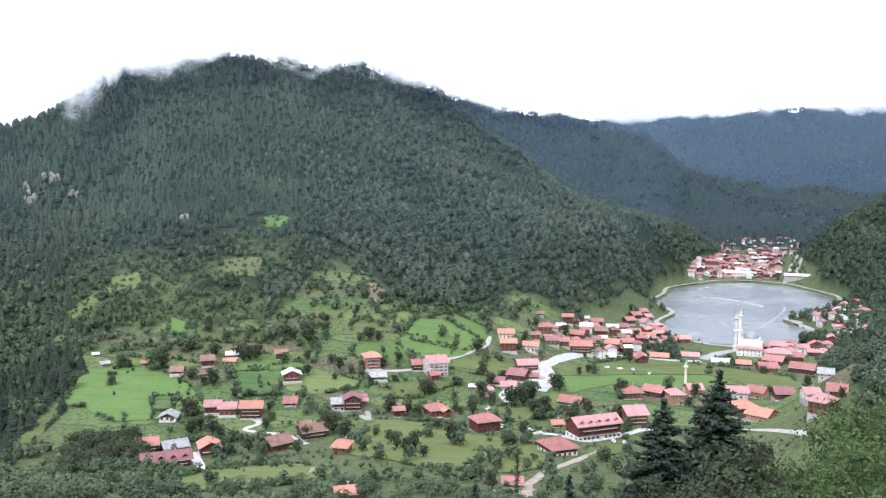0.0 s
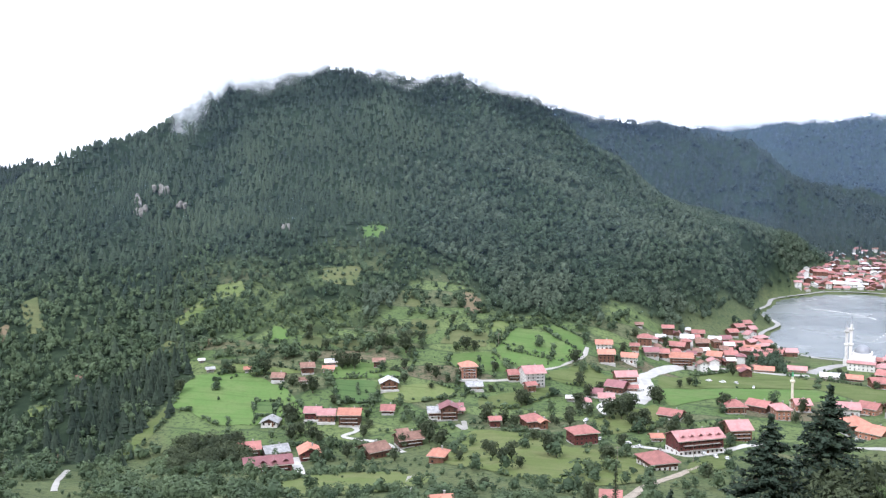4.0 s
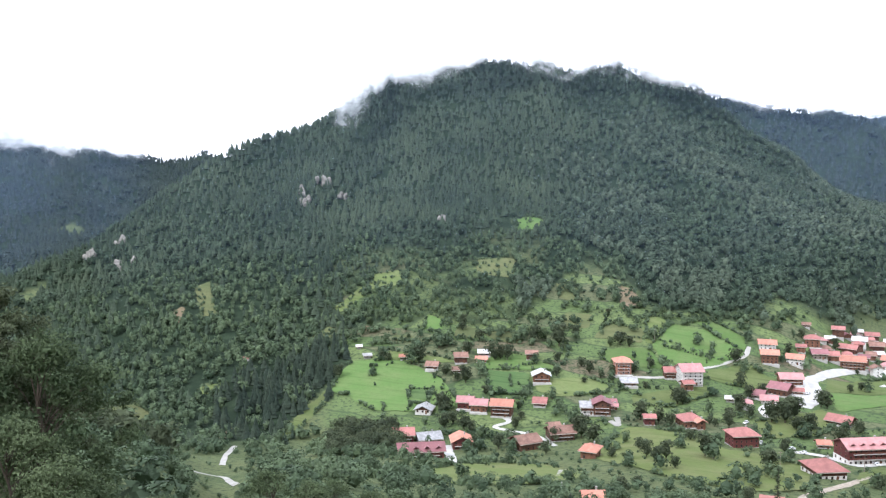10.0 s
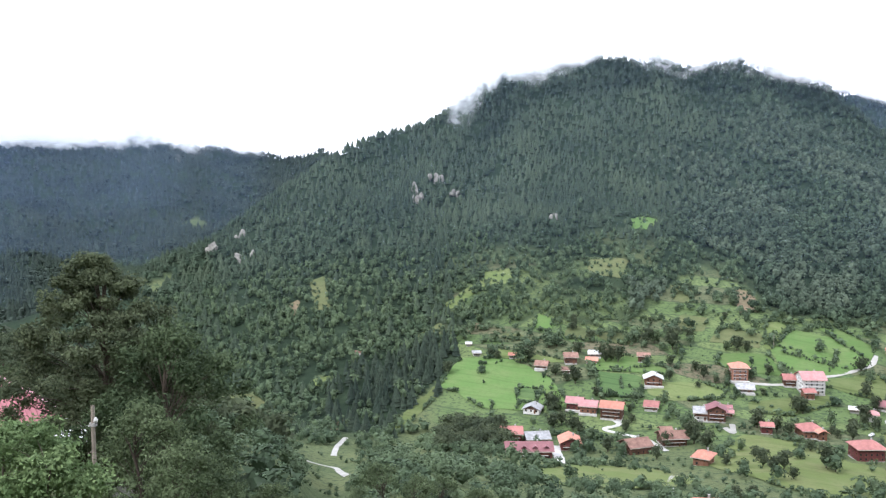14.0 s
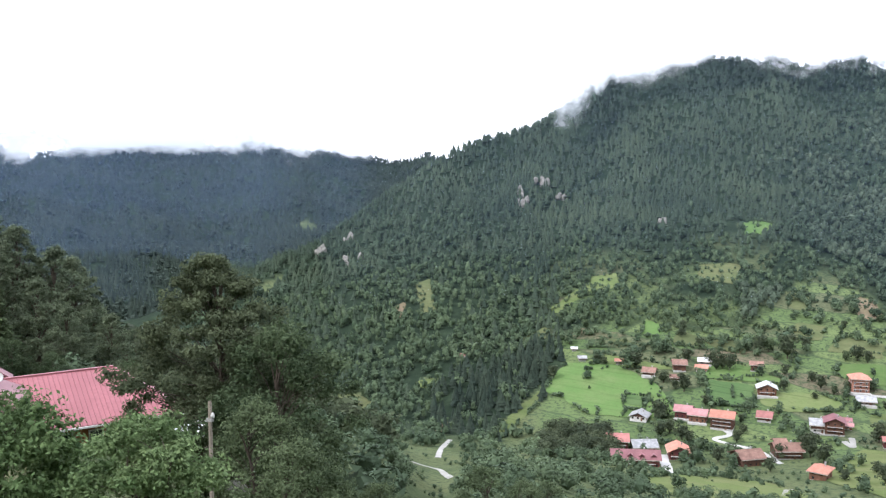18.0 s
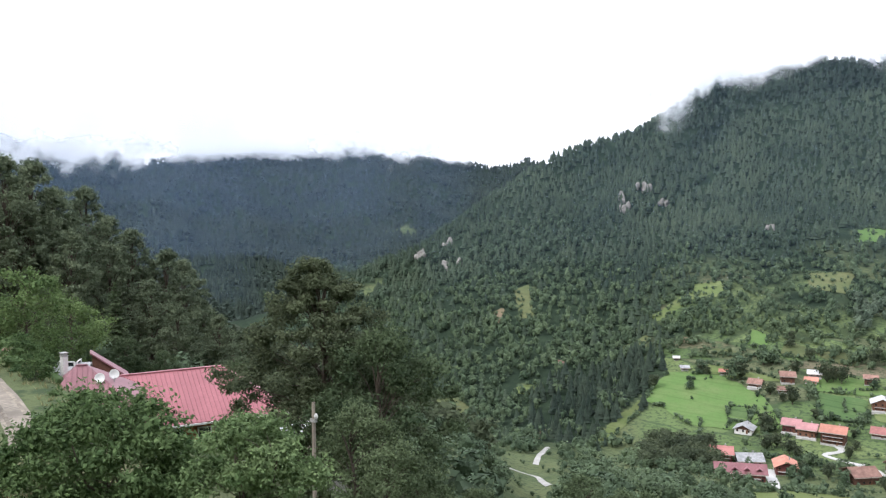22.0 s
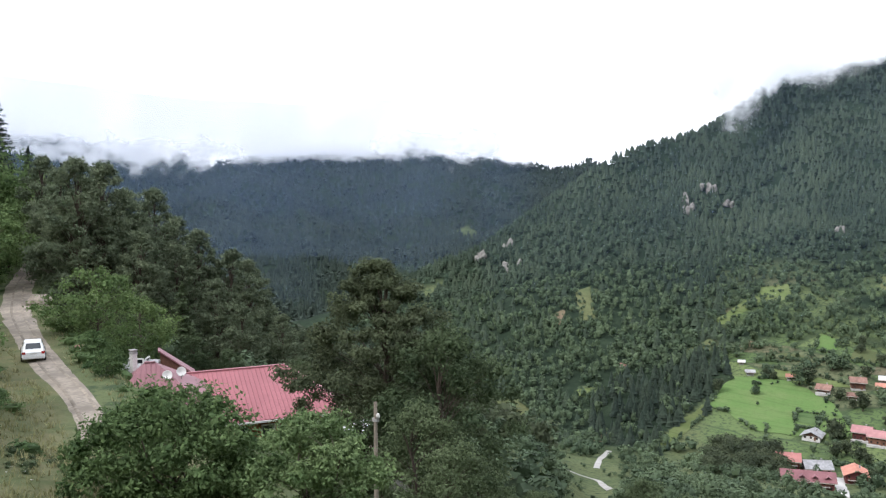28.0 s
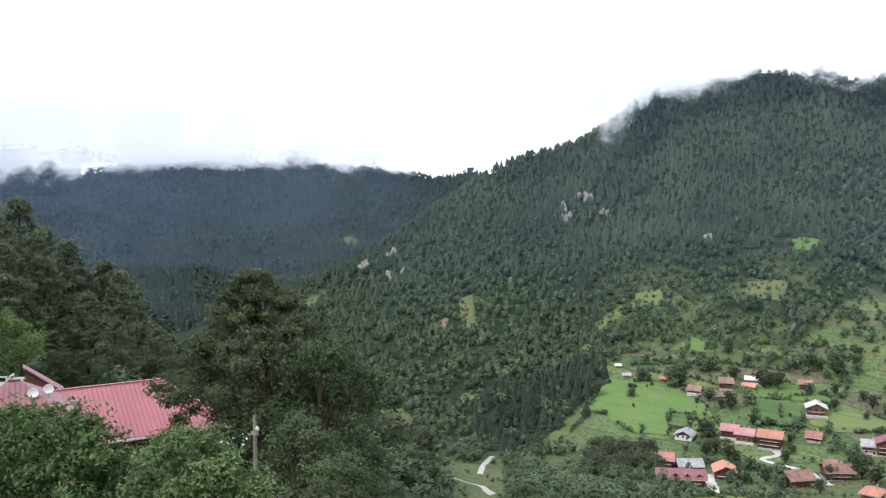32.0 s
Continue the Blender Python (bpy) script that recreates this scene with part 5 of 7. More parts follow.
slab += [(p, q, r + 0.12) for p, q, r in slab]
part("roof", mesh_of("roof", slab, [(3, 2, 1, 0), (4, 5, 6, 7), (0, 1, 5, 4), (1, 2, 6, 5), (2, 3, 7, 6), (3, 0, 4, 7)], DULL_SHEET), shed)
part("fascia", boxes("fascia", [(-0.16, 0.88, 6.68, -0.1, 2.42, 6.85)], [DULL_SHEET]), shed)
gx, gy = at(-60.8, 80)
shade = thing("parasol", "orange garden parasol among the bushes", "parasol", at_=(gx, gy, float(height(np.array([gx]), np.array([gy]))[0]) - 0.5))
part("pole", boxes("pole", [(-0.03, -0.03, -0.3, 0.03, 0.03, 1.15)], [FRAME]), shade)
part("canopy", lathe("canopy", [(0.5, 1.0), (0.3, 1.12), (0.02, 1.22), (0.02, 1.18), (0.29, 1.08), (0.49, 0.97)], 8, ROOFS["brown"], smooth=False), shade)


def dish(x, y, z, turn):
    d = thing("satellite_dish", "pale grey round satellite dish on the lodge roof", "satellite dish", "dishes", at_=(x, y, z), turn=turn)
    bowl = lathe("bowl", [(0.02, 0.0), (0.19, 0.02), (0.31, 0.07), (0.37, 0.11), (0.37, 0.08), (0.3, 0.04), (0.02, -0.03)], 20, FRAME)
    part("bowl", bowl, d, m=pose(0, -0.1, 0.75, 62, 0, 0))
    part("mast", boxes("mast", [(-0.03, -0.03, -0.4, 0.03, 0.03, 0.75)], [STONE]), d)
    part("arm", boxes("arm", [(-0.015, -0.7, 0.5, 0.015, 0.0, 0.53), (-0.05, -0.75, 0.5, 0.05, -0.65, 0.62)], [STONE]), d)
    return d


dish(*at(-55.2, 73.0), 143.9, 62)
dish(*at(-56.0, 72.0), 143.9, 60)

# ---- cars ----
CAR_WHITE = plain("white_car_paint", (0.74, 0.74, 0.73), 0.25, vary=0.04)
TYRE = plain("black_rubber", (0.02, 0.02, 0.02), 0.9, vary=0.2)
LAMP_RED = plain("red_lamp_glass", (0.30, 0.012, 0.012), 0.2, vary=0.1)
CHROME = plain("wheel_metal", (0.5, 0.5, 0.5), 0.35, metal=0.8, vary=0.1)


def loft(name, rows, material):
    """A closed body through cross-sections: rows of (y, half-width low, half-width high, z low, z high)."""
    v, f = [], []
    for yy, a, b, z0, z1 in rows:
        m = (z0 + z1) / 2
        v += [(-a * 0.94, yy, z0), (a * 0.94, yy, z0), (a, yy, z0 + (m - z0) * 0.5), (b + (a - b) * 0.4, yy, z0 + (z1 - z0) * 0.7), (b * 0.92, yy, z1), (-b * 0.92, yy, z1),
              (-b - (a - b) * 0.4, yy, z0 + (z1 - z0) * 0.7), (-a, yy, z0 + (m - z0) * 0.5)]
    for k in range(len(rows) - 1):
        f += [(k * 8 + i, k * 8 + (i + 1) % 8, k * 8 + 8 + (i + 1) % 8, k * 8 + 8 + i) for i in range(8)]
    f += [(7, 6, 1, 0), (6, 5, 2, 1), (5, 4, 3, 2)]
    e = (len(rows) - 1) * 8
    f += [(e, e + 1, e + 6, e + 7), (e + 1, e + 2, e + 5, e + 6), (e + 2, e + 3, e + 4, e + 5)]
    return mesh_of(name, v, f, material, smooth=False)


def car(x, y, z, turn, label):
    c = thing("car", label, "car", "parked cars", at_=(x, y, z), turn=turn)
    part("body", loft("body", [(-2.1, 0.70, 0.66, 0.35, 0.80), (-1.95, 0.82, 0.76, 0.25, 0.92), (-1.2, 0.85, 0.80, 0.22, 0.96), (0.6, 0.85, 0.80, 0.22, 0.95), (1.5, 0.84, 0.76, 0.24, 0.88), (2.05, 0.74, 0.66, 0.32, 0.72)], CAR_WHITE), c)
    cab = part("cabin", loft("cabin", [(-1.75, 0.74, 0.70, 0.90, 0.96), (-1.15, 0.76, 0.62, 0.90, 1.40), (-0.1, 0.77, 0.62, 0.90, 1.46), (0.35, 0.77, 0.62, 0.90, 1.42), (1.1, 0.74, 0.70, 0.88, 0.94)], CAR_WHITE), c)
    rear = mesh_of("rear_window", [(-0.56, -1.70, 1.0), (0.56, -1.70, 1.0), (0.50, -1.23, 1.36), (-0.50, -1.23, 1.36)], [(0, 1, 2, 3)], PANE)
    part("rear_window", rear, cab)
    part("windscreen", mesh_of("windscreen", [(-0.6, 1.05, 1.0), (0.6, 1.05, 1.0), (0.52, 0.46, 1.38), (-0.52, 0.46, 1.38)], [(1, 0, 3, 2)], PANE), cab)
    for s in (-1, 1):
        part("side_window", mesh_of("side_window", [(s * 0.775, -1.0, 1.02), (s * 0.775, 0.5, 1.02), (s * 0.66, 0.2, 1.36), (s * 0.66, -0.9, 1.36)], [(0, 1, 2, 3)], PANE), cab)
        part("tail_light", boxes("tail_light", [(s * 0.68 - 0.12, -2.13, 0.66, s * 0.68 + 0.12, -1.98, 0.84)], [LAMP_RED]), c)
        part("headlight", boxes("headlight", [(s * 0.62 - 0.14, 1.95, 0.58, s * 0.62 + 0.14, 2.08, 0.72)], [FRAME]), c)
        for yy in (-1.3, 1.3):
            wh = part("wheel", lathe("wheel", [(0.18, -0.1), (0.31, -0.1), (0.33, -0.06), (0.33, 0.06), (0.31, 0.1), (0.18, 0.1)], 16, TYRE), c, m=pose(s * 0.80, yy, 0.32, 0, 90, 0))
            part("rim", lathe("rim", [(0.01, -0.06), (0.19, -0.07), (0.19, 0.07), (0.01, 0.06)], 12, CHROME), wh)
    part("bumper", boxes("bumper", [(-0.72, -2.19, 0.34, 0.72, -2.02, 0.52)], [CAR_WHITE]), c)
    part("number_plate", boxes("number_plate", [(-0.25, -2.145, 0.66, 0.25, -2.11, 0.77)], [FRAME]), c)
    return c


def on(x, y):
    return float(height(np.array([float(x)]), np.array([float(y)]))[0])


gx, gy = -70.2, 35.3
car(gx, gy, on(gx, gy) + 0.06, 64, "white hatchback parked on the dirt road")
yx, yy = at(-44.2, 75)
yard = thing("yard_terrace", "earth yard held by a stone wall beside the lodge", "terrace", at_=(yx, yy, 138.2), turn=44)
part("surface", boxes("surface", [(-4.4, -4.5, -0.25, 4.4, 4.5, 0.0)], [ROADS["earth"]]), yard)
part("retaining_wall", boxes("retaining_wall", [(-4.6, -4.7, -7, 4.6, 4.7, -0.25)], [STONE]), yard)
for a, dd, tr in ((-45.3, 73.5, 40), (-43.9, 74.5, 52), (-42.6, 74, 35)):
    gx, gy = at(a, dd)
    car(gx, gy, 138.2, tr, "white car parked under the dark tree")

# ---- the heap of earth at the road's edge ----
gx, gy = -101.0, 51.6
v = ICO2[0] * (1.7, 1.3, 1.0)
v = v * (1 + 0.3 * fbm(v[:, 0] * 3 + 7, v[:, 1] * 3 + v[:, 2] * 2, 2.0, 3, 77))[:, None] + (gx, gy, on(gx, gy) + 0.2)
tagged(new("mound", mesh_of("mound", v, ICO2[1], ROADS["earth"])), "brown mound of bare earth beside the dirt road", "mound")

# ---- the telegraph pole ----
POLE = plain("weathered_grey_pole", (0.26, 0.22, 0.175), 0.9, vary=0.25, grain=0.8, bump=0.3)
gx, gy = at(-43.45, 45)
gz = on(gx, gy)
pole = thing("utility_pole", "weathered grey wooden utility pole on the slope", "pole", at_=(gx, gy, gz))
part("shaft", lathe("shaft", [(0.12, -0.5), (0.11, 3), (0.085, 160 - 45 * 0.2505 - gz)], 12, POLE), pole)
part("bracket", boxes("bracket", [(-0.16, -0.09, 0, 0.16, 0.09, 0.16)], [STONE]), pole, m=pose(0, 0, 160 - 45 * 0.272 - gz))
part("insulator", lathe("insulator", [(0.02, 0), (0.09, 0.02), (0.10, 0.14), (0.05, 0.24), (0.02, 0.26)], 10, FRAME), pole, m=pose(0.16, 0, 160 - 45 * 0.268 - gz))
for a, dd, hh in ((9.6, 452, 9), (5.0, 425, 9), (-2.5, 640, 9), (12.5, 560, 9)):
    x, y = at(a, dd)
    p2 = thing("utility_pole", "thin grey wooden utility pole in the village", "pole", at_=(x, y, on(x, y)))
    part("shaft", lathe("shaft", [(0.14, -0.5), (0.09, hh)], 8, POLE), p2)
    part("crossarm", boxes("crossarm", [(-0.8, -0.06, hh - 0.5, 0.8, 0.06, hh - 0.38)], [POLE]), p2)

# cars in the village squares
rngc = np.random.default_rng(5)
for a, dd in ((6.4, 590), (6.9, 597), (7.3, 585), (5.9, 575), (12.0, 655), (10.4, 660), (11.2, 655), (10.2, 470), (10.9, 466), (11.6, 463), (5.6, 478), (6.3, 474), (8.9, 488), (3.9, 480), (13.0, 640), (3.0, 520)):
    x, y = at(a, dd)
    car(x, y, on(x, y) + 0.3, float(rngc.uniform(0, 180)), "white car parked in the village")

# ---- bare rock in the woods ----
ROCK = plain("pale_bare_rock", (0.27, 0.25, 0.22), 0.95, vary=0.3, grain=3, fine=1.5, bump=0.6, dirt=(0.2, 0.2, 0.17))
ico3 = ico(3)
for k, (a, dd, w, h) in enumerate(((-23.1, 1010, 9, 13), (-21.9, 985, 6, 7), (-24.1, 945, 6, 9), (-15.9, 882, 4.5, 8), (-36.9, 905, 8, 11), (-35.1, 865, 8, 10), (-35.0, 930, 7, 7), (-24.4, 965, 5, 9))):
    g = np.random.default_rng(60 + k)
    v, f, n0 = [], [], 0
    x, y = at(a, dd)
    for j in range(4):
        q = ico3[0] * (w * g.uniform(0.25, 0.5), w * g.uniform(0.25, 0.5), h * g.uniform(0.3, 0.62))
        q = q * (1 + 0.75 * fbm(q[:, 0] * 2 + 40 * k + 9 * j, q[:, 1] * 2 + q[:, 2] * 1.2, 4.0, 3, 70 + k))[:, None]
        px, py = x + g.normal(0, w * 0.45), y + g.normal(0, w * 0.45)
        v.append(q + (px, py, on(px, py) + h * g.uniform(0.2, 0.45)))
        f.append(ico3[1] + n0)
        n0 += len(q)
    tagged(new("rock_outcrop", mesh_of("rock_outcrop", np.concatenate(v), np.concatenate(f), ROCK)), "pale grey rock outcrop above the trees", "rock")

# ---- trees and bushes near by, leaf by leaf ----
BARK = plain("grey_brown_bark", (0.085, 0.066, 0.050), 0.95, vary=0.3, grain=0.6, bump=0.5)
FRESH_LEAVES = leafy("fresh_green_leaves", (0.044, 0.082, 0.030), (0.138, 0.196, 0.074), 7.0, 0.3)
LIGHT_LEAVES = leafy("light_green_leaves", (0.088, 0.142, 0.054), (0.215, 0.280, 0.120), 5.0, 0.3)
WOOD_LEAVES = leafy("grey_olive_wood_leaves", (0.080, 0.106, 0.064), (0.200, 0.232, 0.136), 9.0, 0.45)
ALDER_LEAVES = leafy("alder_leaves", (0.064, 0.090, 0.043), (0.152, 0.190, 0.094), 8.0, 0.35)
ROADSIDE = leafy("roadside_leaves", (0.074, 0.122, 0.043), (0.212, 0.284, 0.106), 7.0, 0.35)
OLIVE_LEAVES = leafy("olive_green_leaves", (0.046, 0.070, 0.033), (0.112, 0.146, 0.070), 9.0, 0.35)
TREE_LEAVES = leafy("dark_olive_tree_leaves", (0.052, 0.068, 0.038), (0.142, 0.164, 0.086), 9.0, 0.4)


def tube(path, r0, r1, sides=6):
    p = np.array(path, float)
    n = len(p)
    t = np.gradient(p, axis=0)
    t /= np.linalg.norm(t, axis=1)[:, None] + 1e-9
    up = np.where(np.abs(t[:, 2:3]) > 0.9, np.array([[1.0, 0, 0]]), np.array([[0, 0, 1.0]]))
    a = np.cross(t, up)
    a /= np.linalg.norm(a, axis=1)[:, None] + 1e-9
    b = np.cross(t, a)
    r = np.linspace(r0, r1, n)
    ang = np.arange(sides) * 2 * np.pi / sides
    v = p[:, None] + r[:, None, None] * (a[:, None] * np.cos(ang)[None, :, None] + b[:, None] * np.sin(ang)[None, :, None])
    i = np.arange(n * sides).reshape(n, sides)
    j = np.roll(i, -1, 1)
    return v.reshape(-1, 3), np.stack([i[:-1], j[:-1], j[1:], i[1:]], -1).reshape(-1, 4)


def joined(pieces):
    V, F, n = [], [], 0
    for v, f in pieces:
        V.append(v)
        F.append(f + n)
        n += len(v)
    return np.concatenate(V), np.concatenate(F)


def leaves(rng, centre, out, size, lean=0.6):
    """One folded leaf spray a point: quads with random turns, tilted towards 'out'."""
    n = len(centre)
    nrm = out * lean + rng.normal(0, 1, (n, 3)) * 0.55 + (0, 0, 0.35)
    nrm /= np.linalg.norm(nrm, axis=1)[:, None]
    a = np.cross(nrm, rng.normal(0, 1, (n, 3)))
    a /= np.linalg.norm(a, axis=1)[:, None] + 1e-9
    b = np.cross(nrm, a)
    s = (size * rng.uniform(0.6, 1.35, n))[:, None]
    v = np.stack([centre - a * s, centre - b * s * 0.5 - nrm * s * 0.12, centre + a * s, centre + b * s * 0.5 - nrm * s * 0.12], 1)
    return v.reshape(-1, 3), np.arange(n * 4).reshape(n, 4)


def broad_tree(name, seed, tall, wide, count, size, material, label, bare=0.25, clumps=60, stems=1, droop=0.0, peak=0.62, core=0.25, taper=0.0):
    """A broadleaved tree: trunk, limbs and a crown of leaves in clumps with gaps."""
    rng = np.random.default_rng(seed)
    t = thing(name, label, "bush" if name == "bush" else "tree")
    wood, tips = [], []
    for s in range(stems):
        lean = rng.normal(0, 0.05 + 0.10 * (stems > 1), 2) * tall
        path = [(lean[0] * q + rng.normal(0, 0.02) * wide, lean[1] * q + rng.normal(0, 0.02) * wide, -0.6 + q * tall * 0.9) for q in np.linspace(0, 1, 7)]
        wood.append(tube(path, 0.020 * tall / stems ** 0.5, 0.004 * tall, 8))
        tips.append(np.array(path))
    centres = []
    while len(centres) < clumps:
        h = rng.uniform(bare, 0.98)
        shape = math.sin(min(1, (h - bare) / (peak - bare)) * 1.35) if h < peak else math.cos((h - peak) / (1 - peak) * 1.38)
        if taper and h > peak:
            shape = 1 - ((h - peak) / (1 - peak)) ** 1.6
        if rng.uniform() > shape + 0.12:
            continue
        reach = wide / 2 * max(0.10, shape) * rng.uniform(0.05, 1.0) ** 0.5 * rng.uniform(0.82, 1.08)
        a = rng.uniform(0, 6.28)
        c = np.array([reach * math.cos(a), reach * math.sin(a), h * tall - droop * reach])
        centres.append(c)
        if len(centres) % 2:
            stem = tips[rng.integers(0, stems)]
            at_h = max(0.12, h - 0.16 - 0.1 * rng.uniform())
            root = np.array([np.interp(at_h * tall, stem[:, 2], stem[:, i]) for i in range(3)])
            mid = root * 0.5 + c * 0.5 + (0, 0, 0.03 * tall)
            wood.append(tube([root, mid, root * 0.1 + c * 0.9], 0.0034 * tall, 0.001 * tall, 5))
    centres = np.array(centres)
    per = count // clumps
    r = wide * 0.5 * (2.4 / clumps ** 0.5)
    dirs = rng.normal(0, 1, (clumps, per, 3))
    dirs /= np.linalg.norm(dirs, axis=2)[..., None]
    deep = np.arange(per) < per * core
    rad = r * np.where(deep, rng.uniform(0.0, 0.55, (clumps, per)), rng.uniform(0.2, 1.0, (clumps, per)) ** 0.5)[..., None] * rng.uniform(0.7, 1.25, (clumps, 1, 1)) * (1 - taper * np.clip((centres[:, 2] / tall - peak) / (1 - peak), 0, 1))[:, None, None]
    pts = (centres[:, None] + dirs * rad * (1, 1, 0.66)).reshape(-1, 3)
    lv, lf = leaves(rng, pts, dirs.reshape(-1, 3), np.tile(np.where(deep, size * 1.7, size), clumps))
    # Deep leaves lose tint, so the shade inside the crown is painted on.
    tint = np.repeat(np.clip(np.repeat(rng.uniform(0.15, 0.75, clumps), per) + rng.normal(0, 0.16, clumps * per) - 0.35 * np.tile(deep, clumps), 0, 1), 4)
    part("trunk", mesh_of("trunk", *joined(wood), BARK, smooth=True), t)
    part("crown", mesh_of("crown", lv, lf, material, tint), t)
    return t


def fir_tree(seed, tall, wide, material, label, whorls=26, arms=9, thin=1.0, name="fir_tree", low=0.06, power=0.8, along=5.5, spray=1.0):
    """A fir: straight trunk, drooping boughs in whorls, sprays of needles along each bough."""
    rng = np.random.default_rng(seed)
    t = thing(name, label, "tree")
    part("trunk", mesh_of("trunk", *tube([(0, 0, -0.8), (0.02, 0, tall * 0.5), (0, 0, tall * 0.985)], 0.014 * tall, 0.002 * tall, 8), BARK, smooth=True), t)
    V, out, S, wood = [], [], [], []
    for k in range(whorls):
        q = k / (whorls - 1)
        h0 = tall * (low + (0.96 - low) * q)
        r = wide / 2 * (1 - q) ** power + 0.12
        for j in range(arms):
            if rng.uniform() > thin:
                continue
            a, rr = rng.uniform(0, 6.28), r * rng.uniform(0.55, 1.12)
            h = h0 + rng.uniform(-0.8, 0.8) * tall / whorls
            n = max(4, int(rr * along))
            s = np.linspace(0.12, 1, n)
            droop = -0.30 * rr * s + 0.22 * rr * s ** 2 + 0.05 * tall / whorls * rng.normal()
            p = np.stack([rr * s * math.cos(a), rr * s * math.sin(a), h + droop], 1)
            wood.append(tube(p[[0, n // 2, n - 1]], 0.03, 0.008, 4))
            for side in (-1.3, -0.6, 0, 0.6, 1.3):
                jit = rng.normal(0, 0.05, p.shape) + side * 0.16 * rr ** 0.5 * (1 - s[:, None] * 0.6) * np.array([-math.sin(a), math.cos(a), -0.12])
                V.append(p + jit)
                out.append(np.tile((0.25 * math.cos(a), 0.25 * math.sin(a), 0.9), (n, 1)))
                S.append(np.full(n, spray * (0.13 + 0.04 * rr ** 0.5)))
    V, out, S = np.concatenate(V), np.concatenate(out), np.concatenate(S)
    lv, lf = leaves(rng, V, out, S, 1.2)
    tagged(part("bough", mesh_of("bough", *joined(wood), BARK), t), kind="stuff")
    part("needles", mesh_of("needles", lv, lf, material, np.repeat(rng.uniform(0.0, 1, len(V)), 4)), t)
    return t


def settle(t, az, dist, scale=1.0, turn=0.0, sink=0.1):
    """Stand a thing on the ground at a bearing and distance."""
    x, y = at(az, dist)
    t.matrix_basis = pose(x, y, on(x, y) - sink, 0, 0, turn) @ Matrix.Scale(scale, 4)
    return t


def again(t, az, dist, scale=1.0, turn=0.0, label="", squash=1.0):
    x, y = at(az, dist)
    c = copy_thing(t, pose(x, y, on(x, y) - 0.1, 0, 0, turn))
    c.scale = (scale, scale, scale * squash)
    if label:
        c["label"] = label
    return c


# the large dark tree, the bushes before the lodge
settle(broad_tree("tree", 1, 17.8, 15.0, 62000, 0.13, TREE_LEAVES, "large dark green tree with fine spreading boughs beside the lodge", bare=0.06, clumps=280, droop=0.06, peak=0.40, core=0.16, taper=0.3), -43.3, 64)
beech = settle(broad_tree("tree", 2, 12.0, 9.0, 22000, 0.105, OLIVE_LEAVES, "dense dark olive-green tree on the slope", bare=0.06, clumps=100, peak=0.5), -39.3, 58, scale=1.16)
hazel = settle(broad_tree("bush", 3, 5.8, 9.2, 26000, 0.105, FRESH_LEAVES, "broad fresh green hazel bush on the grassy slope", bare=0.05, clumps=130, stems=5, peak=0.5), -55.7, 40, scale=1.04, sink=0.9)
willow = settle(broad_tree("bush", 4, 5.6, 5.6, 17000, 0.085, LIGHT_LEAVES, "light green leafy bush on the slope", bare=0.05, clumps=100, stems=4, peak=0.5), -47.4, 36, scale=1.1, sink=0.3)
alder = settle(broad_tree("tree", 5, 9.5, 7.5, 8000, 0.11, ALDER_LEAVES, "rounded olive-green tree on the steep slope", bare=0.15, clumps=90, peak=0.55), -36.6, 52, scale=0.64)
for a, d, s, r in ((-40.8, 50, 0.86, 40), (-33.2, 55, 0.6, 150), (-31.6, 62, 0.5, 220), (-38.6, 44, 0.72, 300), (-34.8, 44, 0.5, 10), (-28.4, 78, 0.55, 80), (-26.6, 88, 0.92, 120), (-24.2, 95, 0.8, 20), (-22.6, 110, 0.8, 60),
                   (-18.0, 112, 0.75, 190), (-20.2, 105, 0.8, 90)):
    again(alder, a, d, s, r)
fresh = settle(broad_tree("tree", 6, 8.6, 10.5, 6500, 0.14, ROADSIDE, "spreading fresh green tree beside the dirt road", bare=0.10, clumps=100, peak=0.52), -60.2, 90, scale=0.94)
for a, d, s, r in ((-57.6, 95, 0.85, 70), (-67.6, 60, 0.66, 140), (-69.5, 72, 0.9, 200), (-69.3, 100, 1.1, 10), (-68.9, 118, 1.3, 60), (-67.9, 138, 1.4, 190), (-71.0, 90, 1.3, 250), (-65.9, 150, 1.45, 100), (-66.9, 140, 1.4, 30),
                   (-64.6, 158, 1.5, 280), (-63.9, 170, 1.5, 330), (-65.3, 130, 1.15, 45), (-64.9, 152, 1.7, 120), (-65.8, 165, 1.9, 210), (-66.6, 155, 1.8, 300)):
    again(fresh, a, d, s, r)

# bushes crowding the dirt road
small_bush = settle(broad_tree("bush", 15, 2.2, 3.2, 2200, 0.10, FRESH_LEAVES, "small fresh green bush beside the dirt road", bare=0.02, clumps=40, stems=4, peak=0.45), -61.4, 92, sink=0.3)
grow = np.random.default_rng(77)
for k in range(34):
    d = float(grow.uniform(66, 104))
    edge = float(np.interp(d, [60, 74, 90, 104], [-58.9, -60.9, -62.0, -62.6]))
    a = edge + float(grow.uniform(0.9, 4.2))
    if -59.0 < a < -56.8 and d < 84:
        continue
    again(small_bush, a, d, float(grow.uniform(0.45, 1.0)), float(grow.uniform(0, 360)))
for a, d, s, r in ((-66.3, 47, 0.75, 30), (-67.2, 50, 1.0, 140), (-66.0, 54, 0.7, 220), (-68.0, 44, 0.9, 300), (-65.4, 58, 0.6, 10), (-66.8, 57, 0.9, 80), (-68.2, 56, 1.2, 170)):
    again(small_bush, a, d, s, r, "low fresh green bush on the grassy bank")

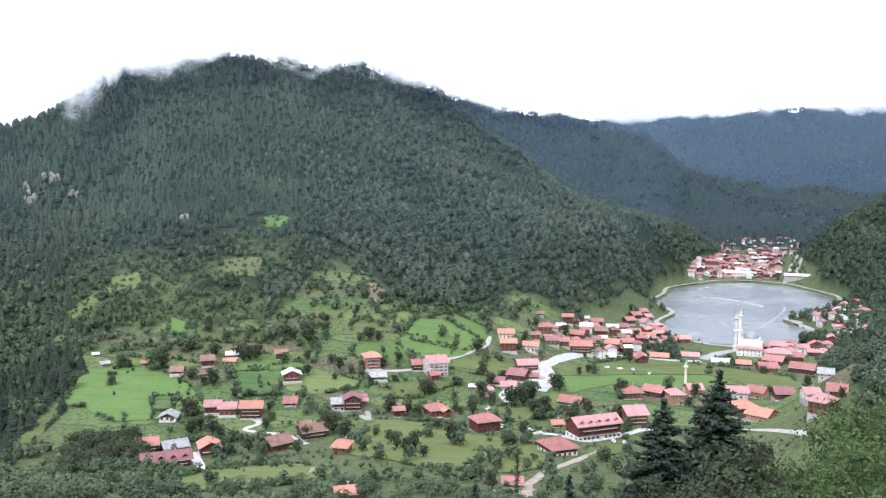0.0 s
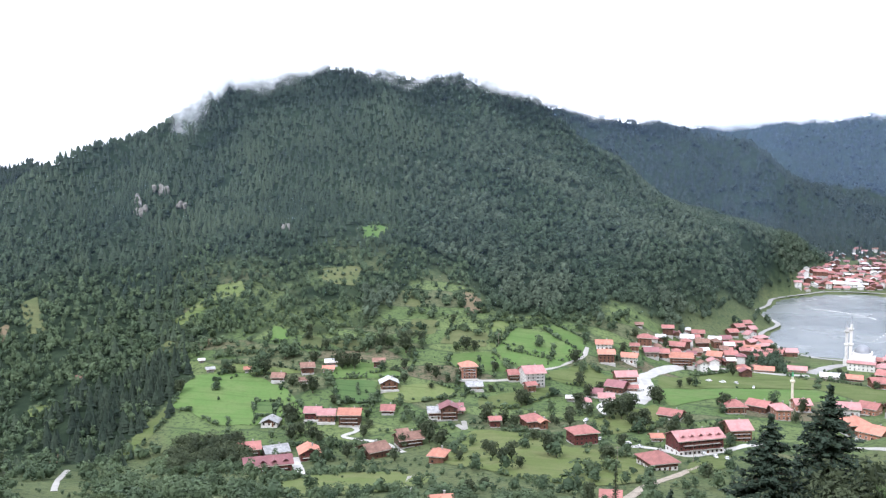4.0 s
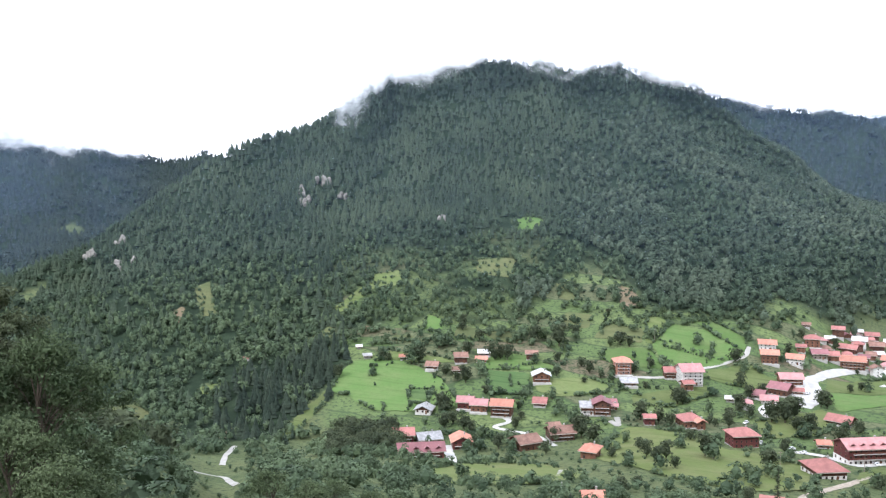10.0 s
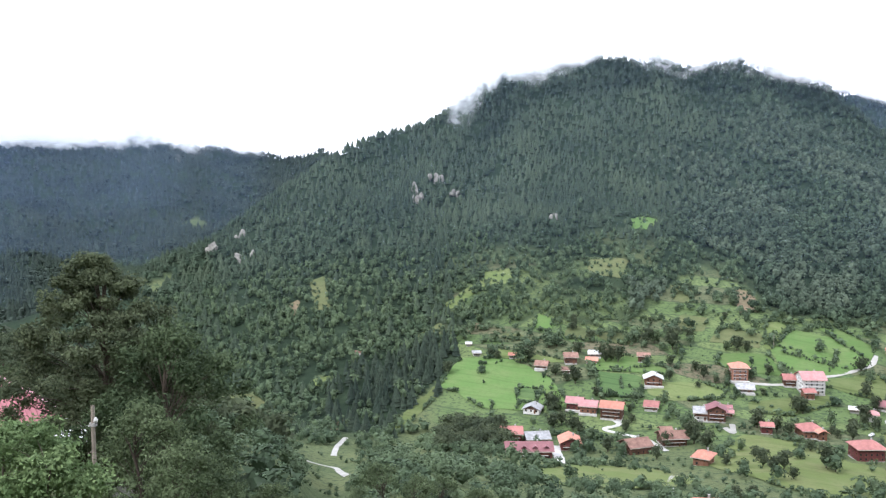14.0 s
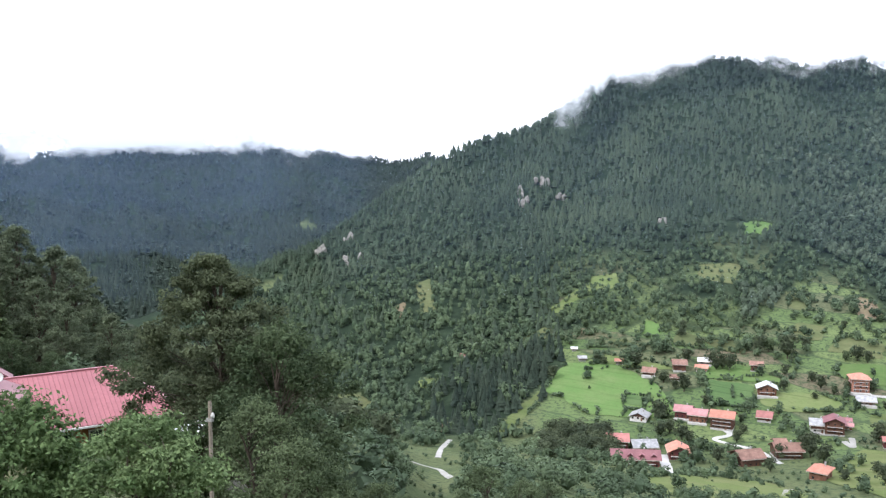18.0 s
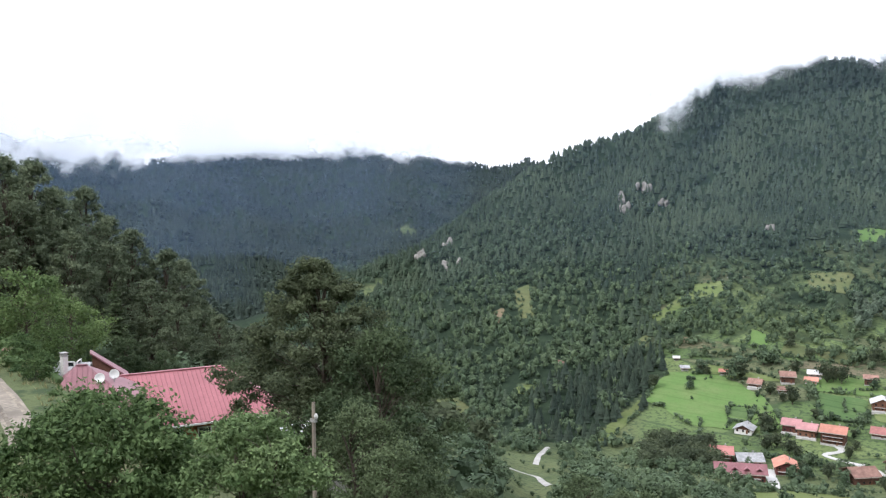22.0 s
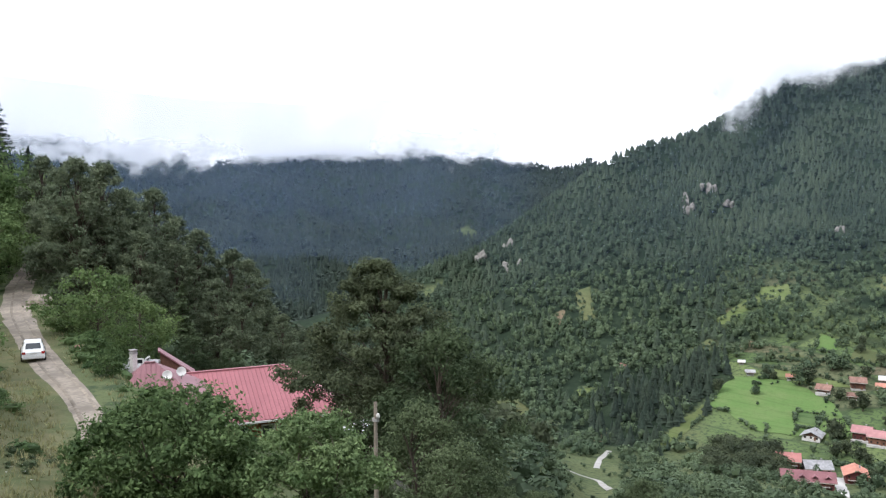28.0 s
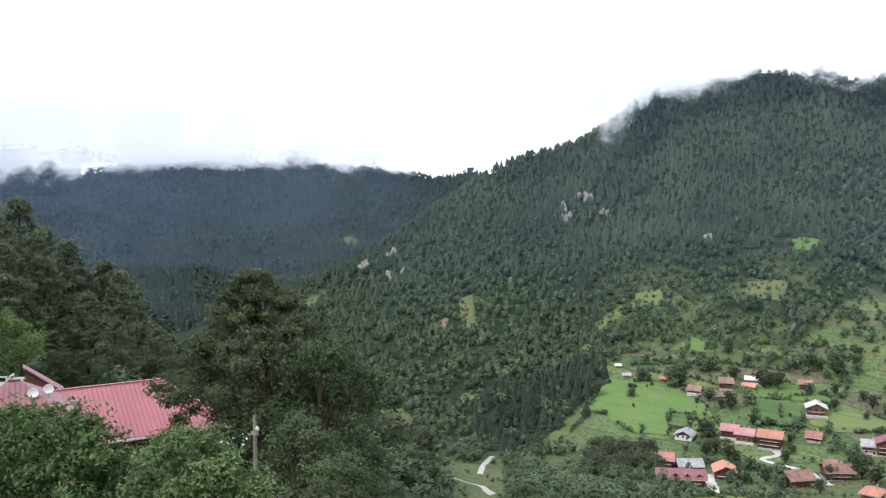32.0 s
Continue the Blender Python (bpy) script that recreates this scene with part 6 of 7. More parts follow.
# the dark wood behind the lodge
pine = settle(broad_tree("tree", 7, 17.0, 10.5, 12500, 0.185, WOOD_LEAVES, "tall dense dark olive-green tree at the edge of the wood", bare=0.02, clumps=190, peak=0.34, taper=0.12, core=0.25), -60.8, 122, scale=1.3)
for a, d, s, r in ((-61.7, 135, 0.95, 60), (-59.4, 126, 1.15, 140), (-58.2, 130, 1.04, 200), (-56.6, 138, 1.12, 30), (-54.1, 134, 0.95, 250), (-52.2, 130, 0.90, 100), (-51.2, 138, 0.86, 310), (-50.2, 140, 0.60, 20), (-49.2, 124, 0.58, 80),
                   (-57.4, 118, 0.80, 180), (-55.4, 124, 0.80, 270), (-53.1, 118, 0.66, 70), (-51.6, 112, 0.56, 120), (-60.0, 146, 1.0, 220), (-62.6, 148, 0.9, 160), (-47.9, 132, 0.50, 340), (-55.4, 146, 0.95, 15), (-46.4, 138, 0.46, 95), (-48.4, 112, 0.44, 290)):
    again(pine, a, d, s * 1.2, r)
young = settle(fir_tree(8, 11.0, 5.4, OLIVE_LEAVES, "young yellow-green fir at the wood's edge", 26, 10), -55.1, 108, scale=1.04)
spruce = settle(fir_tree(9, 17, 6.6, NEEDLES, "tall dark spruce on the hillside above the road", 46, 7), -64.2, 165)
for a, d, s, r in ((-65.3, 158, 1.4, 50), (-62.6, 172, 1.05, 100), (-63.3, 180, 1.2, 200), (-66.2, 170, 1.5, 20), (-61.6, 176, 1.0, 300), (-67.2, 180, 1.6, 220), (-64.8, 172, 1.45, 150)):
    again(spruce, a, d, s, r)
for a, d, s, r in ((-58.8, 108, 0.55, 10), (-54.6, 98, 0.5, 100), (-52.4, 96, 0.5, 200), (-48.2, 92, 0.62, 60)):
    again(beech, a, d, s, r)

# the firs and the leafy slope below the viewer's right hand
fir = settle(fir_tree(11, 22.5, 14.5, NEEDLES, "tall dark fir standing on the slope over the village", 36, 19, power=0.72), 16.9, 62, turn=20, scale=1.05)
for a, d, s, r in ((13.7, 59, 0.93, 100), (18.4, 60, 0.82, 40), (15.6, 57, 0.72, 160), (19.8, 63, 0.74, 250)):
    again(fir, a, d, s, r)
for a, d, s, r in ((15.3, 66, 1.14, 200), (8.1, 72, 0.95, 40), (2.2, 76, 0.86, 10), (-7.6, 82, 0.72, 220), (12.4, 64, 0.95, 70)):
    again(spruce, a, d, s, r, "dark spruce standing on the slope over the village")
bare_pine = settle(fir_tree(12, 19.0, 4.2, DARK_LEAVES, "thin half-bare dark conifer beside a shed", 24, 8, 0.7, "conifer", 0.2), 4.9, 300)
round_tree = settle(broad_tree("tree", 14, 12.0, 9.0, 9000, 0.115, DARK_LEAVES, "dense dark green tree below the firs", bare=0.12, clumps=100, peak=0.5), 14.2, 52, scale=1.2)
for a, d, s, r in ((15.4, 56, 1.2, 90), (18.0, 57, 1.5, 200), (19.2, 60, 1.5, 280), (12.8, 60, 0.9, 130), (18.4, 50, 1.25, 320), (16.4, 50, 1.2, 45)):
    again(round_tree, a, d, s, r)
leafy_tree = settle(broad_tree("tree", 13, 11.5, 9.0, 22000, 0.07, FRESH_LEAVES, "fresh green leafy tree crown below the viewer", bare=0.2, clumps=110, peak=0.6), 22.4, 41, scale=1.2)
for a, d, s, r in ((19.8, 40, 0.98, 60), (25.2, 43, 1.42, 150), (27.4, 40, 1.4, 220), (17.6, 38, 0.78, 310), (23.6, 64, 1.5, 20), (25.8, 66, 1.95, 90), (28.4, 60, 2.0, 10)):
    again(leafy_tree, a, d, s, r)
for a, d, s, r in ((24.8, 150, 1.7, 30), (26.0, 130, 1.7, 80), (27.2, 150, 1.9, 130), (25.6, 175, 1.8, 200), (26.8, 185, 1.9, 280), (23.9, 178, 1.4, 340), (28.2, 120, 1.7, 60), (24.6, 115, 1.2, 10), (25.9, 105, 1.3, 60)):
    again(alder, a, d, s, r, "tall olive-green tree on the side slope")

# ---- trees in the fields ----
rng = np.random.default_rng(21)


def field_tree(seed, material, label, clumps=14):
    g = np.random.default_rng(seed)
    t = thing("tree", label, "tree", "field trees")
    V, F = broad_shape(g, 420, clumps, 0.06)
    part("trunk", mesh_of("trunk", *tube([(0, 0, -0.08), (0.01, 0, 0.2), (0, 0.01, 0.5)], 0.03, 0.012, 6), BARK), t)
    # Tint 0 on the core puts the crown's inner shade into its colour.
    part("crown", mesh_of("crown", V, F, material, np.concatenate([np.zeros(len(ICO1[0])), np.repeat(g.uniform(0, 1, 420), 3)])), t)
    return t


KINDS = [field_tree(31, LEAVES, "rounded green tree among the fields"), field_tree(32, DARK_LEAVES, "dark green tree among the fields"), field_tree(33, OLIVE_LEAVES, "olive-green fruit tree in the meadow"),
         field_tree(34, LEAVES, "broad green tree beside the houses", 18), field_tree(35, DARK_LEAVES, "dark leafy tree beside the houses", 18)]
spots = []
x, y = sow(rng, -23, 14, 300, 740, 11)
z = height(x, y)
d, az = np.hypot(x, y), np.degrees(np.arctan2(x, y))
w = wooded(x, y, z)
chance = (0.14 + 0.9 * smoothstep(z, 26, 46) + 0.35 * smoothstep(fbm(x, y, 45, 2, 141), 0.0, 0.5)) * (w < 0.5)
chance = np.where((d < 455) & (az < 14), 0.14 + 0.55 * smoothstep(fbm(x, y, 50, 2, 151), 0.0, 0.45), chance)
chance = np.where((az > 6.5) & (d > 540) & (d < 665), 0.015, chance)
chance = np.where((az < -14) & (d > 485) & (d < 590), 0.03, chance)
pick = np.flatnonzero(rng.uniform(0, 1, len(x)) < chance)
homes = np.array([(o.location.x, o.location.y) for o in scene.objects if o.name.split(".")[0] in ("house", "mosque", "car", "minaret")])
pick = [i for i in pick if np.hypot(homes[:, 0] - x[i], homes[:, 1] - y[i]).min() > 9]
pick = [i for i in pick if min(abs(x[i] - p) + abs(y[i] - q) for p, q in ROAD_POINTS) > 8]
# the single trees and clumps that mark the terraces: place and height
MARKED = [
    [(-115, 619, 10.9), (-108, 618, 11.6), (-103, 621, 10.1), (-120, 614, 8.5), (-131, 586, 10.4), (-124, 582, 9.5), (-119, 580, 11.0), (-147, 583, 8.9), (-144, 607, 8.5), (-168, 589, 11.4), (-163, 591, 9.8), (-181, 583, 11.3), (-180, 564, 13.2), (-175, 567, 10.2), (-152, 549, 9.1), (-137, 540, 10.3), (-143, 542, 6.9), (-198, 539, 7.1), (-140, 501, 12.8), (-121, 526, 6.7), (-90, 614, 15.3), (-94, 635, 13.5), (-82, 635, 8.7), (-50, 626, 10.1), (-44, 625, 7.7), (-29, 644, 11.1), (-28, 595, 6.6), (1, 648, 8.8)],
    [(25, 627, 11.6), (30, 613, 7.6), (27, 588, 9.5), (-87, 585, 7.3), (-65, 574, 8.6), (-51, 576, 6.4), (-66, 557, 4.8), (-44, 556, 6.2), (-29, 509, 10.7), (-19, 507, 9.4), (-13, 505, 8.1), (-10, 545, 10.1), (-7, 546, 8.8), (-2, 479, 7.1), (5, 434, 10.7), (9, 430, 9.6), (-21, 423, 7.8), (-12, 417, 8.8), (-16, 410, 7.1), (-6, 447, 7.2), (-26, 448, 6.1), (24, 543, 10.1), (18, 508, 9.4), (30, 531, 7.9), (52, 534, 16.5), (48, 527, 13.1), (41, 527, 11.8), (71, 565, 10.5)],
    [(74, 563, 10.5), (43, 467, 7.5), (55, 499, 9.3), (60, 513, 10.8), (53, 516, 8.3), (-50, 465, 10.4), (-57, 472, 11.7), (-61, 482, 9.0), (-70, 464, 7.5), (-96, 447, 7.3), (-81, 402, 6.1), (-42, 314, 5.1), (-95, 485, 6.7), (-94, 498, 5.6), (-133, 477, 9.2), (-122, 478, 9.1), (-130, 484, 8.7), (-117, 474, 7.2), (-201, 572, 7.5), (-218, 532, 8.5), (-230, 591, 10.2), (101, 620, 6.2), (105, 618, 7.0), (93, 607, 5.3), (112, 559, 10.6), (93, 486, 9.2), (100, 482, 7.9), (73, 502, 9.4)],
    [(-23, 308, 5.7), (-19, 329, 4.9), (-8, 331, 5.3), (2, 337, 6.2), (32, 423, 10.5)],
]
marked = [p for row in MARKED for p in row]
pick = [i for i in pick if min(math.hypot(x[i] - p[0], y[i] - p[1]) for p in marked) > 7 and not any(k in ("mown", "crop", "grass") and inside_of(x[i:i + 1], y[i:i + 1], c)[0] for k, c in FIELDS)]
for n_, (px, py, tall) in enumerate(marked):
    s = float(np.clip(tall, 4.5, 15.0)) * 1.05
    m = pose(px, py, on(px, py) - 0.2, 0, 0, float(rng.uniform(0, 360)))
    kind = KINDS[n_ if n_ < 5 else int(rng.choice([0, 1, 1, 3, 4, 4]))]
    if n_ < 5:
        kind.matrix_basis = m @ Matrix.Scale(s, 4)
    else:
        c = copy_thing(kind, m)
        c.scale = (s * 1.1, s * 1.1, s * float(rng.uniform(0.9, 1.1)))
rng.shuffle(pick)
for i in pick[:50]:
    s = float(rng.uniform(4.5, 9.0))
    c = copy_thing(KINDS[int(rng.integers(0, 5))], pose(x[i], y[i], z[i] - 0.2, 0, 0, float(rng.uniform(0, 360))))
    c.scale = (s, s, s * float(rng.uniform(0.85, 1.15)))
rest = np.array(pick[50:420], int)
stand("field_trees", x[rest], y[rest], rng.uniform(4.0, 9.5, len(rest)), [broad_shape(rng, 150, 10, 0.075) for _ in range(6)], LEAVES, "rounded green trees along the terraces", 39, squat=(0.9, 1.3))
extra_x, extra_y = x[pick[420:]], y[pick[420:]]

n_ = 0
for hx0, hy0 in homes:
    if not 250 < math.hypot(hx0, hy0) < 800 or n_ >= 60 or rng.uniform() < 0.45:
        continue
    for _ in range(6):
        a, rr = rng.uniform(0, 6.28), rng.uniform(8.5, 12.5)
        px, py = hx0 + rr * math.cos(a), hy0 + rr * math.sin(a)
        if np.hypot(homes[:, 0] - px, homes[:, 1] - py).min() > 8 and np.abs(np.array(ROAD_POINTS) - (px, py)).sum(1).min() > 6:
            s = float(rng.uniform(4.5, 9.5))
            c = copy_thing(KINDS[int(rng.choice([0, 1, 3, 4, 4]))], pose(px, py, on(px, py) - 0.2, 0, 0, float(rng.uniform(0, 360))))
            c.scale = (s, s, s * float(rng.uniform(0.85, 1.2)))
            n_ += 1
            break

# the thicket under the first cluster of houses, and the bushes of the gorge
for (a0, a1, d0, d1, gap, hh, matl, label, seed) in ((-22.8, -18.4, 440, 500, 6.0, (7, 12), DARK_LEAVES, "dense dark thicket on the bank below the field", 41), (-23.5, -18.2, 425, 470, 6.5, (4, 8), LEAVES, "dense green thicket below the field", 40), (-23.0, -18.0, 440, 478, 9.0, (5, 10), DARK_LEAVES, "dark thicket on the bank below the field", 42)):
    bx, by = sow(rng, a0, a1, d0, d1, gap)
    stand("thicket", bx, by, rng.uniform(*hh, len(bx)), [broad_shape(rng, 330, 12, 0.045) for _ in range(5)], matl, label, seed, squat=(1.0, 1.5))
# hedges along the terraces and between the plots
hx, hy = [extra_x], [extra_y]
for k in range(70):
    if k < 45:
        a0, d0, span = rng.uniform(-22, 12), rng.uniform(465, 745), rng.uniform(2.0, 7.5)
        q = np.arange(0, radians(span) * d0, 1.9)
        aa, dd = a0 + np.degrees(q / d0), d0 + 10 * np.sin(q / 37.0 + k) + 4 * np.sin(q / 13.0 + 2 * k) + q * rng.uniform(-0.12, 0.12)
    else:
        a0, d0, run = rng.uniform(-21, 8), rng.uniform(480, 680), rng.uniform(18, 60)
        dd = np.arange(d0, d0 + run, 1.9)
        aa = a0 + 0.25 * np.sin(dd / 17.0 + k)
    some = rng.uniform(0, 1, len(dd)) < 0.72
    hx.append((dd * np.sin(np.radians(aa)))[some] + rng.normal(0, 0.5, some.sum()))
    hy.append((dd * np.cos(np.radians(aa)))[some] + rng.normal(0, 0.5, some.sum()))
for k, (kind, corners) in enumerate(FIELDS):
    for p, q in zip(corners, corners[1:] + corners[:1]):
        run = math.dist(p, q)
        if rng.uniform() < 0.25:
            continue
        u = np.arange(0, run, 1.5) / run
        u = u[vnoise(u * run + 50 * k, np.full(len(u), p[0] * 1.0), 9, 88) > -0.25]
        hx.append(p[0] + (q[0] - p[0]) * u + rng.normal(0, 0.5, len(u)))
        hy.append(p[1] + (q[1] - p[1]) * u + rng.normal(0, 0.5, len(u)))
hx, hy = np.concatenate(hx), np.concatenate(hy)
hz = height(hx, hy)
hd, ha = np.hypot(hx, hy), np.degrees(np.arctan2(hx, hy))
keep = (wooded(hx, hy, hz) < 0.5) & ~((ha > 6.5) & (hd > 540) & (hd < 665))
keep &= np.array([np.hypot(homes[:, 0] - p, homes[:, 1] - q).min() > 8 for p, q in zip(hx, hy)])
roads_xy = np.array(ROAD_POINTS)
keep &= np.array([np.abs(roads_xy - (p, q)).sum(1).min() > 6 for p, q in zip(hx, hy)])
hx, hy = hx[keep], hy[keep]
LOW = [broad_shape(rng, 40, 5, 0.11) for _ in range(5)]
stand("hedgerow", hx, hy, rng.uniform(1.1, 3.6, len(hx)) * (1 + 0.6 * (rng.uniform(0, 1, len(hx)) < 0.12)), LOW, LEAVES, "low green hedges and bushes along the terraces", 43, squat=(1.1, 1.7))
# shrubs scattered over the meadows
gx2, gy2 = sow(rng, -24, 23, 290, 860, 9)
gz2, gd2, ga2 = height(gx2, gy2), np.hypot(gx2, gy2), np.degrees(np.arctan2(gx2, gy2))
keep = ((wooded(gx2, gy2, gz2) < 0.6) | (brushy(gx2, gy2) > 0.5)) & (rng.uniform(0, 1, len(gx2)) < np.where(gd2 < 470, 0.75, 0.25) + 0.6 * smoothstep(gz2, 32, 52)) & ~((ga2 > 6.5) & (gd2 > 540) & (gd2 < 665) & (rng.uniform(0, 1, len(gx2)) < 0.93))
keep &= ~((ga2 < -14) & (gd2 > 485) & (gd2 < 585) & (rng.uniform(0, 1, len(gx2)) < 0.8))
keep &= np.array([np.hypot(homes[:, 0] - p, homes[:, 1] - q).min() > 7 for p, q in zip(gx2, gy2)]) & np.array([np.abs(roads_xy - (p, q)).sum(1).min() > 6 for p, q in zip(gx2, gy2)])
keep &= (open_ground(gx2, gy2) < 0.5) | (rng.uniform(0, 1, len(gx2)) < np.where(gd2 > 690, 0.5, 0.12))
stand("shrubs", gx2[keep], gy2[keep], rng.uniform(1.0, 3.4, keep.sum()) * (1 + 0.5 * smoothstep(gz2[keep], 32, 52)), LOW, LEAVES, "small green shrubs dotted over the meadows", 45, squat=(1.0, 1.8))
# bushes growing back over the upper glades
bx, by = sow(rng, -38, 0, 560, 900, 4.2)
bd, ba = np.hypot(bx, by), np.degrees(np.arctan2(bx, by))
keep = (open_ground(bx, by) > 0.5) & ((bd > 690) | (ba < -22.3)) & (rng.uniform(0, 1, len(bx)) < 0.42 + 0.5 * fbm(bx, by, 14, 2, 241))
stand("glade_bushes", bx[keep], by[keep], rng.uniform(1.2, 4.2, keep.sum()), BROAD, LEAVES, "green bushes growing over the upper glades", 57, squat=(1.0, 1.6))
# trees among the far houses
tx, ty = sow(rng, 14, 25, 800, 1650, 13)
tz = height(tx, ty)
keep = (wooded(tx, ty, tz) < 0.5) & (lake_depth(tx, ty) < -0.16) & np.array([np.hypot(homes[:, 0] - p, homes[:, 1] - q).min() > 6.5 for p, q in zip(tx, ty)]) & (rng.uniform(0, 1, len(tx)) < 0.75)
stand("town_trees", tx[keep], ty[keep], rng.uniform(4, 9, keep.sum()), BROAD, LEAVES, "green trees among the houses by the lake", 46)
px, py = sow(rng, 21.7, 23.0, 838, 885, 6)
stand("grove", px, py, rng.uniform(8, 13, len(px)), BROAD, DARK_LEAVES, "dark green grove on the lake shore", 47)
# light bushes in the side valley
qx, qy = sow(rng, -41, -18, 430, 800, 6.5)
qz = height(qx, qy)
qd, qa = np.hypot(qx, qy), np.degrees(np.arctan2(qx, qy))
keep = (fbm(qx, qy, 70, 3, 221) > -0.02) & (rng.uniform(0, 1, len(qx)) < 0.42) & ((qa < -23.5) | (wooded(qx, qy, qz) > 0.4)) & ~inside_of(qx, qy, COPSE)
stand("light_bushes", qx[keep], qy[keep], rng.uniform(4.0, 8.0, keep.sum()), BROAD, LEAVES, "green bushes and young trees on the slope", 48, squat=(1.0, 1.5))
# bushes on the near slope, below and beside the road
bx, by = sow(rng, -62, 30, 62, 300, 7.5)
bz, bd, ba = height(bx, by), np.hypot(bx, by), np.degrees(np.arctan2(bx, by))
keep = (rng.uniform(0, 1, len(bx)) < np.where(ba < -20, 0.75, 0.25 + 0.5 * smoothstep(fbm(bx, by, 40, 2, 191), 0, 0.4)))
keep &= np.array([min(math.hypot(p - u, q - v) for u, v, _ in TRACK) > 11 for p, q in zip(bx, by)]) & ~((ba < -40) & (bd < 100)) & ~((ba > -12) & (bd < 130)) & ~((ba > -31.5) & (ba < -27.2) & (bd > 130))
stand("thicket", bx[keep], by[keep], rng.uniform(3, 7, keep.sum()), [broad_shape(rng, 340, 12, 0.048) for _ in range(5)], LEAVES, "green bushes covering the steep near slope", 44, squat=(1.0, 1.5))

# bushes about the river meadow in the side valley
bx, by = sow(rng, -35, -25, 170, 445, 7.5)
bd, ba = np.hypot(bx, by), np.degrees(np.arctan2(bx, by))
lane = (ba > -31.6) & (ba < -28.0)
keep = (rng.uniform(0, 1, len(bx)) < np.where(lane, 0.75, 0.8)) & (np.array([np.abs(roads_xy - (p, q)).sum(1).min() for p, q in zip(bx, by)]) > 9) & ~(lane & (bd < 245))
stand("meadow_bushes", bx[keep], by[keep], np.where(lane, 2.2, 5.0)[keep] * rng.uniform(0.6, 1.3, keep.sum()), [broad_shape(rng, 300, 12, 0.05) for _ in range(5)], LEAVES, "green bushes about the river meadow", 49, squat=(1.0, 1.5))

bx, by = sow(rng, -64, -33, 165, 480, 8.0)
keep = rng.uniform(0, 1, len(bx)) < 0.85
keep &= ~((np.degrees(np.arctan2(bx, by)) > -37.5) & (np.hypot(bx, by) > 400))
stand("lower_wood", bx[keep], by[keep], rng.uniform(6, 11, keep.sum()), [broad_shape(rng, 200, 11, 0.06) for _ in range(6)], DARK_LEAVES, "dark green wood in the bottom of the side valley", 54, squat=(0.9, 1.4))
bx, by = sow(rng, -66, -61.5, 43, 48, 0.9)
stand("brambles", bx, by, rng.uniform(0.25, 0.6, len(bx)), [broad_shape(rng, 200, 9, 0.05) for _ in range(3)], OLIVE_LEAVES, "dark low brambles on the grassy bank", 55, sink=0.35, squat=(1.4, 2.4))

# the grassy bank by the road: tussocks, and the verge of tall weeds
def tussocks(name, x, y, low, high, blades, material, label, seed):
    g = np.random.default_rng(seed)
    n = len(x)
    z = height(x, y)
    a, out = g.uniform(0, 6.28, (n, blades)), g.uniform(0.05, 0.30, (n, blades))
    h = g.uniform(low, high, (n, 1)) * g.uniform(0.6, 1.1, (n, blades))
    bx, by = x[:, None] + 0.1 * np.cos(a), y[:, None] + 0.1 * np.sin(a)
    wx, wy = -np.sin(a) * 0.035, np.cos(a) * 0.035
    tx, ty = bx + np.cos(a) * out, by + np.sin(a) * out
    zz = np.repeat(z[:, None], blades, 1) - 0.05
    v = np.stack([np.stack([bx - wx, by - wy, zz], -1), np.stack([bx + wx, by + wy, zz], -1), np.stack([tx, ty, zz + h], -1)], 2).reshape(-1, 3)
    me = mesh_of(name, v, np.arange(len(v)).reshape(-1, 3), material, np.repeat(g.uniform(0, 1, n * blades), 3))
    return tagged(new(name, me), label, "grass", kind="stuff")


def off_road(x, y, gap):
    best = np.full(len(x), 1e9)
    for p, q in zip(TRACK, TRACK[1:]):
        dx, dy = q[0] - p[0], q[1] - p[1]
        s = np.clip(((x - p[0]) * dx + (y - p[1]) * dy) / (dx * dx + dy * dy), 0, 1)
        best = np.minimum(best, np.hypot(x - p[0] - s * dx, y - p[1] - s * dy))
    return best > gap


DRY_GRASS = leafy("dry_meadow_grass", (0.150, 0.165, 0.066), (0.290, 0.270, 0.140), 6.0, 0.35)
x, y = sow(rng, -72, -52, 18, 100, 0.36)
keep = off_road(x, y, 1.6) & (rng.uniform(0, 1, len(x)) < 0.75 + 0.5 * fbm(x, y, 5, 2, 201)) & (np.hypot(x, y) < 100 * rng.uniform(0.3, 1, len(x)))
tussocks("grass", x[keep], y[keep], 0.18, 0.50, 6, DRY_GRASS, "tall yellow-green meadow grass on the bank", 51)
x, y = sow(rng, -70, -46, 40, 175, 1.9)
keep = off_road(x, y, 2.3) & ~off_road(x, y, 7.5) & (rng.uniform(0, 1, len(x)) < 0.35 + 0.9 * fbm(x, y, 12, 2, 231))
stand("verge_weeds", x[keep], y[keep], rng.uniform(0.5, 1.7, keep.sum()), [broad_shape(rng, 170, 8, 0.055) for _ in range(4)], FRESH_LEAVES, "green weeds and bushes along the dirt road", 52, sink=0.35, squat=(1.3, 2.4))
PETAL = plain("white_petals", (0.75, 0.75, 0.70), 0.8, vary=0.1)
x, y = sow(rng, -70, -55, 22, 60, 3.4)
keep = off_road(x, y, 3.0)
x, y = x[keep], y[keep]
n = len(x)
c = np.stack([x, y, height(x, y) + rng.uniform(0.35, 0.6, n)], 1)
v, f = leaves(rng, c, np.tile((0, 0, 1.0), (n, 1)), 0.055, 2.0)
tagged(new("wild_flowers", mesh_of("wild_flowers", v, f, PETAL)), "small white wild flowers on the grassy bank", "flowers", kind="stuff")

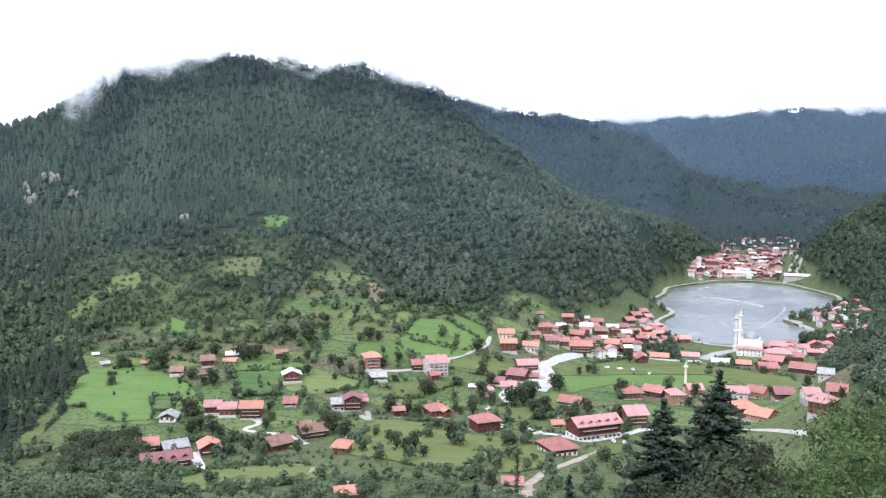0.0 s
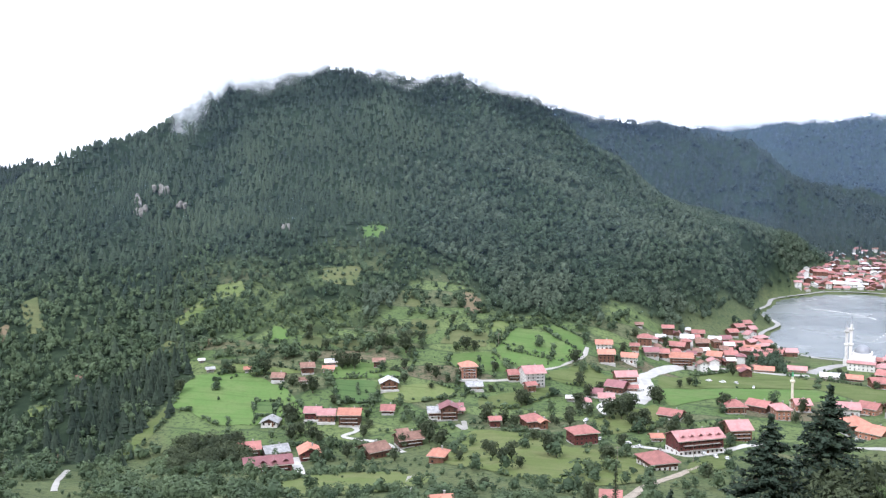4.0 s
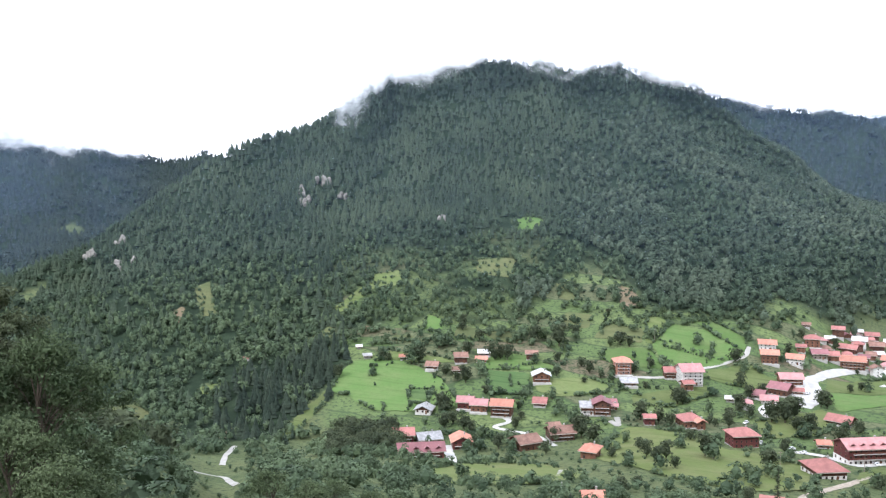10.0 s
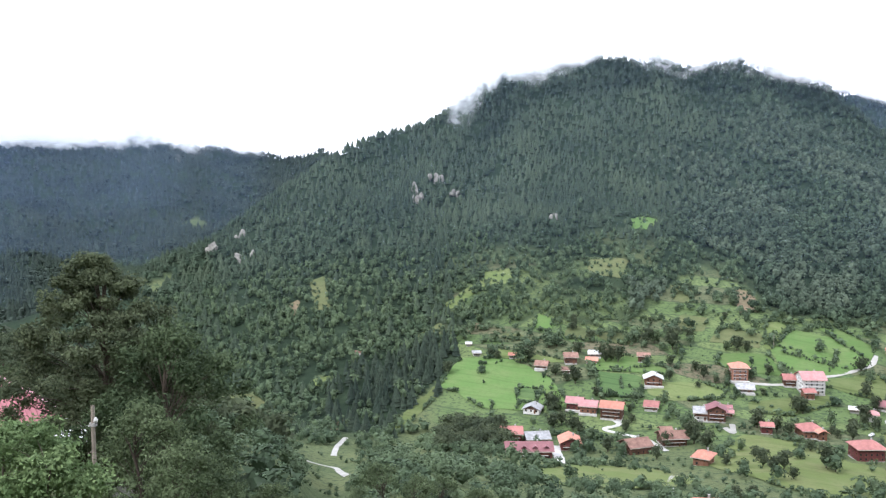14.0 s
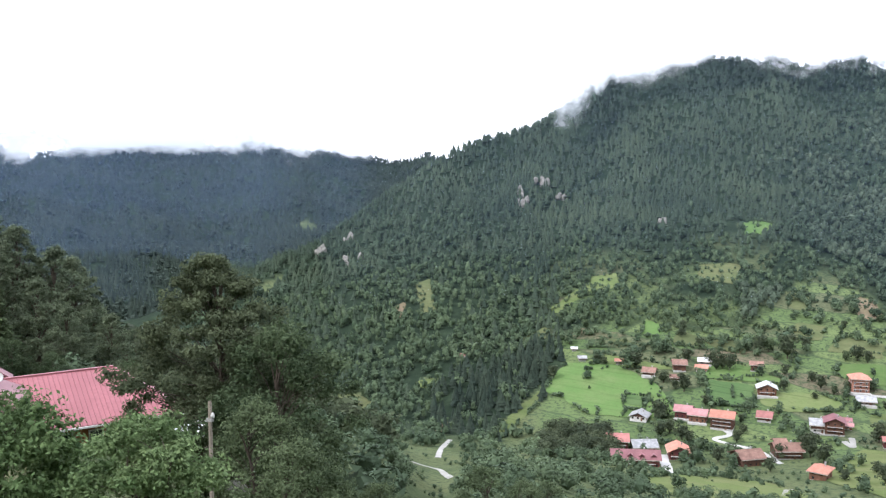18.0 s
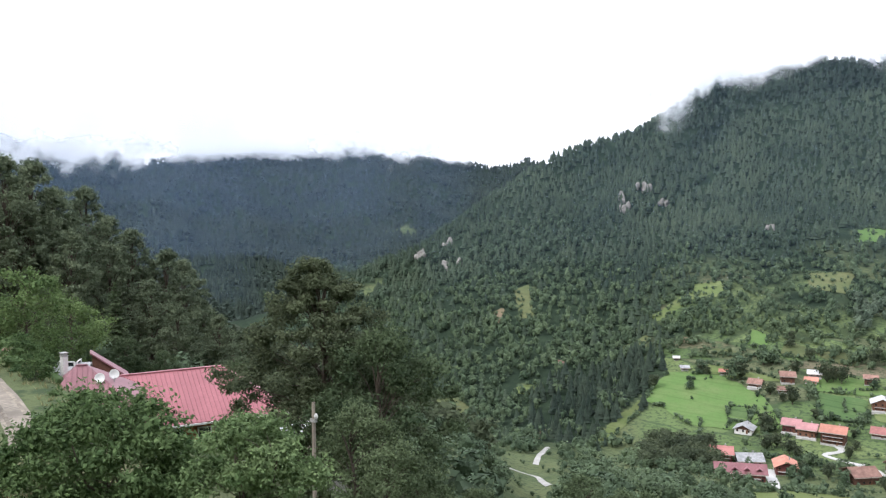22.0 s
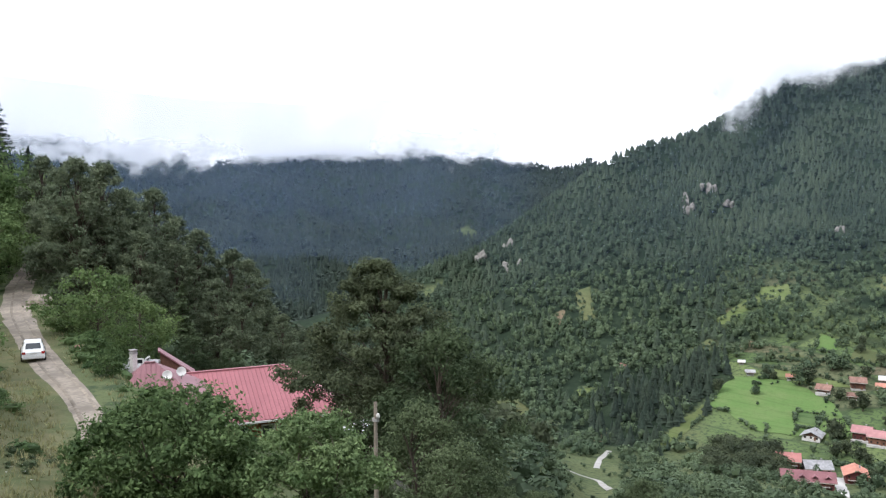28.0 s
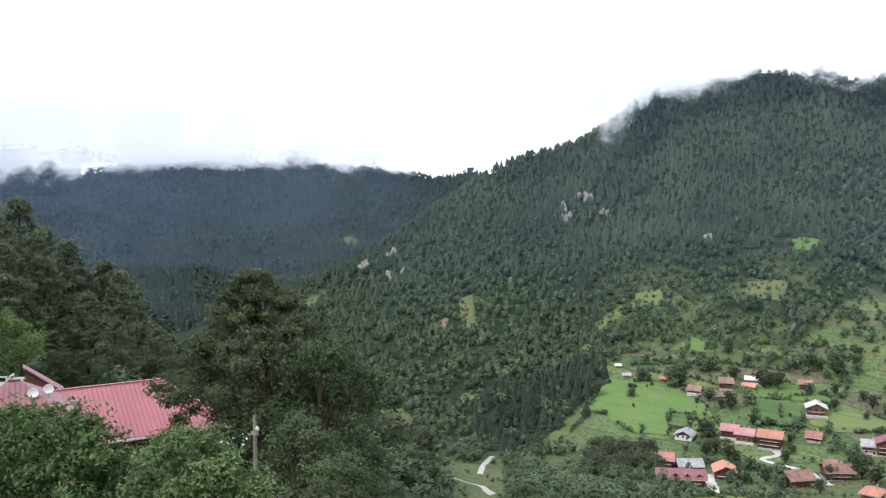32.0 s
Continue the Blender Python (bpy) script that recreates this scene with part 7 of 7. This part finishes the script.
# ---- sheets that paint the haze of distance, and torn cloud on the crests ----
def vapour(name, thick, low, high, grain, soft, colour=(0.93, 0.945, 0.96), stretch=1.0):
    """Thin vapour: lets most light through; more of it where the noise and the rise say so."""
    m = bpy.data.materials.new(name)
    m.use_nodes = True
    n, l = m.node_tree.nodes, m.node_tree.links
    n.clear()
    out = n.new("ShaderNodeOutputMaterial")
    clear = n.new("ShaderNodeBsdfTransparent")
    back = n.new("ShaderNodeBsdfTranslucent")
    front = n.new("ShaderNodeBsdfDiffuse")
    both, mixs = n.new("ShaderNodeAddShader"), n.new("ShaderNodeMixShader")
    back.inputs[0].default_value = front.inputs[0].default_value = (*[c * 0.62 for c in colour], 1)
    l.new(back.outputs[0], both.inputs[0])
    l.new(front.outputs[0], both.inputs[1])
    rise = n.new("ShaderNodeAttribute")
    rise.attribute_name = "rise"
    fac = rise.outputs["Fac"]
    if grain:
        pos = n.new("ShaderNodeNewGeometry").outputs["Position"]
        mp = node(n, l, "Mapping", Vector=pos, Scale=(1 / grain, 1 / grain, stretch / grain))
        cloudy = node(n, l, "TexNoise", Vector=mp.outputs[0], Scale=1.0, Detail=6.0, Roughness=0.6, Distortion=0.25).outputs[0]
        add = n.new("ShaderNodeMath")
        add.operation = "MULTIPLY_ADD"
        l.new(cloudy, add.inputs[0])
        add.inputs[1].default_value = soft
        l.new(fac, add.inputs[2])
        fac = spread(n, l, add.outputs[0], low, high)
    amount = node_scale(n, l, fac, thick, 0.0)
    l.new(amount, mixs.inputs[0])
    l.new(clear.outputs[0], mixs.inputs[1])
    l.new(both.outputs[0], mixs.inputs[2])
    l.new(mixs.outputs[0], out.inputs[0])
    return m


def bank(name, crest, low, high, profile, material, label, forward=0.0, steps=120, fade=34, bare=-0.16):
    """A hanging sheet of vapour along a line of (bearing, distance, height)."""
    az = np.linspace(crest[0][0], crest[-1][0], steps)
    c = np.array(crest, float)
    d = np.interp(az, c[:, 0], c[:, 1]) - forward
    h = np.interp(az, c[:, 0], c[:, 2])
    rows = np.linspace(0, 1, 13)
    end = np.clip(np.minimum(np.arange(steps), steps - 1 - np.arange(steps)) / float(fade), 0, 1)
    end = end * end * (3 - 2 * end)
    v, r = [], []
    for q in rows:
        dd = d + 25 * vnoise(az * 30, np.full(steps, q * 200 + forward), 90, 9)
        v.append(np.stack([dd * np.sin(np.radians(az)), dd * np.cos(np.radians(az)), h + low + q * (high - low)], 1))
        r.append(np.interp(q, *profile) * end - (1 - end) * 0.6)
    v, r = np.stack(v, 1), np.stack(r, 1)
    i = np.arange(steps * 13).reshape(steps, 13)
    f = np.stack([i[:-1, :-1], i[1:, :-1], i[1:, 1:], i[:-1, 1:]], -1).reshape(-1, 4)
    f = f[r.ravel()[f].max(1) > bare]
    me = mesh_of(name, v.reshape(-1, 3), f, material, smooth=True)
    a = me.attributes.new("rise", "FLOAT", "POINT")
    a.data.foreach_set("value", r.astype(np.float32).ravel())
    return tagged(new(name, me), label, "cloud", kind="structure")


# The blue veil of distance is painted with see-through sheets between the ranges.
HAZE = vapour("painted_blue_haze", 1.0, 0, 1, 0, 0, (0.165, 0.245, 0.405))
bank("backdrop_haze", [(-150, 1440, -100), (-46, 1440, -100), (-36, 1440, 0), (-20, 1440, 0)], 10, 420, ([0, 0.12, 0.5, 1], [0.0, 0.12, 0.13, 0.13]), HAZE, "thin blue sheet painting distance haze in the valley", steps=90, fade=12, bare=0.002)
bank("backdrop_haze", [(-22, 1440, 0), (90, 1440, 0)], 10, 420, ([0, 0.12, 0.5, 1], [0.0, 0.11, 0.11, 0.11]), HAZE, "thin blue sheet painting distance haze over the lake", steps=90, fade=12, bare=0.002)
bank("backdrop_haze", [(-100, 1010, -100), (-36, 1060, -100)], 10, 420, ([0, 0.12, 0.5, 1], [0.03, 0.06, 0.06, 0.06]), HAZE, "thin blue sheet painting distance haze in the side valley", steps=60, fade=12, bare=0.002)
bank("backdrop_haze", [(-6, 2420, 0), (90, 2420, 0)], -20, 460, ([0, 0.12, 0.5, 1], [0.04, 0.21, 0.22, 0.22]), HAZE, "blue sheet painting distance haze before the head of the valley", steps=60, fade=12, bare=0.002)
bank("backdrop_haze", [(-150, 1950, 0), (-24, 1950, 0)], 0, 440, ([0, 0.12, 0.5, 1], [0.0, 0.07, 0.07, 0.07]), HAZE, "thin blue sheet painting distance haze in the far valley", steps=90, fade=12, bare=0.002)
bank("backdrop_haze", [(-45, 640, 0), (22, 660, 0)], 55, 420, ([0, 0.2, 0.5, 1], [0.0, 0.06, 0.07, 0.07]), HAZE, "thin blue sheet painting distance haze before the mountain", steps=90, fade=12, bare=0.002)

WISP = vapour("torn_cloud", 0.98, 0.55, 0.95, 62.0, 1.0, (0.97, 0.975, 0.98), 1.4)
FAR_WISP = vapour("torn_far_cloud", 0.98, 0.55, 0.95, 95.0, 1.0, (0.97, 0.975, 0.98), 1.6)
# how much cloud there is at each part of a sheet's height
TOP = ([0, 0.24, 0.36, 0.44, 0.54, 1], [-0.40, -0.10, 0.10, 0.30, 0.66, 1.2])

SHRED = ([0, 0.28, 0.42, 0.52, 0.66, 1], [-0.5, -0.16, 0.10, 0.22, 0.0, -0.7])
HUNG = ([0, 0.30, 0.44, 0.54, 0.70, 1], [-0.42, -0.06, 0.22, 0.50, 0.05, -0.7])


def crest_line(a0, a1):
    """The main crest from one bearing to another; past its shoulder the cloud keeps its level."""
    c = np.array([p[:3] for p in RIDGES["main"][0] if p[0] < 0] + [(4.0, 1400, 262)], float)
    return [(a, float(np.interp(a, c[:, 0], c[:, 1])), float(np.interp(a, c[:, 0], c[:, 2]))) for a in np.linspace(a0, a1, 25)]


def crest_of(name, a0, a1):
    return [(a, d, h) for a, d, h, _ in RIDGES[name][0] if a0 <= a <= a1]


for a0, a1, fwd, drop in ((-26.0, -16.0, 40, 2), (-10.5, -1.5, 75, 12)):
    line = crest_line(a0, a1)
    bank("cloud", line, -55 - drop, 62 - drop, SHRED, WISP, "grey-white shreds of cloud below the mountain crest", forward=fwd, fade=50)
for fwd, lift in ((4, 8), (50, -3), (105, -15)):
    bank("cloud", crest_line(-25.0, 3.5), -62 + lift, 95 + lift, TOP, WISP, "torn white cloud clinging to the mountain crest", forward=fwd, fade=14)
for fwd, lift in ((60, -40),):
    bank("cloud", crest_of("second", -10, 12), -50 + lift, 100 + lift, TOP, FAR_WISP, "torn white cloud on the ridge behind", forward=fwd, fade=40)
for fwd, lift in ((60, -60),):
    bank("cloud", crest_of("head", 0, 60), -60 + lift, 160 + lift, TOP, FAR_WISP, "low white cloud over the head of the valley", forward=fwd, fade=10)
for fwd, lift in ((90, -52),):
    bank("cloud", crest_of("far_left", -100, -30), -70 + lift, 160 + lift, TOP, FAR_WISP, "low grey-white cloud lying on the dark mountain", forward=fwd, steps=200, fade=12)
for a0, a1, fwd, lift in ((-72, -47, 240, -92), (-46, -33, 240, -70)):
    bank("cloud", [(a, 2330 if a < -46 else 2440, 240) for a in np.linspace(a0, a1, 4)], -80 + lift, 160 + lift, HUNG, WISP, "grey-white wisps hanging before the dark mountain", forward=fwd)
